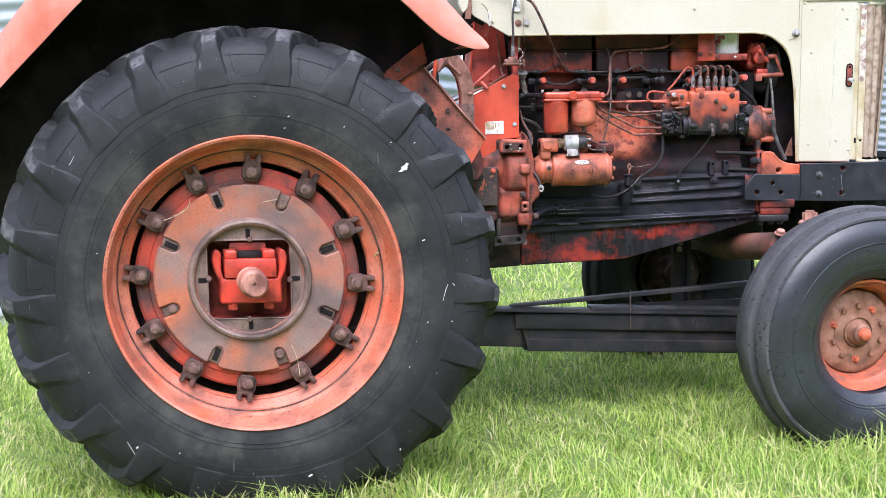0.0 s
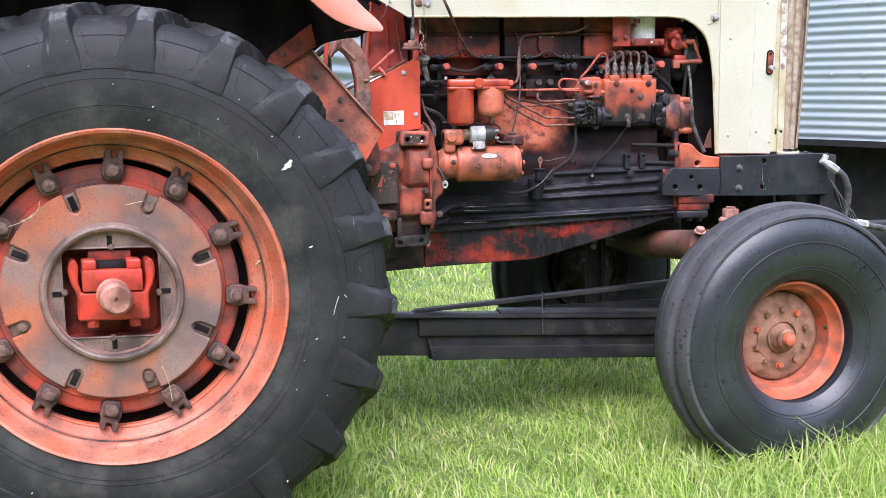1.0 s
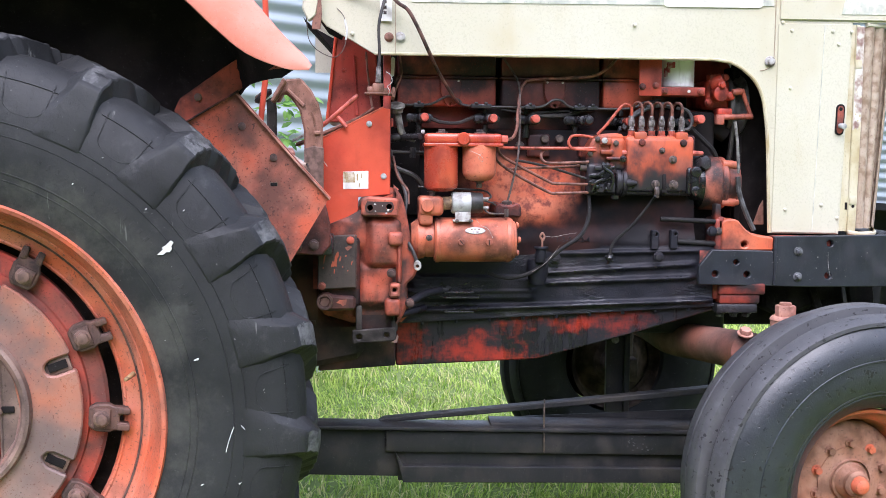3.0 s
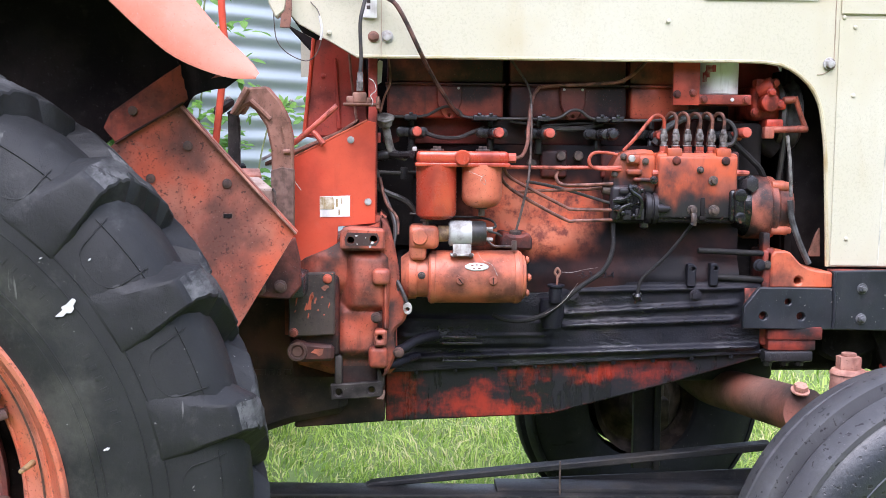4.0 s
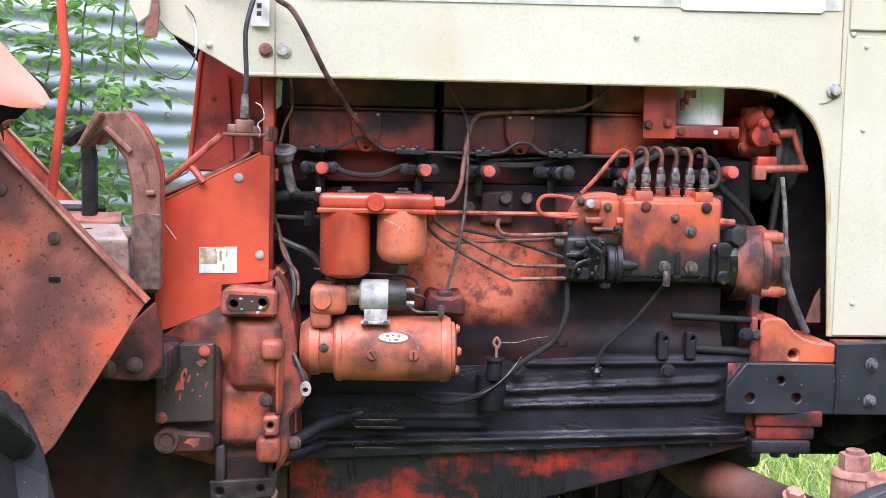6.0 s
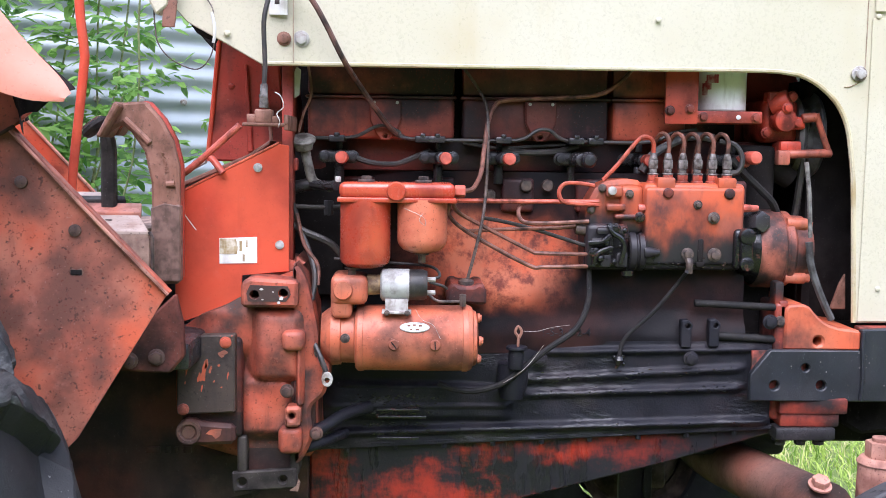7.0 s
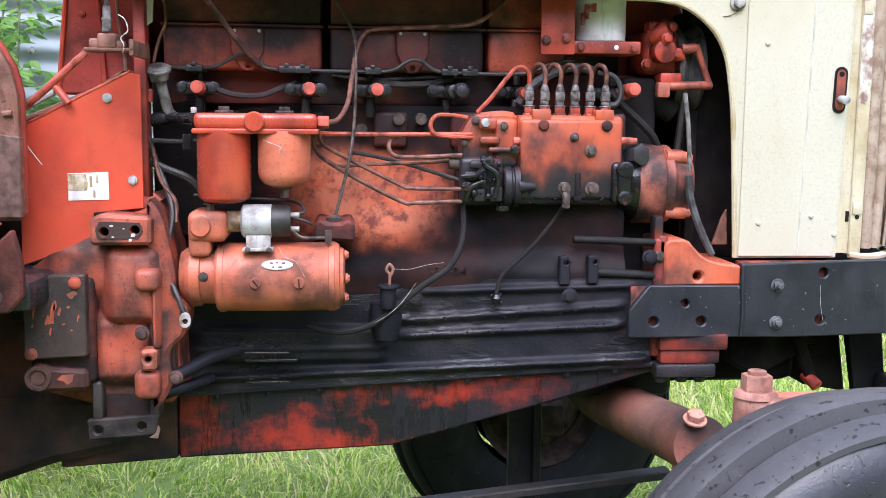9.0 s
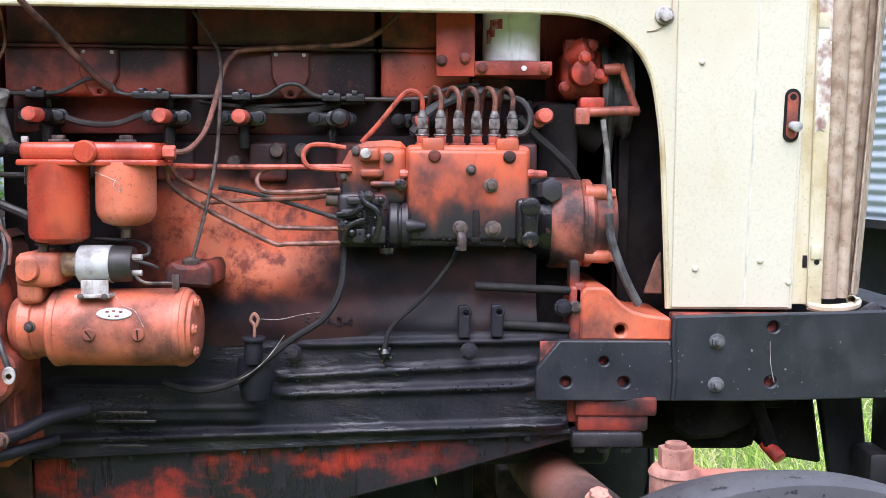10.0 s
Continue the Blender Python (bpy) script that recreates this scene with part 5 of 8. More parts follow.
    hpart("grille_strip", merge(plate([(2.404, 1.076), (2.446, 1.076), (2.450, 1.722), (2.424, 1.722)], 0.992, 1.000, b=0.001)), m_creamlow, grille)
    hpart("grille_frame", plate([(2.433, 1.072), (2.459, 1.074), (2.463, 1.42), (2.462, 1.46), (2.462, 1.716), (2.436, 1.722)], 0.985, 1.012, b=0.002), m_creamlow, grille, "chipped cream grille frame")
    hpart("frame_wear", plate([(2.4355, 1.395), (2.445, 1.402), (2.452, 1.398), (2.4618, 1.428), (2.4612, 1.47), (2.4605, 1.715), (2.4375, 1.715)], 0.9832, 0.9852, b=0.0003), m_rustband, grille)
    hpart("frame_hole", cyl((2.4475, 0.986, 1.156), (2.4475, 0.9835, 1.156), 0.0048, seg=14, b=0.0003), m_hole, grille)
    hpart("hinge_slot", box(2.424, 2.432, 0.990, 0.9925, 1.145, 1.168, 0.001), m_hole, grille)
    for dx, z, r in ((0.004, 1.515, 0.004), (0.003, 1.47, 0.003), (0.019, 1.50, 0.004), (0.020, 1.56, 0.003), (0.005, 1.445, 0.003), (0.012, 1.425, 0.004), (0.018, 1.44, 0.005)):
        hpart("paint_flake", plate([(2.4385 + dx + r * 0.6 * math.cos(q) * (1 + 0.3 * math.sin(3 * q)), z + r * math.sin(q)) for q in [j * math.pi / 4 for j in range(8)]], 0.9824, 0.9834, b=0), m_creamlow, grille)
    hpart("grille_foot", tube([(2.436, 0.990, 1.074), (2.47, 0.988, 1.068), (2.52, 1.01, 1.069), (2.55, 1.05, 1.072), (2.58, 1.14, 1.078)], 0.0085), m_creamlow, grille)
    hpart("grille_head", tube([(2.47, 0.992, 1.722), (2.56, 1.02, 1.722), (2.61, 1.08, 1.722), (2.625, 1.16, 1.722)], 0.007), m_cream, grille)
    for z in (1.60, 1.175):
        hpart("hinge", box(2.436, 2.456, 0.981, 0.986, z - 0.014, z + 0.014, 0.002), m_creamlow, grille)
    part("grille_front", plate([(2.567, 1.09), (2.59, 1.09), (2.635, 1.72), (2.612, 1.72)], 1.165, 1.46, b=0.004), m_grille, grille)
    # radiator housing: near-black sheets added to hold the shade behind the side panels
    part("fan_shroud", box(2.10, 2.44, 1.125, 1.16, 1.05, 1.86, 0.004), m_hole, hood, "dark fan shroud sheet")
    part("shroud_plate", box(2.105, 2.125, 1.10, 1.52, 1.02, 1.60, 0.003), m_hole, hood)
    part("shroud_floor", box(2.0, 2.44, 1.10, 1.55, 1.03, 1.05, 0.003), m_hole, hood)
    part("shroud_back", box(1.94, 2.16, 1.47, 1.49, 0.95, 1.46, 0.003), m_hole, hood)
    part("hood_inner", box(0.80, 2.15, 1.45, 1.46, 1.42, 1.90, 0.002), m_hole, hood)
    part("lower_fairing", plate([(2.145, 1.09), (2.18, 1.09), (2.176, 1.17), (2.165, 1.15)], 1.03, 1.04, b=0.002), m_rust, hood)


build_hood()


# ---- engine ----
def beads(places, size, rng):
    """Many small flattened drops of oil in one mesh."""
    bm = bmesh.new()
    for x, y, z in places:
        r = size * rng.uniform(0.5, 1.3)
        bmesh.ops.create_icosphere(bm, subdivisions=1, radius=r, matrix=Matrix.Translation((x, y, z)) @ Matrix.Diagonal((rng.uniform(0.8, 1.7), 0.55, rng.uniform(0.5, 0.9), 1)))
    return bm


def build_engine():
    def step(v, a, b):
        k = min(1.0, max(0.0, (v - a) / (b - a)))
        return k * k * (3 - 2 * k)

    def casting(name, x0, x1, z0, z1, nx, nz, depth, material, label):
        """A cast side wall: a front face shaped by depth(x, z), closed behind."""
        bm = bmesh.new()
        rows = []
        for i in range(nx + 1):
            x = x0 + (x1 - x0) * i / nx
            lo, hi = z0(x), z1(x)
            rows.append([bm.verts.new((x, 1.4, lo))] + [bm.verts.new((x, depth(x, lo + (hi - lo) * k / nz), lo + (hi - lo) * k / nz)) for k in range(nz + 1)] + [bm.verts.new((x, 1.4, hi))])
        for a, b in zip(rows, rows[1:]):
            for k in range(len(a) - 1):
                bm.faces.new((a[k], b[k], b[k + 1], a[k + 1]))
        bm.faces.new(rows[0])
        bm.faces.new(rows[-1])
        return part(name, bm, material, tractor, label, angle=50)

    def block_depth(x, z):
        y = 1.005 - 0.02 * step(1.30 - z, 0.0, 0.16) - 0.028 * step(1.10 - z, 0.0, 0.07)
        y -= 0.040 * math.exp(-((x - 1.44) / 0.13) ** 2 - ((z - 1.12) / 0.075) ** 2)
        y -= 0.016 * math.exp(-((x - 1.27) / 0.05) ** 2 - ((z - 1.25) / 0.10) ** 2)
        y -= 0.012 * math.exp(-((x - 1.60) / 0.07) ** 2 - ((z - 1.10) / 0.05) ** 2)
        return y + 0.002 * math.sin(31 * x) * math.sin(27 * z)

    block = casting("engine_block", 0.985, 1.935, lambda x: 1.0, lambda x: 1.385, 90, 44, block_depth, m_block, "oil-stained red engine block")
    for x in (1.10, 1.27, 1.44, 1.60, 1.76, 1.90):
        part("block_pad", merge(box(x - 0.035, x + 0.035, 0.988, 1.01, 1.30, 1.372, 0.008, 3)), m_head, block)
    for x, z in ((1.457, 1.356), (1.503, 1.357), (1.38, 1.335), (1.24, 1.345), (1.05, 1.34)):
        part("core_plug", lathe([(0.0135, 0), (0.0135, -0.010), (0.011, -0.014), (0.001, -0.015)], "y", 20), m_bolt, block, at=Matrix.Translation((x, 0.99, z)))
    part("cast_digits", letters("1-5-3-6-2-4", 0.0235, 0.0035, m_crank), m_crank, block, at=Matrix.Translation((1.545, 0.9515, 1.039)))
    # crankcase with long cast ribs
    ribs = [(1.46, 0.944, 1.93, 0.972, 0.0085, 0.011), (1.46, 0.912, 1.93, 0.930, 0.0085, 0.013), (1.03, 0.886, 1.43, 0.889, 0.012, 0.018), (1.05, 0.826, 1.99, 0.858, 0.0085, 0.015), (1.05, 0.930, 1.40, 0.925, 0.008, 0.014), (1.5, 1.004, 1.95, 1.014, 0.008, 0.011)]

    def crank_depth(x, z):
        out = 0.0
        for x0, za, x1, zb, w, h in ribs:
            f = step(x, x0 - 0.012, x0 + 0.02) * step(x1 - x, -0.012, 0.02)
            if f > 0:
                d = (z - (za + (zb - za) * (x - x0) / (x1 - x0))) / w
                d = d * 1.25 if d > 0 else d
                out = max(out, h * f * math.exp(-(abs(d) ** 2.4) * 0.8))
        out = max(out, 0.014 * step(1.44 - x, 0.0, 0.03) * step(z, 0.85, 0.868) * step(0.935 - z, 0, 0.015) * step(x, 1.02, 1.06))
        return 0.955 - out + 0.0016 * math.sin(47 * x + 9 * z) * math.sin(61 * z)

    crank = casting("crankcase", 1.01, 1.995, lambda x: 0.792 + 0.05 * (x - 1.01), lambda x: 1.022 + 0.008 * (x - 1.01), 120, 84, crank_depth, m_crank, "black oil-soaked ribbed crankcase")
    for x0, x1, z in ((1.145, 1.235, 0.888), (1.145, 1.25, 0.8725), (1.145, 1.235, 0.8275)):
        part("oil_sludge", box(x0, x1, 0.901, 0.915, z - 0.003, z + 0.003, 0.002), m_wetblack, crank)
    rr = random.Random(17)
    drops = []
    for k in range(330):
        x, z = rr.gauss(1.19, 0.045), rr.choice((0.872, 0.893, 0.905, 0.829, 0.842)) + rr.gauss(0, 0.004)
        drops.append((x, crank_depth(x, z), z))
    for k in range(130):
        x0, za, x1, zb, w, h = rr.choice((ribs[0], ribs[1], ribs[3]))
        f = rr.uniform(0.05, 0.95)
        x, z = x0 + (x1 - x0) * f, za + (zb - za) * f + rr.gauss(0, 0.006)
        drops.append((x, crank_depth(x, z), z))
    tagged(part("oil_splatter", beads(drops, 0.0022, rr), m_bead, crank, "wet glinting drops of oil"), kind="stuff")
    part("stud_mount", merge(lathe([(0.001, 0), (0.030, 0), (0.033, -0.02), (0.033, -0.04), (0.024, -0.075)], "z", 24)), m_crank, crank, at=Matrix.Translation((1.428, 0.905, 0.99)))
    part("dipstick_neck", merge(cyl((1.430, 0.868, 0.985), (1.432, 0.866, 1.028), 0.016, seg=16), cyl((1.432, 0.866, 1.025), (1.432, 0.866, 1.032), 0.022, seg=16)), m_crank, crank)
    part("dipstick_ring", tube([(1.434, 0.862, 1.03), (1.434, 0.862, 1.052), (1.428, 0.862, 1.062), (1.434, 0.862, 1.073), (1.441, 0.862, 1.063), (1.436, 0.862, 1.050)], 0.003, 6), m_rust, crank)
    # lifting lugs and rods at the front of the case
    for x, z in ((1.800, 1.046), (1.860, 1.048)):
        part("cast_lug", plate([(x - 0.010, z - 0.028), (x + 0.012, z - 0.028), (x + 0.012, z + 0.012), (x + 0.016, z + 0.02), (x + 0.006, z + 0.032), (x - 0.010, z + 0.03)], 0.938, 0.962, [(x + 0.004, z + 0.018, 0.005)], 0.002), m_crank, crank)
    part("cross_rod", cyl((1.865, 0.955, 1.042), (2.00, 0.955, 1.034), 0.009, seg=12), m_dullwire, crank)
    part("cross_rod", cyl((1.82, 0.955, 1.112), (2.00, 0.955, 1.104), 0.008, seg=12), m_dullwire, crank)
    bolts(crank, "case_bolt", [(1.81, 0.93, 0.996), (1.49, 0.945, 0.99), (1.98, 0.94, 1.075)], m_crank, r=0.012)
    # sump
    sump = part("sump", plate([(1.0, 0.650), (1.44, 0.668), (1.77, 0.754), (2.03, 0.830), (2.03, 0.845), (1.60, 0.832), (1.0, 0.802)], 0.975, 1.5, b=0.004), m_pan, tractor, "red sump streaked with black oil")
    part("sump_flange", plate([(1.0, 0.785), (2.03, 0.838), (2.03, 0.848), (1.0, 0.797)], 0.955, 0.98, b=0.002), m_crank, sump)
    for k in range(9):
        x = 1.08 + 0.105 * k
        part("flange_bolt", cyl((x, 0.963, 0.775 + (x - 1.0) * 0.0515), (x, 0.963, 0.788 + (x - 1.0) * 0.0515), 0.006, seg=6, b=0.001), m_crank, sump)
    # head and three double covers
    head = part("cylinder_head", box(0.985, 1.97, 1.0, 1.5, 1.385, 1.455, 0.006), m_head, tractor, "sooty cylinder head")
    for k, (x0, x1) in enumerate(((0.992, 1.303), (1.320, 1.632), (1.642, 1.95))):
        mat = (m_grimy, m_head, m_grimy2)[k]
        ends = [(x0, x1)] if k < 2 else [(x0, 1.80)]
        cov = part("rocker_cover", box(x0, ends[0][1], 1.0, 1.48, 1.452, 1.540, 0.010, 3), mat, tractor, "grimy red twin-cylinder cover")
        part("cover_flange", box(x0 - 0.004, ends[0][1] + 0.004, 0.9965, 1.48, 1.538, 1.544, 0.002), mat, cov)
        part("cover_top", box(x0, ends[0][1], 1.012, 1.48, 1.545, 1.625, 0.008, 2), mat, cov)
        if k == 2:
            part("cover_end", box(1.807, 1.95, 1.135, 1.48, 1.452, 1.625, 0.008, 2), mat, cov)
        xm = (x0 + x1) / 2 + 0.010
        if k == 2:
            continue
        part("cover_shield", plate([(xm - 0.034, 1.536), (xm + 0.034, 1.536), (xm + 0.033, 1.49), (xm + 0.020, 1.462), (xm + 0.010, 1.450), (xm - 0.010, 1.450), (xm - 0.020, 1.462), (xm - 0.033, 1.49)], 0.986, 1.001, [(xm, 1.4585, 0.004)], 0.003), mat, cov)
        for dx in (-0.024, 0.024):
            part("cover_screw", cyl((xm + dx, 0.986, 1.529), (xm + dx, 0.983, 1.529), 0.0035, seg=10, b=0.0005), m_steel, cov)
    for x0, x1 in ((1.30, 1.322), (1.630, 1.644)):
        part("gap_filler", box(x0, x1, 1.03, 1.4, 1.42, 1.62, 0.002), m_hole, head)
    # leak-off rail hugging the head, hopping over the shields
    rail = [(0.985, 0.975, 1.452), (1.06, 0.972, 1.452), (1.10, 0.972, 1.456), (1.135, 0.970, 1.474), (1.158, 0.970, 1.478), (1.185, 0.972, 1.466), (1.21, 0.972, 1.452), (1.39, 0.972, 1.450), (1.44, 0.972, 1.454), (1.47, 0.970, 1.472), (1.495, 0.970, 1.472), (1.52, 0.972, 1.455), (1.56, 0.972, 1.450), (1.70, 0.972, 1.451), (1.75, 0.97, 1.47), (1.80, 0.97, 1.478)]
    part("leak_rail", tube([(x, y - 0.06, z) for x, y, z in rail], 0.004, 8, 5), m_wire, head)
    for x in (1.06, 1.235, 1.265, 1.40, 1.55, 1.59):
        part("rail_union", merge(box(x - 0.016, x + 0.016, 0.898, 0.982, 1.444, 1.458, 0.003), box(x - 0.005, x + 0.005, 0.895, 0.925, 1.455, 1.463, 0.002)), m_black, head)
    part("rail_lower", tube([(1.09, 0.93, 1.415), (1.13, 0.925, 1.402), (1.18, 0.925, 1.400), (1.22, 0.93, 1.415), (1.25, 0.94, 1.428)], 0.006, 8), m_wire, head)
    part("rail_lower", tube([(1.40, 0.94, 1.43), (1.46, 0.935, 1.426), (1.52, 0.94, 1.43), (1.56, 0.95, 1.44)], 0.007, 8), m_wire, head)
    part("rail_lower", tube([(1.32, 0.96, 1.445), (1.40, 0.955, 1.435), (1.50, 0.96, 1.442), (1.60, 0.965, 1.445)], 0.004, 8), m_wire, head)
    # injectors: black clamp, two bolts, red cap
    for i, (x, dy) in enumerate(((1.062, 0), (1.268, 0), (1.395, 0), (1.548, 0), (1.690, 0.07), (1.889, 0.07))):
        inj = part("injector", merge(cyl((x, 1.01, 1.412), (x + 0.008, 0.865 + dy, 1.413), 0.017, 0.013, 20, 0.003), box(x - 0.036, x + 0.036, 0.930, 0.945, 1.400, 1.428, 0.007, 3) if not dy else box(x - 0.02, x + 0.02, 0.975, 0.99, 1.40, 1.428, 0.006), cyl((x, 0.955, 1.40), (x, 0.955, 1.36), 0.010, seg=12)), m_black, head, "oily black injector clamp")
        for dx in (-0.028, 0.030):
            part("injector_bolt", hexbolt((x + dx, 0.930 + dy * 0.6, 1.414), r=0.0095, h=0.014), m_black, inj)
        if i != 3:
            part("injector_cap", lathe([(0.0125, 0.02), (0.0128, -0.016), (0.011, -0.022), (0.001, -0.023)], "y", 20), m_redcap, inj, "dusty red plastic cap", at=Matrix.Translation((x + 0.012, 0.85 + dy, 1.413)))
        else:
            part("injector_cap", lathe([(0.016, 0.03), (0.016, -0.010), (0.011, -0.02), (0.001, -0.022)], "y", 20), m_black, inj, at=Matrix.Translation((x + 0.020, 0.86, 1.413)))
        part("bleed_nut", cyl((x, 0.955, 1.43), (x, 0.955, 1.452), 0.007, seg=6, b=0.001), m_black, inj)
    part("injector_cap", lathe([(0.0135, 0.04), (0.0138, -0.012), (0.011, -0.018), (0.001, -0.019)], "y", 20), m_redcap, head, "dusty red plastic cap", at=Matrix.Translation((1.908, 0.87, 1.421)))
    return head


m_grimy2 = paint("brighter oily engine red", (0.48, 0.080, 0.040), (0.38, 0.070, 0.04), (0.026, 0.020, 0.020), 0.50, 6, 0.34, (0.03, 0.018, 0.016), 0.25, 11, 0.08, 0.4)
m_redcap = paint("red plastic cap", (0.44, 0.062, 0.035), (0.50, 0.11, 0.075), (0.12, 0.03, 0.022), 0.3, 30, 0.45)
head = build_engine()


m_neck = paint("dull grey neck", (0.15, 0.15, 0.14), (0.22, 0.21, 0.19), (0.05, 0.045, 0.04), 0.4, 30, 0.4)


def build_filters():
    bowl = part("fuel_filter", merge(box(1.074, 1.297, 0.758, 0.850, 1.336, 1.366, 0.010, 3), box(1.071, 1.300, 0.754, 0.854, 1.328, 1.338, 0.003), box(1.13, 1.24, 0.85, 1.0, 1.34, 1.36, 0.004)), m_filter, tractor, "twin orange-red fuel filter with drain bolts")
    part("filter_boss", lathe([(0.001, -0.012), (0.016, -0.012), (0.019, -0.008), (0.019, 0.01)], "y", 28), m_filter, bowl, at=Matrix.Translation((1.184, 0.757, 1.350)))
    part("filter_canister", lathe([(0.0495, 0.128), (0.0495, 0.012), (0.047, 0.003), (0.038, -0.004), (0.020, -0.008), (0.001, -0.009)], "z", 40), m_filter, bowl, "glossy red canister", at=Matrix.Translation((1.1235, 0.802, 1.206)))
    part("filter_canister", lathe([(0.0490, 0.092), (0.0490, 0.014), (0.0465, 0.004), (0.038, -0.007), (0.022, -0.013), (0.001, -0.015)], "z", 40), m_filter2, bowl, "faded orange canister", at=Matrix.Translation((1.2345, 0.802, 1.242)))
    for x, z in ((1.098, 1.19), (1.2345, 1.219)):
        part("drain_bolt", merge(cyl((x, 0.795, z - 0.010), (x, 0.795, z + 0.012), 0.0085, seg=6, b=0.001), cyl((x, 0.795, z + 0.006), (x, 0.795, z + 0.01), 0.014, seg=16)), m_bolt, bowl)
    for x in (1.125, 1.236):
        part("top_nut", merge(cyl((x, 0.802, 1.365), (x, 0.802, 1.371), 0.017, seg=18), cyl((x, 0.802, 1.37), (x, 0.802, 1.378), 0.011, seg=6, b=0.001)), m_bolt, bowl)
    part("outlet", merge(cyl((1.297, 0.80, 1.350), (1.318, 0.80, 1.350), 0.012, seg=6, b=0.002)), m_redcap, bowl)
    part("bleed_pipe", merge(cyl((1.07, 0.80, 1.365), (1.07, 0.80, 1.376), 0.006, seg=6)), m_steel, bowl)
    # filler neck and elbow at the rear end of the head
    fil = part("breather_neck", merge(tube([(0.998, 0.87, 1.432), (1.004, 0.875, 1.40), (1.016, 0.88, 1.362), (1.05, 0.90, 1.350)], 0.0100, 14), cyl((0.998, 0.868, 1.424), (0.995, 0.866, 1.446), 0.016, 0.022, 24, 0.003)), m_neck, tractor, "small grey breather neck with a cap")
    part("neck_cap", lathe([(0.025, 0.0), (0.025, 0.004), (0.020, 0.007), (0.006, 0.008), (0.001, 0.008)], "z", 28), m_neck, fil, at=Matrix.Translation((0.9955, 0.867, 1.445)) @ Matrix.Rotation(radians(28), 4, "X"))
    part("elbow", merge(tube([(1.012, 0.88, 1.358), (1.035, 0.86, 1.356), (1.064, 0.83, 1.357)], 0.010, 10), cyl((0.975, 0.89, 1.35), (1.02, 0.885, 1.36), 0.013, seg=12)), m_black, fil)


build_filters()


def build_starter():
    st = part("starter", moved(lathe([(0.050, 0.0), (0.062, 0.002), (0.0655, 0.006), (0.0655, 0.226), (0.062, 0.232), (0.056, 0.234), (0.054, 0.240), (0.046, 0.243), (0.001, 0.243)], "x", 48), Matrix.Translation((1.104, 0.822, 1.056))), m_starter, tractor, "dusty orange starter motor with oil stains")
    for x in (0.012, 0.218):
        part("starter_band", moved(lathe([(0.0650, x - 0.006), (0.0672, x - 0.005), (0.0672, x + 0.005), (0.0650, x + 0.006)], "x", 48), Matrix.Translation((1.104, 0.822, 1.056))), m_starter, st)
    part("starter_nose", merge(moved(lathe([(0.055, 0.05), (0.054, 0.02), (0.058, 0.018), (0.060, 0.0), (0.045, -0.02)], "x", 40), Matrix.Translation((1.058, 0.83, 1.058))), box(1.058, 1.100, 0.772, 0.88, 1.10, 1.185, 0.012, 3)), m_starter, st)
    part("lever_housing", merge(box(1.058, 1.130, 0.765, 0.86, 1.128, 1.185, 0.014, 3)), m_starter, st)
    part("housing_plug", lathe([(0.001, -0.007), (0.017, -0.007), (0.019, -0.003), (0.019, 0.006)], "y", 24), m_starter, st, at=Matrix.Translation((1.083, 0.763, 1.158)))
    part("plunger", cyl((1.128, 0.802, 1.164), (1.158, 0.802, 1.165), 0.021, 0.019, 20), m_brass, st)
    sol = part("solenoid", moved(lathe([(0.001, 0.0), (0.026, 0.0), (0.0315, 0.004), (0.0315, 0.056), (0.028, 0.058)], "x", 36), Matrix.Translation((1.154, 0.802, 1.165))), m_silver, st, "shiny silver solenoid can")
    part("solenoid_cap", moved(lathe([(0.0305, 0.055), (0.0305, 0.084), (0.027, 0.092), (0.001, 0.092)], "x", 28), Matrix.Translation((1.154, 0.802, 1.165))), m_wire, sol, "black plastic end cap")
    for dz in (-0.014, 0.012):
        part("terminal", cyl((1.244, 0.79, 1.165 + dz), (1.262, 0.79, 1.165 + dz), 0.005, seg=8, b=0.001), m_steel, sol)
    part("solenoid_bracket", merge(box(1.158, 1.215, 0.762, 0.836, 1.112, 1.117, 0.001), box(1.164, 1.209, 0.776, 0.782, 1.114, 1.140, 0.001)), m_steel, st)
    bolts(st, "bracket_screw", [(1.168, 0.762, 1.1145), (1.207, 0.762, 1.1145)], m_bolt, r=0.004, h=0.004)
    part("terminal_arm", merge(tube([(1.246, 0.79, 1.152), (1.265, 0.785, 1.136), (1.30, 0.79, 1.134), (1.318, 0.80, 1.132)], 0.003, 8), cyl((1.316, 0.795, 1.124), (1.316, 0.795, 1.148), 0.007, seg=6, b=0.001)), m_bolt, st)
    badge = lathe([(0.001, -0.0012), (0.9, -0.0012), (1.0, 0.0), (1.0, 0.002)], "y", 28)
    bm = moved(badge, Matrix.Translation((1.222, 0.7625, 1.087)) @ Matrix.Rotation(radians(-28), 4, "X") @ Matrix.Diagonal((0.029, 1, 0.0105, 1)))
    oval = part("oval_plate", bm, m_silver, st, "small oval maker's plate")
    for x, w, z in ((1.208, 0.006, 1.090), (1.219, 0.005, 1.091), (1.230, 0.006, 1.090), (1.213, 0.004, 1.083), (1.224, 0.007, 1.083)):
        part("plate_mark", box(x, x + w, -0.0006, 0.0004, -0.0015, 0.0015, 0), m_recess, oval, at=Matrix.Translation((0.0, 0.7622 - (z - 1.087) * 0.532 * -1 - 0.0013, z)) @ Matrix.Rotation(radians(-28), 4, "X"))
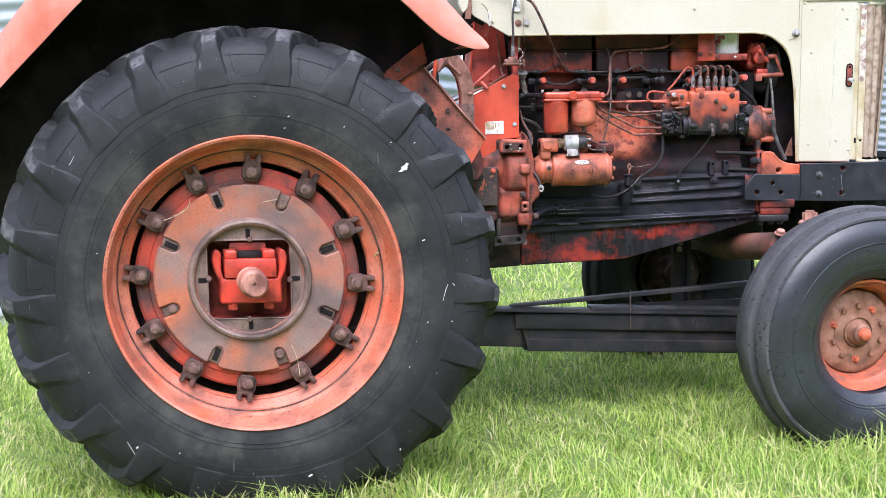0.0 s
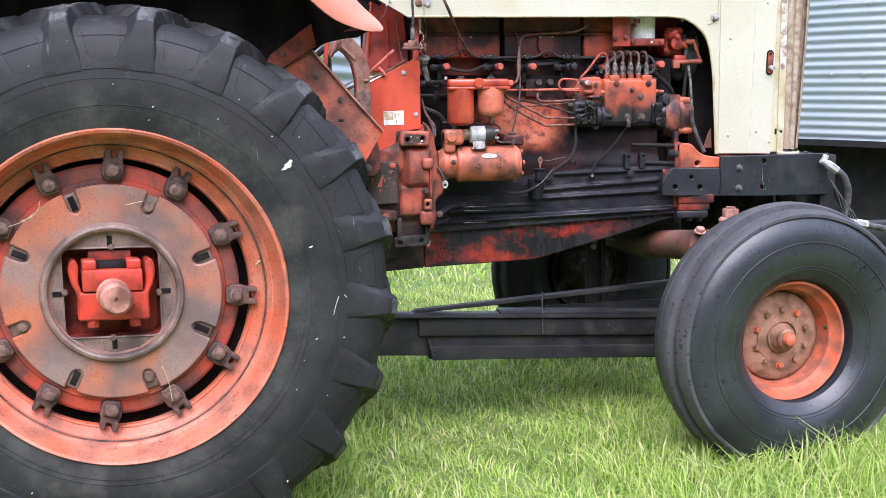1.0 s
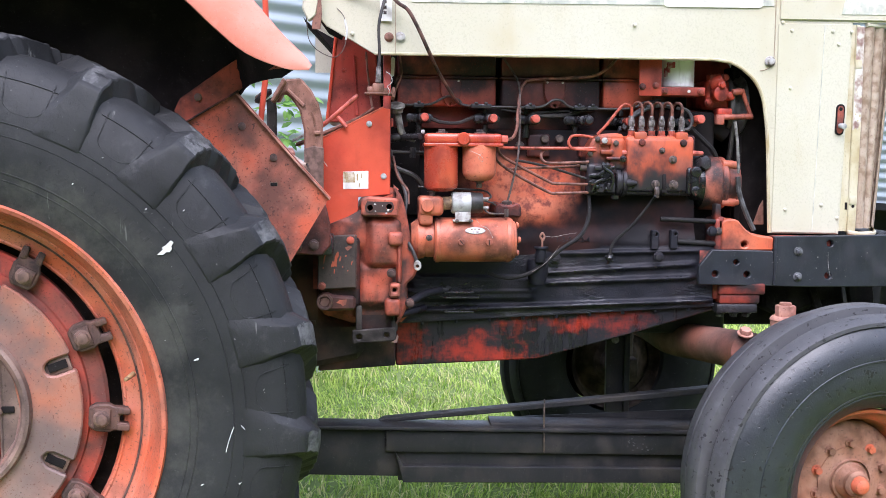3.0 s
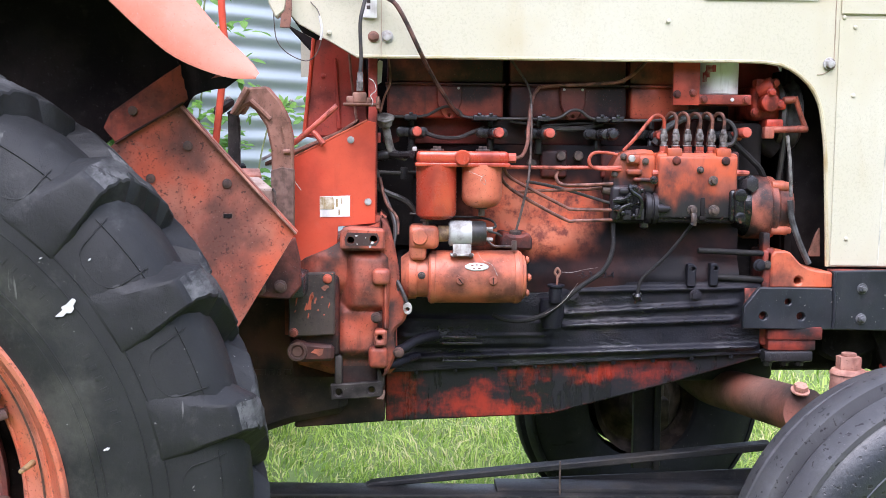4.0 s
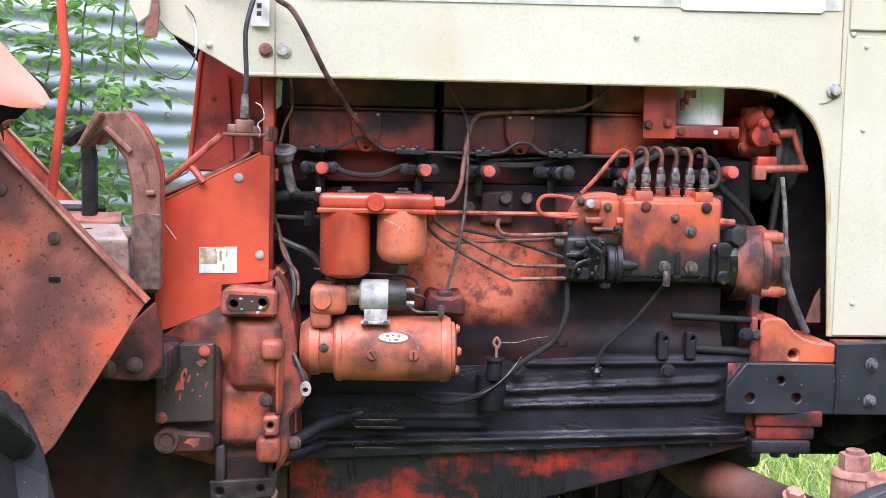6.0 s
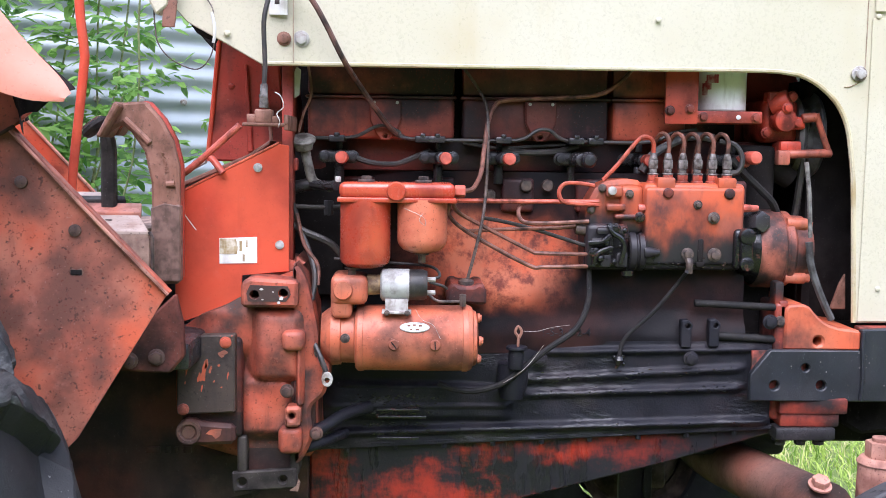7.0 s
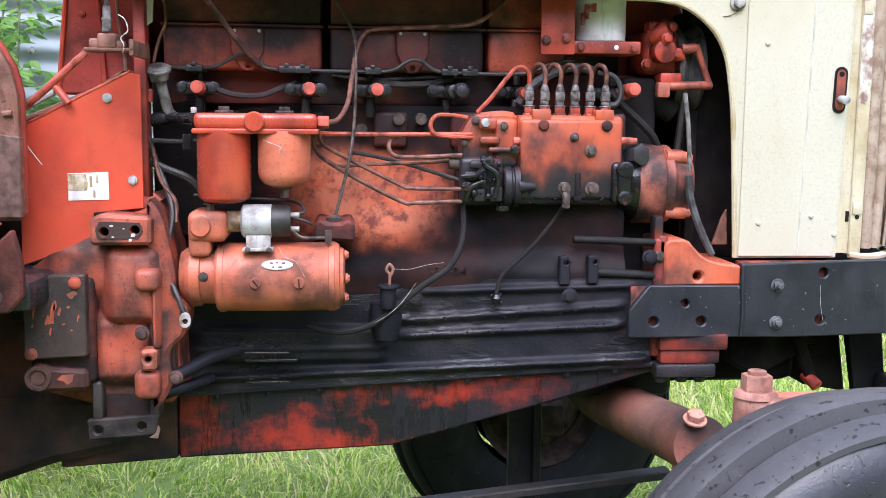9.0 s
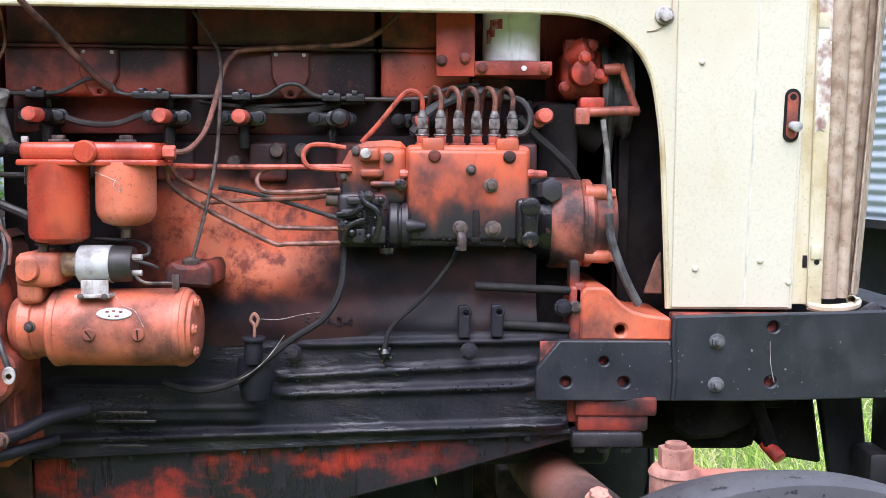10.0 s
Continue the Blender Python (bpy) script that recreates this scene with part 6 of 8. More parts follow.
    for x in (1.182, 1.262):
        part("pole_screw", lathe([(0.011, 0.006), (0.011, -0.001), (0.009, -0.003), (0.001, -0.003)], "y", 18), m_starter, st, at=Matrix.Translation((x, 0.756, 1.053)))
        part("screw_slot", box(-0.008, 0.008, -0.0036, 0.0, -0.0012, 0.0012, 0), m_hole, st, at=Matrix.Translation((x, 0.756, 1.053)) @ Matrix.Rotation(0.9 if x < 1.2 else 1.5, 4, "Y"))
    bolts(st, "through_bolt", [(1.348, 0.80, 1.10), (1.348, 0.79, 1.02), (1.350, 0.77, 1.06)], m_starter, (1, 0, 0), 0.007, 0.006)
    bolts(st, "mount_bolt", [(1.088, 0.752, 1.066)], m_bolt, r=0.007, h=0.010)
    # dipstick base boss by the solenoid
    cup = part("tube_boss", plate([(1.285, 1.125), (1.366, 1.120), (1.366, 1.156), (1.352, 1.166), (1.34, 1.158), (1.312, 1.158), (1.30, 1.166), (1.287, 1.156)], 0.835, 0.99, b=0.006), m_grimy, tractor, "red flanged boss for a thin pipe")
    part("boss_socket", lathe([(0.016, 0.0), (0.016, 0.012), (0.010, 0.016)], "z", 20), m_bolt, cup, at=Matrix.Translation((1.326, 0.865, 1.154)))


build_starter()


def build_pump():
    pump = part("injection_pump", merge(box(1.688, 1.902, 0.892, 1.0, 1.188, 1.368, 0.012, 3), box(1.692, 1.898, 0.884, 0.90, 1.20, 1.36, 0.008, 3)), m_pumpred, tractor, "oil-streaked red six-plunger injection pump")
    gov = part("governor", merge(plate([(1.572, 1.186), (1.572, 1.300), (1.578, 1.330), (1.592, 1.356), (1.612, 1.372), (1.660, 1.376), (1.690, 1.372), (1.690, 1.186)], 0.900, 1.0, b=0.010), box(1.640, 1.690, 0.892, 0.95, 1.262, 1.362, 0.012, 3)), m_pumpred, pump, "greasy round-topped governor housing")
    for x0, x1, z0, z1 in ((1.612, 1.652, 1.310, 1.325), (1.611, 1.645, 1.338, 1.361), (1.629, 1.681, 1.293, 1.304)):
        part("governor_pad", box(x0, x1, 0.882, 0.90, z0, z1, 0.005, 3), m_pumpred, gov)
    part("governor_face", merge(box(1.573, 1.662, 0.886, 0.91, 1.190, 1.284, 0.012, 3), box(1.580, 1.625, 0.868, 0.88, 1.238, 1.256, 0.005), box(1.590, 1.650, 0.866, 0.88, 1.262, 1.278, 0.006), box(1.600, 1.622, 0.868, 0.88, 1.196, 1.222, 0.004), box(1.632, 1.656, 0.868, 0.88, 1.196, 1.226, 0.004)), m_pumpred, gov)
    for line in ([(1.585, 0.872, 1.20), (1.592, 0.864, 1.222), (1.606, 0.862, 1.232), (1.622, 0.862, 1.236)], [(1.615, 0.866, 1.285), (1.622, 0.860, 1.268), (1.640, 0.860, 1.255), (1.646, 0.862, 1.236), (1.640, 0.866, 1.205)], [(1.575, 0.870, 1.245), (1.600, 0.862, 1.248), (1.618, 0.862, 1.262)]):
        part("grease_lever", tube(line, 0.0055, 8), m_wetblack, gov)
    part("governor_drum", moved(lathe([(0.001, 0.0), (0.040, 0.0), (0.043, 0.003), (0.043, 0.014), (0.040, 0.017), (0.038, 0.017), (0.038, 0.020), (0.042, 0.022), (0.042, 0.032), (0.036, 0.036), (0.001, 0.036)], "x", 36), Matrix.Translation((1.661, 0.912, 1.226))), m_pumpred, gov, "oily round governor end")
    bolts(gov, "flange_screw", [(1.583, 0.899, 1.312), (1.605, 0.899, 1.356), (1.582, 0.899, 1.262), (1.660, 0.890, 1.345)], m_bolt, r=0.0065, h=0.007)
    for x, z, r in ((1.600, 1.214, 0.009), (1.628, 1.208, 0.007), (1.612, 1.246, 0.008), (1.640, 1.240, 0.006), (1.590, 1.232, 0.006), (1.648, 1.272, 0.007)):
        part("grease_blob", lathe([(0.001, -r * 0.8), (r * 0.6, -r * 0.6), (r, 0.0), (r * 0.9, r)], "y", 14), m_wetblack, gov, at=Matrix.Translation((x, 0.869, z)))
    rr = random.Random(23)
    drops = [(rr.uniform(1.578, 1.662), rr.uniform(0.866, 0.884), rr.uniform(1.190, 1.262)) for k in range(90)] + [(rr.uniform(1.70, 1.90), 0.8835, 1.205 + rr.gauss(0, 0.007)) for k in range(50)]
    tagged(part("oil_splatter", beads(drops, 0.0022, rr), m_bead, gov, "wet drops of oil on the governor"), kind="stuff")
    part("drum_nub", cyl((1.690, 0.880, 1.226), (1.724, 0.880, 1.226), 0.014, 0.006, 16), m_pumpred, gov)
    part("governor_cap", cyl((1.622, 0.884, 1.352), (1.622, 0.874, 1.352), 0.009, seg=18), m_steel, gov)
    part("hanging_grease", lathe([(0.014, 0.0), (0.013, -0.010), (0.006, -0.016), (0.001, -0.017)], "z", 16), m_wetblack, gov, at=Matrix.Translation((1.658, 0.885, 1.188)))
    bolts(gov, "governor_bolt", [(1.628, 0.866, 1.276), (1.586, 0.872, 1.225), (1.681, 0.884, 1.298)], m_wetblack, r=0.008, h=0.010)
    part("side_port", cyl((1.575, 0.91, 1.27), (1.553, 0.91, 1.272), 0.013, seg=12), m_bolt, gov)
    for x in (1.738, 1.865):
        part("clamp_screw", lathe([(0.011, 0.006), (0.011, -0.006), (0.008, -0.009), (0.001, -0.010)], "y", 18), m_grimy, pump, at=Matrix.Translation((x, 0.8865, 1.348)))
        part("clamp_plate", box(x - 0.022, x + 0.016, 0.888, 0.92, 1.356, 1.38, 0.004), m_pumpred, pump)
    for x, z, r in ((1.834, 1.298, 0.0095), (1.782, 1.223, 0.010), (1.838, 1.222, 0.011), (1.80, 1.325, 0.007)):
        part("pump_plug", merge(lathe([(r * 1.3, 0.004), (r * 1.3, -0.003), (r, -0.004)], "y", 18), cyl((0, -0.003, 0), (0, -0.012, 0), r * 0.8, seg=6, b=0.001)), m_bolt, pump, at=Matrix.Translation((x, 0.884, z)))
    part("timing_slot", merge(box(1.803, 1.815, 0.880, 0.888, 1.205, 1.255, 0.004), box(1.800, 1.818, 0.879, 0.888, 1.196, 1.208, 0.004)), m_hole, pump)
    part("lower_nipple", tube([(1.782, 0.885, 1.222), (1.785, 0.875, 1.205), (1.785, 0.878, 1.185)], 0.008, 8), m_bolt, pump)
    for x, z in ((1.90, 1.318), (1.683, 1.316)):
        part("end_stud", cyl((x - 0.004, 0.895, z), (x + 0.03, 0.895, z), 0.009, 0.006, 10), m_redcap, pump)
    # six delivery valves with bent pipes
    for i in range(6):
        x = 1.717 + 0.0312 * i
        dv = part("delivery_valve", merge(cyl((x, 0.935, 1.384), (x, 0.935, 1.388), 0.0118, seg=16), cyl((x, 0.935, 1.388), (x, 0.935, 1.397), 0.0082, seg=12), cyl((x, 0.935, 1.397), (x, 0.935, 1.416), 0.0104, seg=6, b=0.0015), cyl((x, 0.935, 1.416), (x, 0.935, 1.430), 0.0094, 0.0055, 12)), m_valve, pump, "grey delivery valve nut")
        part("valve_collar", merge(cyl((x, 0.935, 1.362), (x, 0.935, 1.372), 0.0128, seg=18, b=0.001), cyl((x, 0.935, 1.372), (x, 0.935, 1.385), 0.0112, seg=6, b=0.001)), m_grimy2, dv)
        if i == 0:
            line = [(x, 0.935, 1.428), (x - 0.002, 0.933, 1.452), (x - 0.016, 0.93, 1.463), (x - 0.035, 0.93, 1.455), (x - 0.075, 0.93, 1.405), (x - 0.105, 0.935, 1.372)]
        else:
            line = [(x, 0.935, 1.428), (x + 0.001, 0.934, 1.450), (x - 0.004, 0.937, 1.466), (x - 0.012, 0.95, 1.470), (x - 0.018, 0.965, 1.460), (x - 0.022, 0.985, 1.43), (x - 0.024, 0.995, 1.38)]
        part("injector_pipe", tube(line, 0.0046, 8, 5), m_redpipe if i == 0 else m_pipe, dv)
    part("return_hose", tube([(1.70, 0.97, 1.39), (1.73, 0.975, 1.43), (1.79, 0.975, 1.462), (1.83, 0.975, 1.466), (1.86, 0.98, 1.46)], 0.0095, 8), m_hosegrey, pump)
    part("return_loop", tube([(1.86, 0.95, 1.455), (1.89, 0.94, 1.448), (1.905, 0.935, 1.42), (1.895, 0.935, 1.392), (1.865, 0.94, 1.392)], 0.006, 8), m_wire, pump)
    # drive end: dark coupling and orange round housing
    part("coupling", moved(lathe([(0.001, 0.0), (0.046, 0.0), (0.060, 0.012), (0.068, 0.034), (0.076, 0.046)], "x", 40), Matrix.Translation((1.893, 0.965, 1.228))), m_wetblack, pump, "greasy drive coupling")
    part("coupling_clamp", merge(box(1.876, 1.908, 0.872, 0.93, 1.192, 1.276, 0.010, 3), cyl((1.900, 0.885, 1.262), (1.900, 0.858, 1.262), 0.017, seg=20, b=0.004), cyl((1.900, 0.885, 1.205), (1.900, 0.858, 1.205), 0.015, seg=20, b=0.004), box(1.886, 1.914, 0.862, 0.89, 1.20, 1.262, 0.010, 3)), m_wetblack, pump)
    part("coupling_nut", merge(cyl((1.922, 0.930, 1.287), (1.940, 0.890, 1.291), 0.024, 0.023, 6, 0.003), cyl((1.916, 0.935, 1.286), (1.924, 0.925, 1.288), 0.029, seg=20)), m_black, pump)
    drive = part("drive_housing", moved(lathe([(0.060, 0.0), (0.080, 0.003), (0.084, 0.010), (0.084, 0.058), (0.080, 0.062), (0.0795, 0.066), (0.081, 0.068), (0.081, 0.078), (0.072, 0.086), (0.071, 0.112), (0.064, 0.122), (0.001, 0.124)], "x", 48), Matrix.Translation((1.936, 0.975, 1.228))), m_drive, pump, "round orange pump drive housing")
    for z in (1.286, 1.172):
        part("drive_ear", merge(cyl((2.000, 0.925, z), (2.044, 0.925, z - 0.002), 0.0125, seg=16), cyl((2.042, 0.925, z - 0.002), (2.054, 0.925, z - 0.002), 0.009, seg=6, b=0.001)), m_starter, drive)


def pump_paint():
    """Injection pump: orange paint above, drowned in black oil round the governor and along the foot."""
    n = Nodes("oil-drowned pump paint")
    x, z = n.axis(0), n.axis(2)
    cloud, fine = n.noise(11, 3, 0.5, shift=8), n.noise(160, 5, 0.7)
    foot = n.math("MULTIPLY", n.math("SUBTRACT", 1.275, z), 7.0)
    side = n.math("MAXIMUM", n.math("MULTIPLY", n.math("SUBTRACT", 1.69, x), 5.0), 0.0)
    left = n.math("MULTIPLY", side, n.ramp(z, 1.315, 1.265))
    oil = n.ramp(n.math("ADD", n.math("ADD", foot, left), n.math("ADD", n.math("MULTIPLY", cloud, 1.6), n.math("MULTIPLY", n.noise(34, 5, 0.6, (1, 1, 0.5), 5), 0.7))), 0.60, 1.45)
    red = n.mix(n.ramp(n.noise(9, 4, 0.55), 0.4, 0.6), (0.45, 0.088, 0.038), (0.32, 0.090, 0.056))
    red = n.mix(n.ramp(n.noise(24, 7, 0.7, (1, 1, 0.6)), 0.50, 0.72), red, (0.13, 0.045, 0.034))
    return n.done(n.mix(oil, red, (0.022, 0.020, 0.023)), n.math("SUBTRACT", n.math("ADD", n.math("MULTIPLY", fine, 0.14), 0.32), n.math("MULTIPLY", oil, 0.05)), 0.0, n.math("ADD", fine, cloud), 0.3, 0.0015, 0.33)


m_pumpred = pump_paint()
m_drive = paint("oily orange drive paint", (0.42, 0.092, 0.05), (0.40, 0.12, 0.08), (0.035, 0.024, 0.023), 0.56, 9, 0.34, DARK, 0.3, 14, 0.05, 0.4)
build_pump()


m_cablebrown = paint("sun-browned cable", (0.085, 0.038, 0.030), (0.14, 0.065, 0.052), (0.03, 0.024, 0.022), 0.4, 30, 0.4)
m_web = paint("dusty cobweb", (0.50, 0.48, 0.45), (0.6, 0.58, 0.54), (0.22, 0.18, 0.16), 0.5, 60, 0.8, gloss=0.1)


def build_pipes():
    def line(name, pts, r, m, label=""):
        part(name, tube(pts, r, 8, 6), m, tractor, label)

    line("fuel_pipe", [(1.315, 0.80, 1.350), (1.335, 0.82, 1.356), (1.352, 0.86, 1.385), (1.360, 0.90, 1.43), (1.370, 0.93, 1.49), (1.384, 0.945, 1.522), (1.41, 0.955, 1.535), (1.53, 0.97, 1.543), (1.61, 0.978, 1.552), (1.66, 0.990, 1.585), (1.69, 1.0, 1.62)], 0.0048, m_pipe, "bent brown fuel pipe from the filter")
    line("thin_pipe", [(1.318, 0.945, 1.60), (1.348, 0.94, 1.558), (1.366, 0.93, 1.518), (1.369, 0.915, 1.45), (1.366, 0.90, 1.36), (1.358, 0.88, 1.29), (1.342, 0.87, 1.22), (1.326, 0.865, 1.16)], 0.0034, m_bolt, "thin dark dipstick pipe")
    line("fuel_pipe", [(1.30, 0.86, 1.328), (1.33, 0.90, 1.327), (1.45, 0.905, 1.327), (1.57, 0.905, 1.328), (1.60, 0.905, 1.328)], 0.0048, m_redpipe, "straight red fuel pipe")
    line("fuel_pipe", [(1.295, 0.85, 1.330), (1.305, 0.87, 1.308), (1.34, 0.89, 1.286), (1.455, 0.90, 1.228), (1.48, 0.90, 1.221), (1.58, 0.905, 1.219)], 0.0044, m_pipe)
    line("fuel_pipe", [(1.288, 0.85, 1.330), (1.292, 0.87, 1.295), (1.338, 0.89, 1.258), (1.455, 0.90, 1.196), (1.49, 0.90, 1.192), (1.58, 0.905, 1.194)], 0.0044, m_pipe)
    line("fuel_pipe", [(1.46, 0.93, 1.326), (1.44, 0.915, 1.318), (1.434, 0.905, 1.30), (1.448, 0.90, 1.284), (1.50, 0.90, 1.283), (1.58, 0.905, 1.287)], 0.0045, m_pipe)
    line("fuel_pipe", [(1.33, 0.93, 1.262), (1.42, 0.925, 1.268), (1.52, 0.92, 1.272), (1.58, 0.915, 1.28)], 0.0042, m_pipe)
    line("fuel_pipe", [(1.36, 0.94, 1.29), (1.40, 0.935, 1.284), (1.47, 0.925, 1.268), (1.58, 0.915, 1.235)], 0.0042, m_wire)
    line("fuel_pipe", [(1.59, 0.905, 1.361), (1.555, 0.90, 1.366), (1.527, 0.90, 1.364), (1.516, 0.90, 1.347), (1.524, 0.90, 1.329), (1.55, 0.90, 1.324), (1.60, 0.905, 1.322)], 0.0045, m_redpipe, "looped red fuel pipe")
    line("oil_hose", [(1.272, 0.87, 0.953), (1.30, 0.868, 0.942), (1.345, 0.865, 0.938), (1.40, 0.868, 0.952), (1.44, 0.868, 0.980), (1.495, 0.87, 1.025), (1.555, 0.885, 1.065), (1.582, 0.90, 1.12), (1.585, 0.92, 1.19)], 0.0062, m_dullwire, "dusty black cable across the crankcase")
    line("cobweb", [(1.44, 0.862, 1.064), (1.475, 0.885, 1.060), (1.51, 0.90, 1.066), (1.545, 0.90, 1.071)], 0.0004, m_web, "dusty cobweb strand")
    line("cobweb", [(0.962, 0.688, 1.531), (0.973, 0.687, 1.523), (0.978, 0.687, 1.504), (0.966, 0.688, 1.492), (0.971, 0.687, 1.479), (0.968, 0.689, 1.466)], 0.0011, m_web, "clotted white cobweb")
    line("cobweb", [(1.223, 0.762, 1.122), (1.236, 0.757, 1.103), (1.258, 0.756, 1.092), (1.272, 0.754, 1.066)], 0.0005, m_web)
    line("cobweb", [(1.405, 0.858, 0.957), (1.43, 0.858, 0.972), (1.455, 0.858, 0.994), (1.475, 0.858, 1.02), (1.486, 0.858, 1.036)], 0.0005, m_web)
    line("cobweb", [(1.20, 0.750, 1.318), (1.235, 0.751, 1.302), (1.24, 0.752, 1.286), (1.228, 0.753, 1.296), (1.236, 0.752, 1.31)], 0.0005, m_web)
    line("thin_wire", [(1.787, 0.90, 1.185), (1.775, 0.93, 1.155), (1.725, 0.935, 1.092), (1.67, 0.935, 1.04), (1.656, 0.93, 1.0)], 0.0044, m_dullwire, "thin black wire under the pump")
    part("grease_lump", merge(lathe([(0.001, 0.012), (0.008, 0.008), (0.012, 0.0), (0.008, -0.010), (0.001, -0.013)], "z", 14), cyl((-0.012, 0.004, 0.006), (0.013, 0.002, -0.012), 0.005, seg=10), cyl((0.010, 0.0, 0.010), (-0.006, 0.002, -0.020), 0.004, seg=10)), m_wetblack, tractor, "lump of wet black grease", at=Matrix.Translation((1.657, 0.934, 0.992)))
    line("hood_cable", [(0.95, 0.725, 1.741), (0.978, 0.722, 1.738), (0.998, 0.724, 1.722), (1.022, 0.728, 1.706), (1.048, 0.735, 1.664), (1.083, 0.755, 1.595), (1.115, 0.825, 1.545), (1.145, 0.865, 1.503), (1.175, 0.90, 1.466), (1.195, 0.925, 1.455)], 0.0056, m_cablebrown, "brown cable hanging from the hood")
    line("meter_cable", [(0.960, 0.715, 1.742), (0.950, 0.705, 1.705), (0.942, 0.70, 1.668), (0.941, 0.70, 1.635), (0.943, 0.70, 1.58), (0.941, 0.70, 1.545)], 0.0046, m_wire, "black meter drive cable")
    part("cable_end", merge(cyl((0.941, 0.70, 1.546), (0.940, 0.70, 1.502), 0.0065, 0.0085, 12), cyl((0.940, 0.70, 1.520), (0.940, 0.70, 1.527), 0.009, seg=6)), m_valve, tractor, "grey threaded cable end")
    gearbox = part("cable_bracket", box(0.902, 0.986, 0.690, 0.745, 1.469, 1.475, 0.002), m_rust, tractor, "small rusty bracket with a gearbox")
    part("gear_case", box(0.924, 0.956, 0.694, 0.73, 1.474, 1.500, 0.004, 3), m_rust, gearbox)
    part("gear_lug", box(0.909, 0.926, 0.698, 0.725, 1.474, 1.491, 0.003), m_rust, gearbox)
    part("gear_lug", box(0.954, 0.968, 0.698, 0.725, 1.474, 1.488, 0.003), m_rust, gearbox)
    part("bracket_tab", box(0.978, 0.986, 0.69, 0.84, 1.462, 1.49, 0.002), m_rust, gearbox)
    line("loose_wire", [(0.742, 0.70, 1.69), (0.744, 0.70, 1.651), (0.75, 0.70, 1.615), (0.774, 0.70, 1.587), (0.815, 0.70, 1.570), (0.839, 0.70, 1.585), (0.851, 0.70, 1.618), (0.849, 0.71, 1.658), (0.843, 0.72, 1.686), (0.82, 0.74, 1.714)], 0.0013, m_bolt, "thin dangling wire")
    line("white_string", [(0.847, 0.698, 1.672), (0.852, 0.695, 1.652), (0.853, 0.695, 1.635), (0.850, 0.697, 1.618)], 0.003, m_splat)
    line("wiring_loom", [(0.975, 0.86, 1.32), (0.99, 0.86, 1.27), (1.012, 0.84, 1.22), (1.024, 0.82, 1.175), (1.018, 0.80, 1.12), (1.020, 0.78, 1.07), (1.040, 0.755, 1.03), (1.052, 0.75, 1.00)], 0.0055, m_wire, "loose black battery cable")
    line("wiring_loom", [(0.968, 0.87, 1.28), (1.0, 0.86, 1.262), (1.05, 0.86, 1.24), (1.075, 0.87, 1.21)], 0.008, m_wire)
    line("wiring_loom", [(0.985, 0.85, 1.30), (1.0, 0.84, 1.24), (1.028, 0.83, 1.20), (1.03, 0.82, 1.16)], 0.004, m_pipe)
    line("wiring_loom", [(1.018, 0.79, 1.14), (1.022, 0.775, 1.08), (1.028, 0.77, 1.04), (1.030, 0.77, 1.02)], 0.005, m_hosegrey)
    eye = plate([(1.0545 + 0.011 * math.cos(q), 0.987 + 0.015 * math.sin(q)) for q in [k * math.pi / 6 for k in range(12)]], 0.744, 0.748, [(1.0545, 0.985, 0.005)], 0.0008)
    part("cable_eye", eye, m_steel, tractor, "bare cable eye hanging loose")
    line("link_rod", [(0.97, 0.88, 1.313), (1.02, 0.88, 1.311), (1.10, 0.90, 1.312)], 0.005, m_wire)
    part("rod_nut", merge(cyl((1.045, 0.885, 1.295), (1.045, 0.885, 1.325), 0.010, seg=10)), m_black, tractor)
    line("solenoid_wire", [(1.245, 0.795, 1.178), (1.27, 0.80, 1.182), (1.25, 0.82, 1.20), (1.15, 0.84, 1.205), (1.06, 0.85, 1.21)], 0.003, m_wire)
    line("solenoid_wire", [(1.25, 0.79, 1.172), (1.275, 0.79, 1.165), (1.285, 0.80, 1.158)], 0.003, m_wire)
    line("radiator_hose", [(1.90, 1.00, 1.42), (1.935, 1.005, 1.385), (1.97, 1.01, 1.355), (2.00, 1.015, 1.325), (2.02, 1.03, 1.29)], 0.0085, m_dullwire, "black rubber radiator hose")
    line("steel_rod", [(2.050, 0.96, 1.415), (2.059, 0.96, 1.349), (2.064, 0.96, 1.282), (2.066, 0.96, 1.255)], 0.0050, m_neck, "slim grey steel rod")
    line("bypass_hose", [(2.064, 0.96, 1.245), (2.069, 0.96, 1.20), (2.084, 0.96, 1.155), (2.103, 0.96, 1.112), (2.122, 0.965, 1.078)], 0.0082, m_hosegrey, "grey bypass hose")


build_pipes()


m_support = paint("orange support paint", (0.56, 0.092, 0.034), (0.54, 0.13, 0.06), (0.10, 0.04, 0.03), 0.36, 7, 0.36, DARK, 0.08, 8, relief=0.12)
m_block2 = paint("oil-black red block", (0.30, 0.040, 0.022), (0.16, 0.030, 0.02), (0.02, 0.016, 0.016), 0.56, 8, 0.36, DARK, 0.2, 6)
m_pumpdeep = paint("deep red pump paint", (0.50, 0.045, 0.020), (0.40, 0.04, 0.02), (0.10, 0.018, 0.012), 0.40, 16, 0.4, DARK, 0.2)
m_ped = paint("dull red pedestal", (0.38, 0.034, 0.020), (0.42, 0.058, 0.032), (0.14, 0.028, 0.02), 0.35, 8, 0.40, DARK, 0.15)


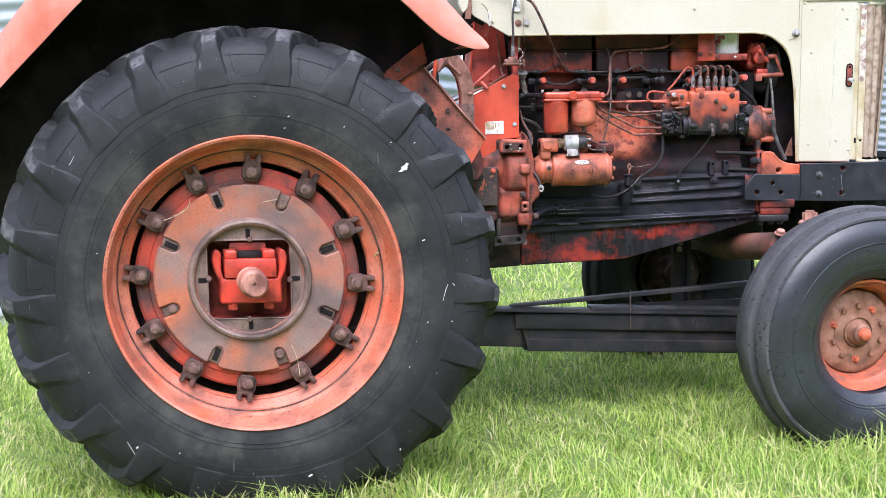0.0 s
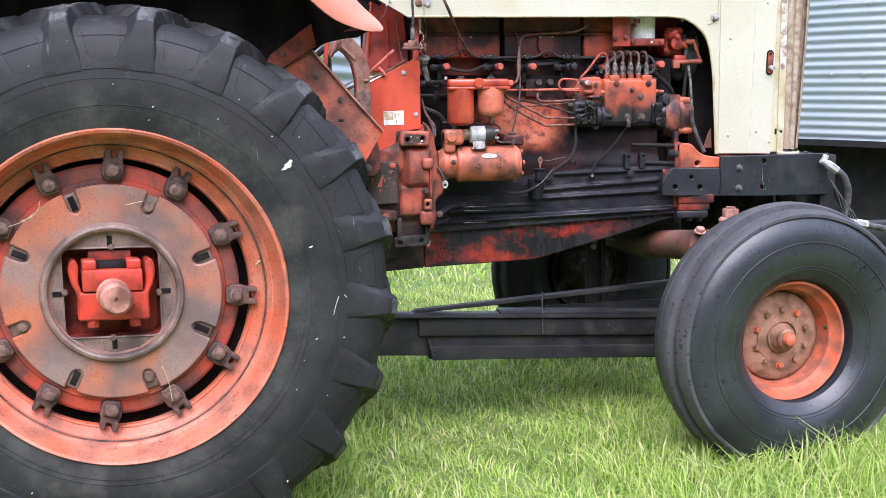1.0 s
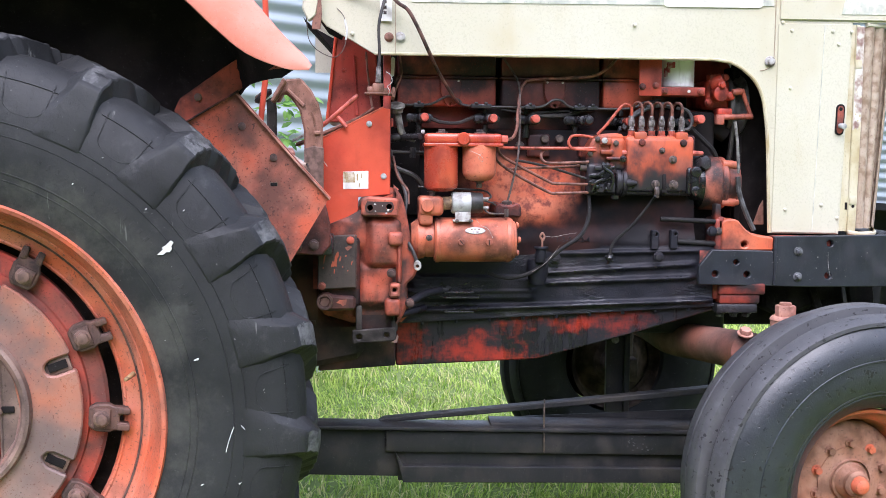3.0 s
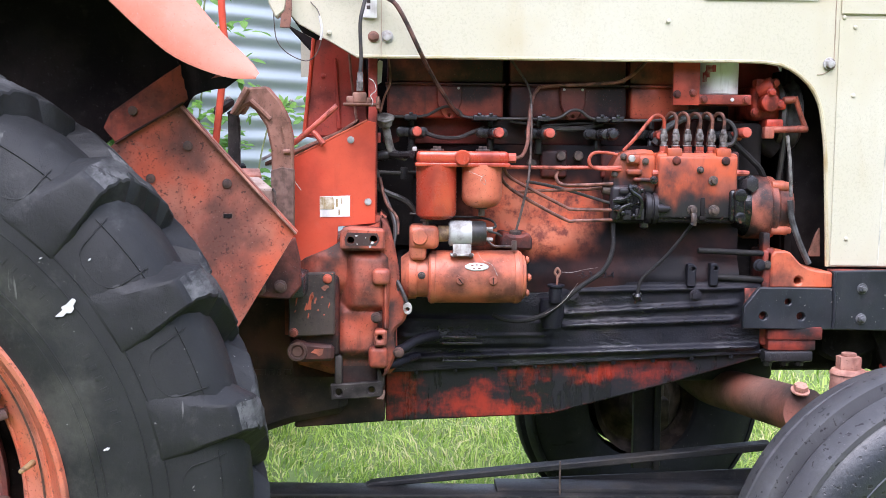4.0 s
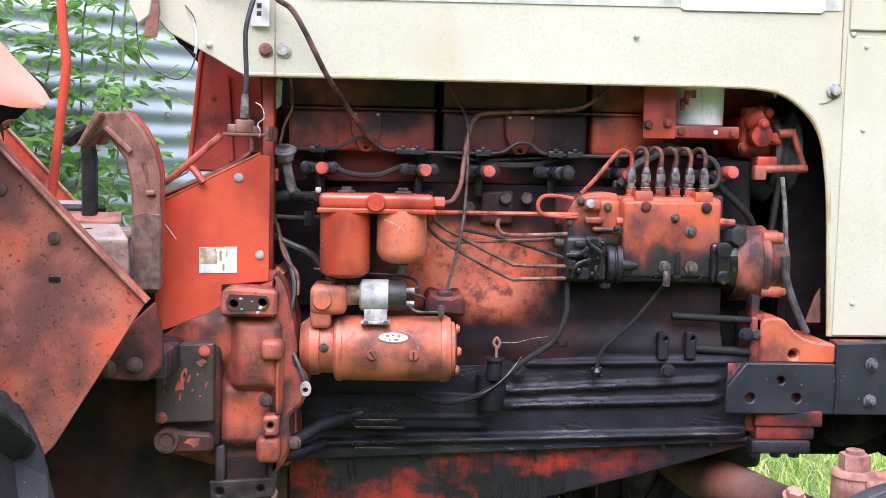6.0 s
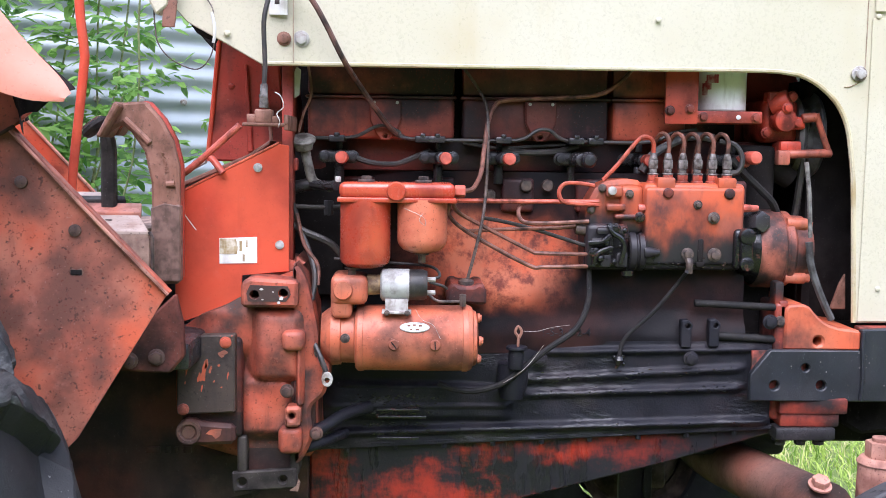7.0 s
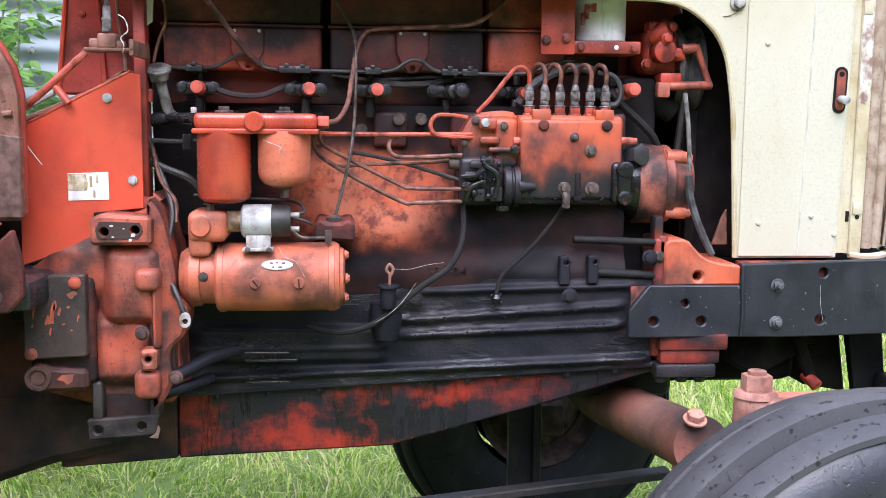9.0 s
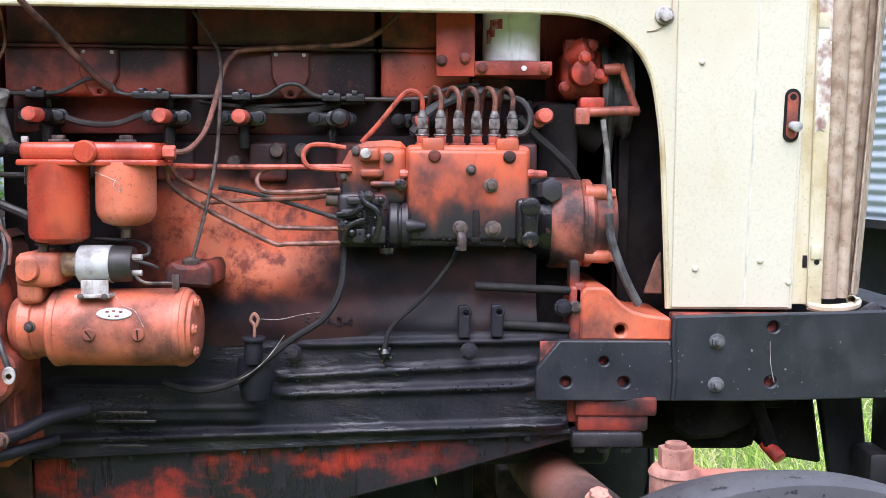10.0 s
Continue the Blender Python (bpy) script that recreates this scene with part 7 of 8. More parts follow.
def build_front_engine():
    back = part("filter_bracket", merge(box(1.748, 1.818, 0.975, 0.985, 1.492, 1.612, 0.002), box(1.815, 1.960, 0.985, 1.08, 1.495, 1.521, 0.003)), m_ped, tractor, "dark red sheet bracket holding a white filter can")
    bolts(back, "bracket_bolt", [(1.758, 0.975, 1.52), (1.800, 0.975, 1.524), (1.832, 0.985, 1.508), (1.945, 0.985, 1.507)], m_grimy, r=0.008)
    part("bracket_hole", cyl((1.908, 0.986, 1.508), (1.908, 0.983, 1.508), 0.005, seg=14, b=0.0004), m_splat, back)
    can = part("filter_can", moved(lathe([(0.052, 0.0), (0.0545, 0.003), (0.0545, 0.10), (0.049, 0.106), (0.001, 0.106)], "z", 40), Matrix.Translation((1.890, 1.06, 1.5225))), m_white, tractor, "white oil filter can with a crimson mark")
    # crimson print wrapped on the can
    bm = bmesh.new()
    for a0, a1, z0, z1 in ((-2.45, -1.95, 1.582, 1.600), (-2.65, -2.38, 1.556, 1.582), (-2.50, -2.22, 1.568, 1.586)):
        for k in range(5):
            b0, b1 = a0 + (a1 - a0) * k / 5, a0 + (a1 - a0) * (k + 1) / 5
            v = [bm.verts.new((1.890 + 0.0549 * math.cos(q), 1.06 + 0.0549 * math.sin(q), z)) for q, z in ((b0, z0), (b1, z0), (b1, z1), (b0, z1))]
            bm.faces.new(v)
    part("print", bm, m_crimson, can)
    S = Matrix.Translation((2.036, 1.04, 1.504)) @ Matrix.Scale(1.05, 4) @ Matrix.Translation((-1.9975, -0.94, -1.50))
    wp = part("water_pump", merge(box(1.95, 2.025, 0.955, 1.1, 1.455, 1.545, 0.014, 3), cyl((1.962, 0.95, 1.53), (1.995, 0.93, 1.545), 0.022, seg=18, b=0.004), cyl((1.985, 0.96, 1.50), (1.985, 0.915, 1.50), 0.024, seg=20, b=0.005), box(1.975, 2.03, 0.925, 0.965, 1.482, 1.508, 0.007, 3), box(1.98, 2.025, 0.93, 0.99, 1.432, 1.458, 0.005), box(1.952, 1.972, 0.93, 0.97, 1.54, 1.560, 0.004)), m_pumpdeep, tractor, "deep red water pump casting with tensioner", at=S)
    for p in ((1.955, 0.95, 1.475), (2.01, 0.923, 1.495), (2.0, 0.932, 1.55), (1.985, 0.914, 1.525)):
        part("pump_bolt", hexbolt(S @ Vector(p), r=0.009, h=0.010), m_pumpdeep, wp)
    part("tensioner_rod", merge(cyl((1.972, 0.925, 1.430), (2.085, 0.925, 1.434), 0.009, seg=14), box(1.970, 1.996, 0.912, 0.938, 1.408, 1.438, 0.004), tube([(2.05, 0.925, 1.515), (2.066, 0.925, 1.47), (2.082, 0.925, 1.43)], 0.0065, 10), cyl((2.02, 0.925, 1.505), (2.05, 0.925, 1.508), 0.010, seg=14)), m_drive, tractor, "faded orange tensioner rod", at=S)
    part("fan_pulley", moved(lathe([(0.02, -0.02), (0.062, -0.02), (0.066, -0.014), (0.052, -0.004), (0.052, 0.004), (0.066, 0.014), (0.062, 0.02), (0.02, 0.02)], "x", 40), Matrix.Translation((2.092, 1.13, 1.475)) @ Matrix.Scale(1.5, 4)), m_hosegrey, tractor, "dark fan belt pulley")
    part("fan_belt", tube([(2.085, 1.055, 1.51), (2.083, 1.06, 1.46), (2.075, 1.08, 1.30), (2.06, 1.12, 1.18)], 0.008, 6), m_wire, tractor)
    part("inner_baffle", plate([(1.90, 1.44), (2.12, 1.44), (2.16, 1.54), (2.10, 1.66), (1.90, 1.66)], 1.24, 1.25, b=0.002), m_ped, tractor, "dull red radiator baffle")
    # cover in gap black: the shade behind the hoses is in its colour
    part("timing_cover", merge(box(1.94, 2.02, 1.06, 1.5, 1.0, 1.45, 0.012, 3), cyl((2.0, 1.10, 1.42), (2.07, 1.10, 1.38), 0.03, seg=24)), m_hole, tractor, "near-black front timing cover")
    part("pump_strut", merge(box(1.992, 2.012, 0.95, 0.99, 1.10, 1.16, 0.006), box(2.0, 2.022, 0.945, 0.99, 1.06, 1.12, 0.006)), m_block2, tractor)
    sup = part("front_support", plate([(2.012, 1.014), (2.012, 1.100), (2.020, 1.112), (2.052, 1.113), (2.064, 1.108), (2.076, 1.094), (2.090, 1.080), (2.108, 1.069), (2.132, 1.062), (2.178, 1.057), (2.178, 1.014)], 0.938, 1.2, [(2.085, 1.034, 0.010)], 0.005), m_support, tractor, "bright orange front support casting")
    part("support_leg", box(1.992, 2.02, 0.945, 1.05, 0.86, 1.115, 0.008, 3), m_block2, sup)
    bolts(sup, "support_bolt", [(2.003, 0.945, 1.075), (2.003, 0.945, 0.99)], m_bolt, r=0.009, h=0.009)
    # added dark blocks that stand in for the shade under the engine
    part("bolster_wing", box(2.05, 2.43, 1.20, 1.55, 0.735, 0.90, 0.03), m_hole, tractor, "dark filler block behind the support")
    part("axle_bolster", box(1.80, 2.11, 1.16, 1.50, 0.715, 0.88, 0.02, 3), m_low, tractor, "dark filler block under the engine")
    low = part("axle_support", merge(box(2.003, 2.152, 0.925, 1.3, 0.878, 0.912, 0.005), box(2.008, 2.138, 0.932, 1.3, 0.848, 0.880, 0.006)), m_block2, tractor, "grimy red lower axle support block")
    part("support_pad", box(1.998, 2.128, 0.925, 1.3, 0.820, 0.848, 0.005), m_black, low)
    bolts(low, "pad_bolt", [(2.015, 0.95, 0.818), (2.10, 0.95, 0.818), (2.06, 0.95, 0.818)], m_black, (0, 0, -1), 0.012, 0.012)


build_front_engine()


m_step = paint("dusty step", (0.28, 0.17, 0.13), (0.34, 0.22, 0.17), (0.10, 0.06, 0.048), 0.4, 12, 0.6, (0.45, 0.08, 0.04), 0.3)
m_dusty = paint("pale dusty sheet", (0.36, 0.27, 0.225), (0.43, 0.34, 0.29), (0.24, 0.15, 0.12), 0.35, 12, 0.6, (0.45, 0.10, 0.06), 0.25)
m_gear = paint("greasy gearbox", (0.105, 0.036, 0.028), (0.055, 0.032, 0.029), (0.022, 0.020, 0.021), 0.5, 7, 0.4, (0.22, 0.035, 0.02), 0.05, gloss=0.4)
m_foot = paint("dusty black iron", (0.030, 0.026, 0.025), (0.05, 0.042, 0.038), (0.016, 0.014, 0.014), 0.4, 12, 0.5, (0.09, 0.07, 0.06), 0.2, gloss=0.3)


m_bell = paint("grimy bell housing paint", (0.47, 0.080, 0.040), (0.42, 0.110, 0.064), (0.065, 0.036, 0.030), 0.54, 8, 0.44, (0.025, 0.016, 0.014), 0.22, 5, relief=0.12)


def build_housing():
    """Clutch and bell housing, gearbox, cover plates."""
    bell = part("bell_housing", plate([(0.745, 1.06), (0.80, 1.10), (0.85, 1.12), (0.886, 1.135), (0.888, 1.182), (0.985, 1.212), (1.0, 1.20), (1.02, 1.10), (1.03, 0.80), (0.86, 0.80), (0.76, 0.83)], 0.845, 1.5, b=0.02), m_cast, tractor, "dusty orange cast bell housing")

    def ramp01(v, a, b):
        f = min(1.0, max(0.0, (v - a) / (b - a)))
        return f * f * (3 - 2 * f)

    def pad(x, z, x0, x1, z0, z1, s):
        return ramp01(x, x0 - s, x0 + s) * ramp01(-x, -x1 - s, -x1 + s) * ramp01(z, z0 - s, z0 + s) * ramp01(-z, -z1 - s, -z1 + s)

    def face(x, z):
        dome = 0.052 * pad(x, z, 0.902, 1.010, 0.968, 1.122, 0.024) + 0.008 * pad(x, z, 0.91, 1.0, 1.0, 1.10, 0.03)
        low = 0.032 * pad(x, z, 0.878, 0.985, 0.856, 0.984, 0.020)
        rib = 0.064 * pad(x, z, 0.990, 1.008, 0.925, 1.07, 0.007)
        shoulder = 0.030 * pad(x, z, 0.80, 1.02, 1.02, 1.13, 0.03)
        return 0.828 - max(dome, low, rib, shoulder) + 0.0012 * math.sin(63 * x + 11 * z) * math.sin(71 * z)

    outline = [(0.748, 1.062), (0.80, 1.10), (0.85, 1.12), (0.886, 1.14), (0.93, 1.17), (0.99, 1.19), (1.02, 1.12), (1.03, 1.06)]

    def crest(x):
        for (xa, za), (xb, zb) in zip(outline, outline[1:]):
            if x <= xb:
                return za + (zb - za) * (x - xa) / (xb - xa)
        return outline[-1][1]

    bm, cols = bmesh.new(), []
    for i in range(81):
        x = 0.748 + 0.276 * i / 80
        lo, hi = 0.828 + 0.078 * ramp01(-x, -0.878, -0.866), crest(x)
        cols.append([bm.verts.new((x, 0.87, lo))] + [bm.verts.new((x, face(x, lo + (hi - lo) * k / 90), lo + (hi - lo) * k / 90)) for k in range(91)] + [bm.verts.new((x, 0.87, hi))])
    for a, b in zip(cols, cols[1:]):
        for k in range(len(a) - 1):
            bm.faces.new((a[k], b[k], b[k + 1], a[k + 1]))
    bm.faces.new(cols[0])
    bm.faces.new(cols[-1])
    part("housing_face", bm, m_bell, bell, "smooth cast housing, grimy towards the joints", angle=50)
    part("top_lug_block", plate([(0.888, 1.124), (0.996, 1.124), (0.997, 1.176), (0.905, 1.181), (0.888, 1.172)], 0.757, 0.86, [(0.914, 1.149, 0.0085), (0.969, 1.152, 0.0085)], 0.006), m_cast, bell)
    part("lug_stain", plate([(0.902, 1.136), (0.975, 1.136), (0.984, 1.150), (0.978, 1.166), (0.906, 1.168), (0.899, 1.152)], 0.7555, 0.7575, [(0.914, 1.149, 0.0095), (0.969, 1.152, 0.0095)], 0), m_gear, bell, "old oil round the holes")
    part("lug_hole_back", box(0.90, 0.99, 0.80, 0.81, 1.13, 1.17, 0.001), m_hole, bell)
    for x, z, s in ((0.928, 1.160, 0.003), (0.966, 1.143, 0.005), (0.961, 1.134, 0.004), (0.93, 1.140, 0.002), (0.950, 1.155, 0.0018)):
        part("dropping", plate([(x + s * math.cos(q) * (1 + 0.4 * math.sin(2 * q + x * 90)), z + s * 0.7 * math.sin(q)) for q in [k * math.pi / 4 for k in range(8)]], 0.7545, 0.756, b=0), m_splat, bell)
    # curved flange where the engine bolts on, with its ribs and ears
    flange = curve_points([(0.985, 0, 1.211), (1.010, 0, 1.17), (1.032, 0, 1.066), (1.030, 0, 1.026), (1.054, 0, 0.997), (1.047, 0, 0.949), (1.019, 0, 0.917), (1.023, 0, 0.862), (1.007, 0, 0.822), (0.99, 0, 0.80)], 4)
    part("flange_ring", plate([(p.x, p.z) for p in flange] + [(0.98, 0.95), (0.98, 1.15)], 0.792, 0.88, b=0.007), m_castlow, bell, "oily brown casting flange")
    part("flange_arm", tube([(1.005, 0.815, 0.862), (1.04, 0.84, 0.868), (1.08, 0.88, 0.884), (1.13, 0.925, 0.890)], 0.013, 12), m_crank, bell)
    part("flange_arm", tube([(1.005, 0.82, 0.83), (1.04, 0.85, 0.835), (1.08, 0.91, 0.838)], 0.011, 12), m_crank, bell)
    part("rib_boss", box(0.966, 1.010, 0.748, 0.80, 1.040, 1.080, 0.012, 4), m_cast, bell)
    part("rib_ear", plate([(0.971, 0.888), (1.001, 0.889), (1.003, 0.930), (0.972, 0.929)], 0.758, 0.80, [(0.985, 0.910, 0.0065)], 0.005), m_cast, bell)
    part("lower_ear", box(0.957, 1.004, 0.764, 0.83, 0.832, 0.886, 0.013, 4), m_castlow, bell)
    bolts(bell, "flange_bolt", [(0.976, 0.764, 0.960), (1.031, 0.790, 0.869)], m_clamp, r=0.010, h=0.014)
    bolts(bell, "flange_bolt", [(1.046, 0.790, 0.985)], m_clamp, (1, -0.3, 0), r=0.008, h=0.012)
    cov = part("side_cover", plate([(0.763, 0.912), (0.765, 1.047), (0.772, 1.058), (0.786, 1.067), (0.876, 1.070), (0.875, 0.917)], 0.762, 0.79, b=0.003), m_cover, bell, "scratched dark cover plate with orange patches")
    bolts(cov, "cover_bolt", [(0.858, 0.762, 1.055), (0.776, 0.762, 0.923)], m_cast, r=0.0085, h=0.006)
    rr = random.Random(21)
    for x, z, w, h in ((0.815, 0.995, 0.007, 0.030), (0.821, 1.012, 0.004, 0.016), (0.806, 0.985, 0.003, 0.012), (0.784, 1.003, 0.003, 0.016), (0.829, 1.0, 0.003, 0.010), (0.853, 1.034, 0.010, 0.009), (0.845, 1.010, 0.003, 0.003), (0.780, 0.975, 0.002, 0.005), (0.835, 0.978, 0.003, 0.003), (0.862, 0.99, 0.002, 0.008), (0.850, 0.967, 0.003, 0.002), (0.812, 0.965, 0.002, 0.008)):
        ring = [(x + w * rr.uniform(0.45, 1.1) * math.cos(q) + 0.15 * h * math.sin(q), z + h * rr.uniform(0.5, 1.05) * math.sin(q)) for q in [k * math.pi / 5 for k in range(10)]]
        part("paint_patch", plate(ring, 0.7613, 0.763, b=0), m_orange, cov, "left-over orange paint")
    part("cover_base", box(0.765, 0.885, 0.788, 0.86, 0.86, 1.06, 0.010, 3), m_grimy, bell)
    part("shaft_end", plate([(0.760, 0.883), (0.768, 0.898), (0.788, 0.904), (0.807, 0.895), (0.873, 0.890), (0.873, 0.850), (0.787, 0.847), (0.766, 0.860)], 0.772, 0.85, b=0.008), m_gear, bell)
    part("paint_patch", plate([(0.817, 0.872), (0.826, 0.880), (0.848, 0.882), (0.845, 0.868), (0.836, 0.862), (0.83, 0.869)], 0.7705, 0.7725, b=0), m_orange, bell)
    part("shaft_ring", lathe([(0.001, -0.003), (0.012, -0.004), (0.013, -0.001), (0.017, -0.006), (0.023, -0.006), (0.025, 0.0), (0.025, 0.01)], "y", 28), m_clamp, bell, at=Matrix.Translation((0.784, 0.772, 0.875)))
    bracket = part("foot_bracket", plate([(0.862, 0.787), (0.992, 0.796), (0.993, 0.756), (0.864, 0.747)], 0.795, 0.81, [(0.883, 0.767, 0.0085), (0.964, 0.773, 0.0075)], 0.003), m_foot, bell, "dusty black two-hole foot bracket")
    for x0, x1, z1 in ((0.873, 0.892, 0.86), (0.977, 0.996, 0.85)):
        part("bracket_leg", box(x0, x1, 0.798, 0.86, 0.782, z1, 0.005, 3), m_foot, bracket)
    part("bracket_back", box(0.885, 0.985, 0.83, 0.86, 0.77, 0.86, 0.005), m_gear, bracket)
    part("bracket_dirt", plate([(0.978, 0.752), (0.994, 0.750), (0.999, 0.768), (0.995, 0.776), (0.990, 0.760)], 0.792, 0.796, b=0), m_step, bell)
    gear = part("gearbox", merge(plate([(-0.30, 1.05), (0.78, 1.06), (0.78, 0.80), (0.90, 0.80), (0.90, 0.682), (0.76, 0.655), (0.66, 0.622), (0.60, 0.60), (-0.30, 0.58)], 0.93, 1.69, b=0.02), box(0.30, 0.80, 0.98, 1.6, 1.05, 1.20, 0.02)), m_gear, tractor, "greasy black gearbox housing")
    for x0, x1 in ((0.66, 0.69), (0.70, 0.712), (0.72, 0.728), (0.738, 0.755)):
        part("casting_mark", box(x0, x1, 0.926, 0.931, 0.785, 0.800, 0.002), m_gear, gear)
    part("gearbox_belly", plate([(0.76, 0.634), (0.998, 0.650), (0.998, 0.80), (0.76, 0.80)], 0.973, 1.5, b=0.004), m_gear, gear)
    part("axle_trumpet", cyl((0.03, 0.35, 0.752), (0.03, 0.95, 0.752), 0.10, 0.15, 32, 0.01), m_black, gear)
    return bell


m_cover = paint("scratched dark plate", (0.055, 0.04, 0.034), (0.085, 0.055, 0.042), (0.03, 0.026, 0.024), 0.3, 10, 0.5, (0.48, 0.085, 0.035), 0.38)
build_housing()


def build_platform():
    """Dash pedestal, red side panel, pedals, levers and step."""
    panel = part("side_panel", plate([(0.752, 1.082), (0.757, 1.335), (0.880, 1.398), (0.956, 1.437), (0.975, 1.434), (0.975, 1.189), (0.884, 1.180), (0.882, 1.128)], 0.800, 0.804, b=0.001), m_panel, tractor, "bright red sheet-metal side panel")
    part("panel_flange", merge(plate([(0.757, 1.335), (0.880, 1.398), (0.956, 1.437), (0.956, 1.442), (0.880, 1.403), (0.757, 1.340)], 0.799, 0.86, b=0.001)), m_red, panel)
    part("panel_shelf", merge(plate([(0.70, 1.335), (0.885, 1.415), (0.93, 1.445), (0.93, 1.437), (0.885, 1.405), (0.70, 1.325)], 0.862, 0.98, b=0.002)), m_rust, panel)
    bolts(panel, "panel_bolt", [(0.915, 0.799, 1.391), (0.957, 0.799, 1.241)], m_silver, r=0.0065, h=0.005)
    lab = part("label", plate([(0.840, 1.203), (0.913, 1.205), (0.913, 1.256), (0.840, 1.253)], 0.7985, 0.7998, b=0), m_white, panel, "torn white and brown instruction label")
    part("label_stain", merge(plate([(0.8405, 1.222), (0.874, 1.222), (0.876, 1.235), (0.872, 1.2525), (0.8405, 1.2525)], 0.7978, 0.7986, b=0)), m_stain, lab)
    for x0, x1, z0, z1 in ((0.879, 0.884, 1.228, 1.248), (0.891, 0.895, 1.236, 1.250), (0.885, 0.889, 1.208, 1.222)):
        part("label_mark", box(x0, x1, 0.7976, 0.7986, z0, z1, 0), m_stain, lab)
    part("scratch", tube([(0.762, 0.7995, 1.318), (0.772, 0.799, 1.30), (0.79, 0.799, 1.275), (0.795, 0.799, 1.268)], 0.0010, 5), m_splat, panel)
    # added dark sheet: holds the shade in the gap beside the post
    part("firewall", box(0.965, 1.07, 0.965, 1.0, 1.12, 1.43, 0.004), m_hole, tractor, "dark filler sheet at the rear of the engine")
    part("corner_post", merge(box(0.956, 0.978, 0.84, 0.885, 1.17, 1.60, 0.003), box(0.978, 0.986, 0.85, 0.87, 1.385, 1.41, 0.002)), m_ped, tractor, "red angle-iron corner post")
    ped = part("dash_pedestal", merge(plate([(0.788, 1.40), (0.815, 1.67), (0.93, 1.67), (0.955, 1.40)], 0.955, 1.35, b=0.004), plate([(0.872, 1.42), (0.866, 1.60), (0.872, 1.60), (0.884, 1.42)], 0.945, 0.956, b=0.002)), m_ped, tractor, "dark red dash pedestal")
    part("pedestal_lip", tube([(0.788, 0.953, 1.40), (0.802, 0.953, 1.53), (0.816, 0.953, 1.67)], 0.005, 8), m_panel, ped)
    bolts(ped, "pedestal_bolt", [(0.838, 0.953, 1.555)], m_ped, r=0.005, h=0.004)
    part("pedestal_wire", tube([(0.905, 0.94, 1.61), (0.91, 0.94, 1.55), (0.92, 0.94, 1.47), (0.925, 0.92, 1.44)], 0.004, 6), m_rust, ped)
    # brake pedals
    bp = [(0.738, 1.176), (0.736, 1.364), (0.724, 1.42), (0.700, 1.455), (0.683, 1.468), (0.66, 1.452), (0.648, 1.446), (0.652, 1.468), (0.668, 1.492), (0.682, 1.507), (0.727, 1.511), (0.756, 1.478), (0.776, 1.440), (0.787, 1.393), (0.787, 1.30), (0.786, 1.176)]
    pedal = part("brake_pedal", plate(bp, 0.690, 0.712, b=0.005), m_rust, tractor, "rusty cast brake pedal arm")
    for line in ([(0.690, 0.688, 1.478), (0.715, 0.688, 1.455), (0.735, 0.688, 1.435)], [(0.765, 0.687, 1.36), (0.772, 0.687, 1.361), (0.78, 0.687, 1.362)]):
        part("pedal_rib", tube(line, 0.006, 8), m_rust, pedal)
    part("pedal_pad", plate([(0.645, 1.445), (0.655, 1.444), (0.690, 1.502), (0.680, 1.510)], 0.66, 0.745, b=0.003), m_rust, pedal)
    part("cast_number", letters("A57104", 0.0125, 0.0012, m_rust), m_rust, pedal, at=Matrix.Translation((0.7575, 0.6895, 1.400)) @ Matrix.Rotation(radians(78), 4, "Y"))
    part("pedal_dirt", plate([(0.737, 1.18), (0.735, 1.318), (0.760, 1.327), (0.789, 1.322), (0.788, 1.18)], 0.6885, 0.7135, b=0.003), m_nut, pedal, "darker lower end of the arm")
    twin = part("brake_pedal", plate([(x - 0.004, z + 0.003) for x, z in bp], 0.742, 0.762, b=0.005), m_ped, tractor, "second dark red brake pedal arm behind the rusty one")
    part("pedal_pad", plate([(0.651, 1.449), (0.661, 1.448), (0.696, 1.506), (0.686, 1.514)], 0.748, 0.80, b=0.003), m_rust, twin)
    second = part("clutch_pedal", merge(plate([(0.628, 1.30), (0.655, 1.30), (0.656, 1.42), (0.645, 1.452), (0.628, 1.45)], 0.745, 0.765, b=0.004), tube([(0.645, 0.755, 1.40), (0.644, 0.755, 1.437), (0.634, 0.755, 1.456)], 0.011, 10)), m_foot, tractor, "dark worn clutch pedal with a round ribbed pad")
    pad_at = Matrix.Translation((0.619, 0.755, 1.463)) @ Matrix.Rotation(radians(-38), 4, "Y")
    part("pedal_pad", lathe([(0.001, 0.010), (0.022, 0.010), (0.028, 0.006), (0.029, 0.0), (0.024, -0.007), (0.001, -0.010)], "z", 28), m_foot, second, at=pad_at)
    for k in range(5):
        part("pad_rib", box(-0.022 + 0.002 * abs(k - 2), 0.022 - 0.002 * abs(k - 2), -0.002, 0.002, 0.008, 0.0125, 0.001), m_step, second, at=pad_at @ Matrix.Translation((0, (k - 2) * 0.009, 0)))
    def slab(front, rear, thick):
        """A board whose top runs from a front edge to a rear edge, each (x0, x1, y, z)."""
        bm = bmesh.new()
        q = [(front[0], front[2], front[3]), (front[1], front[2], front[3]), (rear[1], rear[2], rear[3]), (rear[0], rear[2], rear[3])]
        up, down = [bm.verts.new(p) for p in q], [bm.verts.new((x, y, z - thick)) for x, y, z in q]
        bm.faces.new(up)
        bm.faces.new(down[::-1])
        for i in range(4):
            bm.faces.new((up[i], down[i], down[(i + 1) % 4], up[(i + 1) % 4]))
        bmesh.ops.bevel(bm, geom=list(bm.edges), offset=0.0015, segments=1, affect="EDGES")
        return bm

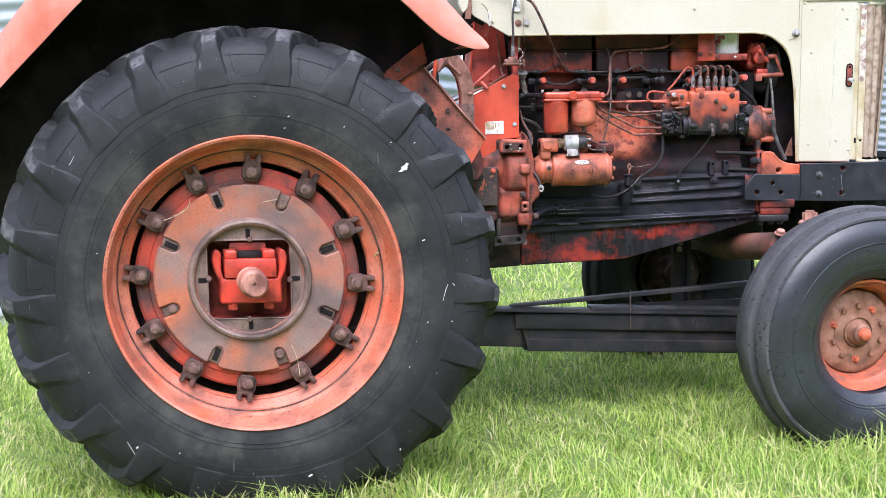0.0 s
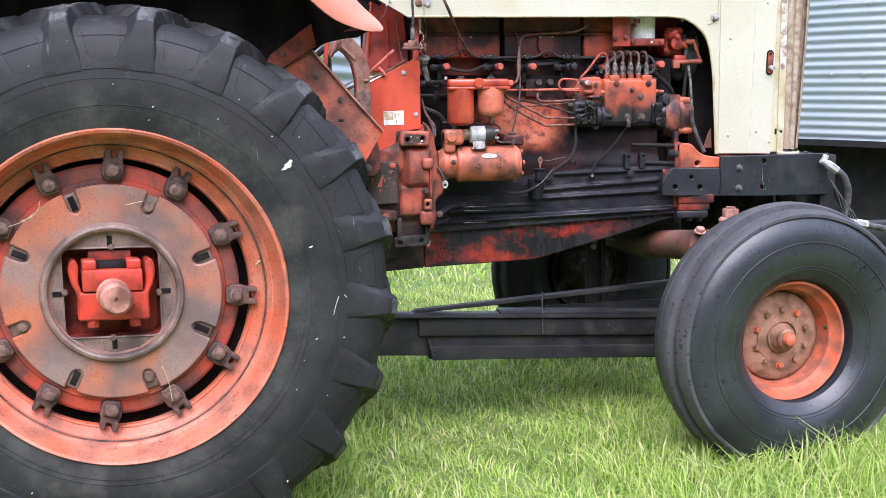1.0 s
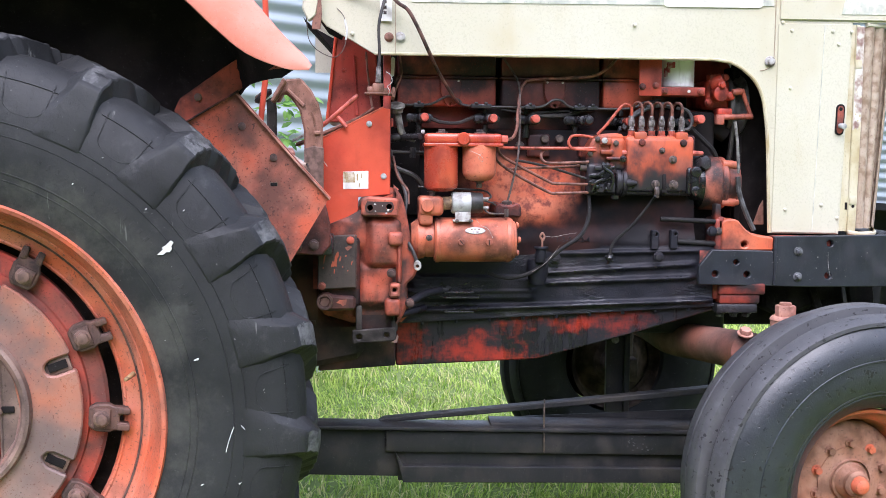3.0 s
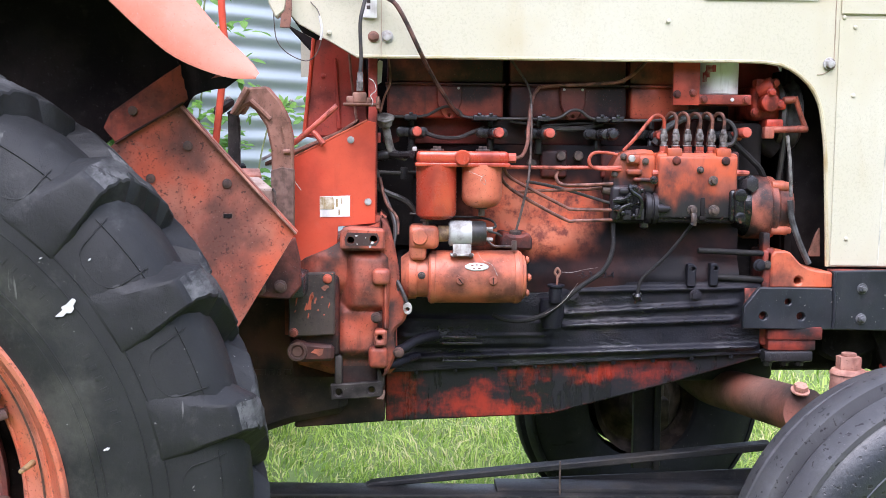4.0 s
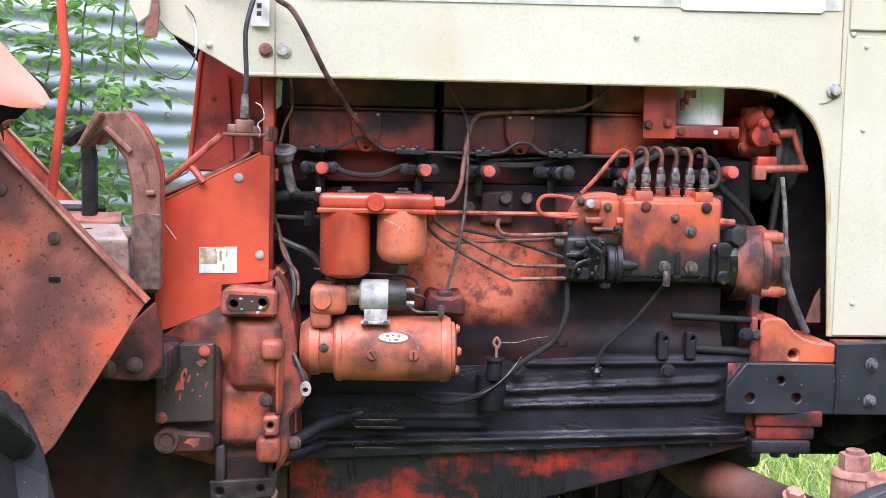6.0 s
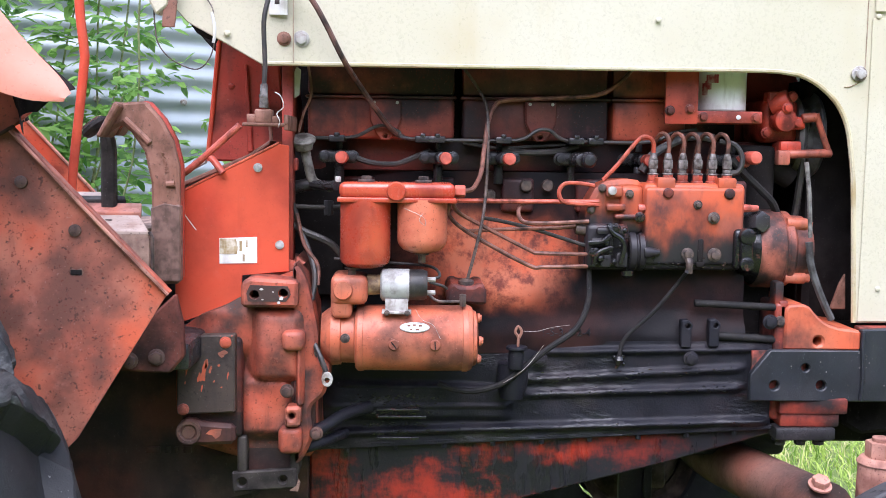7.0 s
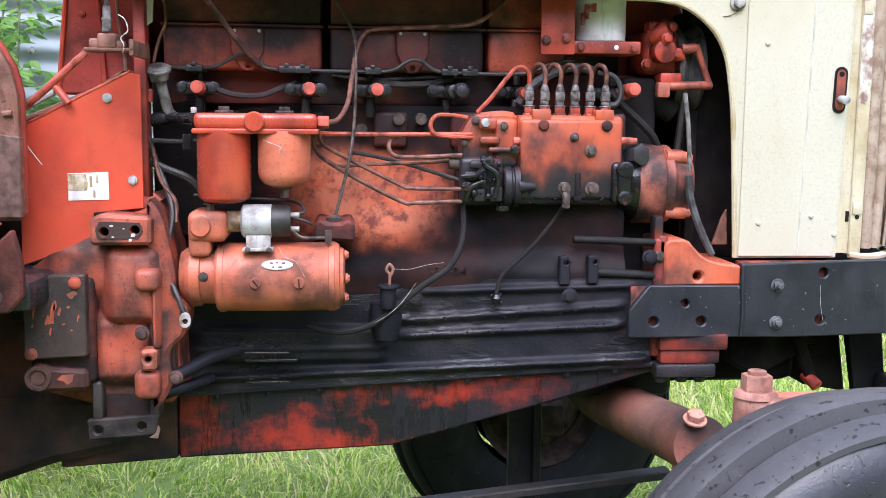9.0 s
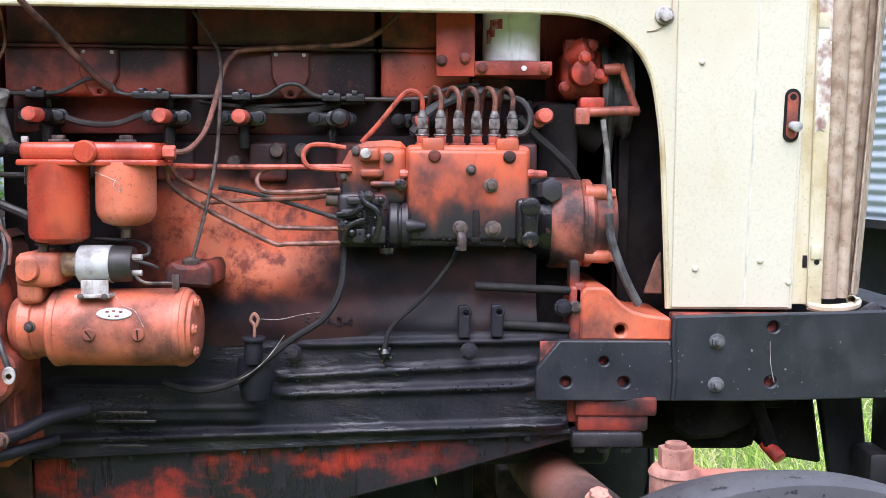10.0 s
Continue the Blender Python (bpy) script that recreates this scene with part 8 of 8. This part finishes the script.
    step = part("step_plate", box(0.56, 0.744, 0.640, 0.655, 1.17, 1.276, 0.004, 2), m_step, tractor, "dusty brown step and platform edge")
    part("step_top", slab((0.56, 0.744, 0.640, 1.278), (0.52, 0.705, 0.722, 1.301), 0.008), m_dusty, step, "pale dusty sheet on the step")
    part("step_board", slab((0.52, 0.709, 0.724, 1.306), (0.50, 0.699, 0.768, 1.321), 0.012), m_axle, step, "faded pink board edge")
    part("step_bar", slab((0.50, 0.666, 0.780, 1.326), (0.48, 0.658, 0.800, 1.333), 0.008), m_foot, step)
    part("step_rear", slab((0.47, 0.640, 0.806, 1.331), (0.44, 0.626, 0.850, 1.338), 0.010), m_dusty, step)
    part("step_body", box(0.56, 0.70, 0.70, 0.95, 1.18, 1.27, 0.004), m_step, step)
    part("step_rod", tube([(0.7455, 0.637, 1.277), (0.7505, 0.636, 1.262), (0.7505, 0.636, 1.20)], 0.0032, 8), m_bolt, step)
    part("scrape", box(0.652, 0.664, 0.690, 0.692, 1.2925, 1.2945, 0), m_foot, step)
    part("inner_brace", plate([(0.36, 1.563), (0.432, 1.485), (0.567, 1.339), (0.605, 1.298), (0.570, 1.262), (0.395, 1.449), (0.32, 1.527)], 0.900, 0.906, b=0.001), m_red, tractor, "red sheet brace behind the fender plate")
    part("brace_edge", tube([(0.36, 0.898, 1.563), (0.432, 0.898, 1.485), (0.567, 0.898, 1.339), (0.605, 0.898, 1.298)], 0.0035, 6), m_axle, tractor)
    part("platform", box(-0.2, 0.62, 0.60, 1.9, 1.18, 1.22, 0.004), m_step, tractor, "dusty operator platform")
    part("lever", tube([(0.745, 0.82, 1.360), (0.80, 0.80, 1.40), (0.86, 0.79, 1.452), (0.882, 0.79, 1.472)], 0.0068, 10), m_redcap, tractor, "slim red control lever")
    part("lever", tube([(0.822, 0.80, 1.412), (0.836, 0.79, 1.398), (0.850, 0.785, 1.380)], 0.0068, 10), m_redcap, tractor, "short red stub lever")
    part("floor_rail", merge(plate([(0.69, 1.345), (0.80, 1.405), (0.80, 1.397), (0.69, 1.337)], 0.87, 0.89, b=0.001)), m_steel, tractor)
    # added white sheet: stands in for daylight through the gap
    part("hanging_tag", plate([(0.974, 1.525), (0.988, 1.535), (0.991, 1.585), (0.982, 1.590), (0.973, 1.57)], 0.865, 0.868, b=0.001), m_splat, tractor, "white stand-in for the bright gap by the post")
    part("rear_wire", tube([(1.004, 0.87, 1.60), (1.01, 0.88, 1.54), (0.995, 0.88, 1.50), (0.985, 0.88, 1.46)], 0.003, 6), m_rust, tractor)


m_stain = paint("brown label stain", (0.25, 0.17, 0.07), (0.35, 0.26, 0.12), (0.6, 0.55, 0.45), 0.3, 40, 0.7)
build_platform()


# ---- black implement frame bolted to the tractor ----
def build_frame():
    beam = part("side_beam", plate([(1.932, 0.911), (1.932, 0.968), (1.972, 1.020), (2.1665, 1.020), (2.1665, 1.064), (2.606, 1.078), (2.604, 0.918), (2.30, 0.910)], 0.905, 0.925, [(1.983, 0.945, 0.0105), (2.048, 0.983, 0.0085), (2.083, 0.945, 0.0105), (2.341, 1.046, 0.0105), (2.338, 0.946, 0.0105)], 0.0025), m_frame, tractor, "black steel side beam with bolt holes")
    part("beam_backing", merge(box(2.17, 2.60, 0.927, 0.96, 0.915, 1.066, 0.003), box(1.94, 2.17, 0.927, 0.935, 0.915, 1.015, 0.002)), m_redhole, beam)
    part("weld_seam", tube([(2.1675, 0.904, 0.914), (2.170, 0.903, 0.96), (2.167, 0.903, 1.02), (2.168, 0.904, 1.06)], 0.0045, 6), m_frame, beam)
    for z in (1.020, 0.941):
        part("beam_bolt", merge(hexbolt((2.2425, 0.905, z), r=0.0105, h=0.010), cyl((2.2425, 0.896, z), (2.2425, 0.887, z), 0.006, seg=12)), m_boltgrey, beam)
    part("scratch", tube([(2.335, 0.904, 1.02), (2.337, 0.9035, 0.98), (2.344, 0.9038, 0.945)], 0.0005, 5), m_steel, beam)
    rr = random.Random(14)
    for k in range(46):
        x, z = rr.uniform(1.95, 2.58), rr.uniform(0.92, 1.06)
        if k > 30:
            x, z = 2.168 + rr.gauss(0, 0.006), rr.uniform(0.98, 1.055)
        if x < 2.18 and z > 1.01 and k <= 30:
            continue
        q = rr.uniform(0.0007, 0.0021)
        part("paint_fleck", plate([(x + q * rr.uniform(0.5, 1.2) * math.cos(a), z + q * rr.uniform(0.5, 1.6) * math.sin(a)) for a in (0, 1.2, 2.5, 3.8, 5.1)], 0.9035, 0.9055, b=0), m_valve, beam)
    part("rear_beam", merge(box(2.17, 2.62, 1.60, 1.70, 0.91, 1.07, 0.004)), m_frame, beam)
    part("beam_post", plate([(2.49, 0.93), (2.575, 0.93), (2.60, 0.72), (2.53, 0.70)], 1.10, 1.13, b=0.003), m_low, beam, "dark post under the beam")
    # added near-black masses that fill in the shade below the beam
    part("dark_bracket", merge(plate([(2.19, 0.91), (2.36, 0.91), (2.37, 0.835), (2.30, 0.80), (2.24, 0.795), (2.20, 0.82)], 1.06, 1.40, b=0.01), plate([(2.335, 0.90), (2.365, 0.90), (2.41, 0.78), (2.385, 0.77)], 1.05, 1.08, b=0.004)), m_hole, beam, "near-black mass under the beam")
    part("bolster_web", box(2.15, 2.47, 1.14, 1.5, 0.84, 0.905, 0.01), m_hole, beam)
    part("sway_plate", plate([(2.42, 0.92), (2.50, 0.92), (2.53, 0.72), (2.42, 0.74)], 1.16, 1.40, b=0.006), m_hole, beam)
    part("red_stub", cyl((2.385, 1.07, 0.790), (2.405, 1.04, 0.765), 0.014, seg=14), m_hub, beam, "bright red stub end")
    part("cross_bar", box(2.58, 2.66, 0.95, 1.75, 0.94, 1.07, 0.006), m_low, beam)
    cyl_body = part("hydraulic_arm", merge(box(2.62, 3.3, 1.10, 1.20, 0.66, 0.76, 0.01), box(2.66, 2.72, 1.05, 1.2, 0.55, 1.02, 0.008), moved(box(-0.03, 0.03, 1.06, 1.09, -0.30, 0.30, 0.004), Matrix.Translation((2.74, 0, 0.80)) @ Matrix.Rotation(radians(-32), 4, "Y"))), m_low, tractor, "black implement arm ahead of the tractor")
    part("fitting", merge(cyl((2.63, 0.99, 1.035), (2.665, 0.99, 1.012), 0.014, seg=12), cyl((2.655, 0.99, 1.02), (2.70, 0.99, 0.99), 0.017, seg=6, b=0.002), cyl((2.64, 0.99, 1.03), (2.65, 0.99, 1.055), 0.012, seg=10)), m_silver, cyl_body, "grey steel hydraulic fitting")
    part("hydraulic_hose", tube([(2.69, 0.99, 0.995), (2.725, 0.99, 0.972), (2.748, 0.99, 0.92), (2.752, 0.995, 0.86), (2.738, 1.0, 0.785), (2.72, 1.02, 0.74)], 0.013, 10), m_hosegrey, cyl_body, "grey bent hydraulic hose")
    part("fitting", merge(cyl((2.79, 0.99, 0.775), (2.84, 0.99, 0.765), 0.016, seg=6, b=0.002), cyl((2.76, 0.99, 0.782), (2.79, 0.99, 0.777), 0.011, seg=10)), m_silver, cyl_body)
    part("hydraulic_hose", tube([(2.83, 0.99, 0.766), (2.90, 0.99, 0.75), (3.02, 1.0, 0.73), (3.2, 1.05, 0.72)], 0.013, 10), m_hosegrey, cyl_body)
    part("brass_valve", cyl((2.93, 0.99, 0.67), (2.97, 0.985, 0.665), 0.016, seg=8, b=0.003), m_brass, cyl_body)
    for k in range(5):
        part("wire_tangle", tube([(2.66 + 0.02 * k, 1.0, 0.98 - 0.03 * k), (2.70 + 0.018 * k, 0.985, 0.90 - 0.02 * k), (2.74 + 0.02 * k, 0.99, 0.80 - 0.015 * k), (2.80 + 0.02 * k, 0.99, 0.74)], 0.0022, 5), m_hosegrey, cyl_body)
    # low beam between the wheels
    low = part("low_beam", box(-0.35, 1.05, 0.985, 1.06, 0.288, 0.440, 0.004), m_low, tractor, "dusty black low frame beam")
    part("front_rail", box(0.965, 2.05, 0.965, 1.05, 0.372, 0.440, 0.004), m_low, low)
    part("lower_rail", box(1.005, 2.05, 0.985, 1.06, 0.275, 0.372, 0.003), m_low, low)
    part("bent_plate", plate([(0.995, 0.372), (1.02, 0.275), (2.05, 0.285), (2.05, 0.33), (1.02, 0.328)], 0.962, 0.985, b=0.002), m_low, low)
    part("low_flange", merge(box(-0.35, 2.05, 0.958, 1.06, 0.440, 0.452, 0.003), box(1.30, 2.05, 0.97, 1.06, 0.452, 0.468, 0.003)), m_low, low)
    part("brace_bar", merge(plate([(0.93, 0.452), (0.96, 0.468), (1.30, 0.505), (2.06, 0.585), (2.06, 0.565), (1.30, 0.487)], 1.01, 1.05, b=0.003)), m_low, low, "slanting flat brace bar")
    part("flat_strip", plate([(1.36, 0.452), (1.42, 0.468), (2.05, 0.50), (2.05, 0.458)], 1.06, 1.07, b=0.002), m_low, low)
    part("cable_tie", tube([(1.468, 0.955, 0.548), (1.467, 0.953, 0.50), (1.468, 0.953, 0.44), (1.470, 0.956, 0.38)], 0.0028, 6), m_bolt, low)
    rr = random.Random(9)
    for k in range(60):
        x, z = rr.gauss(1.74, 0.05), rr.uniform(0.385, 0.435)
        s = rr.uniform(0.001, 0.0035)
        part("dirt_fleck", plate([(x + s * 1.6 * rr.uniform(0.4, 1) * math.cos(q), z + s * rr.uniform(0.4, 1) * math.sin(q)) for q in (0, 1.2, 2.5, 3.8, 5.1)], 0.9625, 0.9652, b=0), m_hosegrey, low)


m_boltgrey = paint("grey painted bolt", (0.08, 0.085, 0.09), (0.12, 0.12, 0.125), (0.04, 0.04, 0.04), 0.3, 40, 0.45)
m_redhole = paint("red behind the beam", (0.30, 0.05, 0.03), (0.22, 0.04, 0.026), (0.03, 0.02, 0.018), 0.4, 20, 0.6)
build_frame()


# ---- engine assemblies slid along sight lines to fit the camera's view ----
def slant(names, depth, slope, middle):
    """Slides assemblies along sight lines to fit the view: depth at the middle, growing towards the nose by slope."""
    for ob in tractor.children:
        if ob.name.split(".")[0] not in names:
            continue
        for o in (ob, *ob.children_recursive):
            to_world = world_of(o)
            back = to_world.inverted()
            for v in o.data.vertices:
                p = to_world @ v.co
                v.co = back @ slide_on_sight(p, depth + slope * (p.x - middle))


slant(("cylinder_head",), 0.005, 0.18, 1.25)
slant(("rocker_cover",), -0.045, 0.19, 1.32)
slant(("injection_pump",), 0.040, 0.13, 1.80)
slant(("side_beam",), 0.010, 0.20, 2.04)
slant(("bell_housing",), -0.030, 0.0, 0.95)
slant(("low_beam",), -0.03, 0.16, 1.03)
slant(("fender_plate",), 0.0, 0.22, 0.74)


def lean(names, amount):
    """Shears the wheel to fit the camera's view: deeper parts sit farther to the rear."""
    for ob in tractor.children:
        if ob.name.split(".")[0] not in names:
            continue
        for o in (ob, *ob.children_recursive):
            to_world = world_of(o)
            back = to_world.inverted()
            if o.data.users > 1:
                o.data = o.data.copy()
            for v in o.data.vertices:
                p = to_world @ v.co
                p.x -= amount * p.y
                v.co = back @ p


lean(("rear_tyre", "rear_rim", "wheel_disc", "axle_hub"), 0.27)
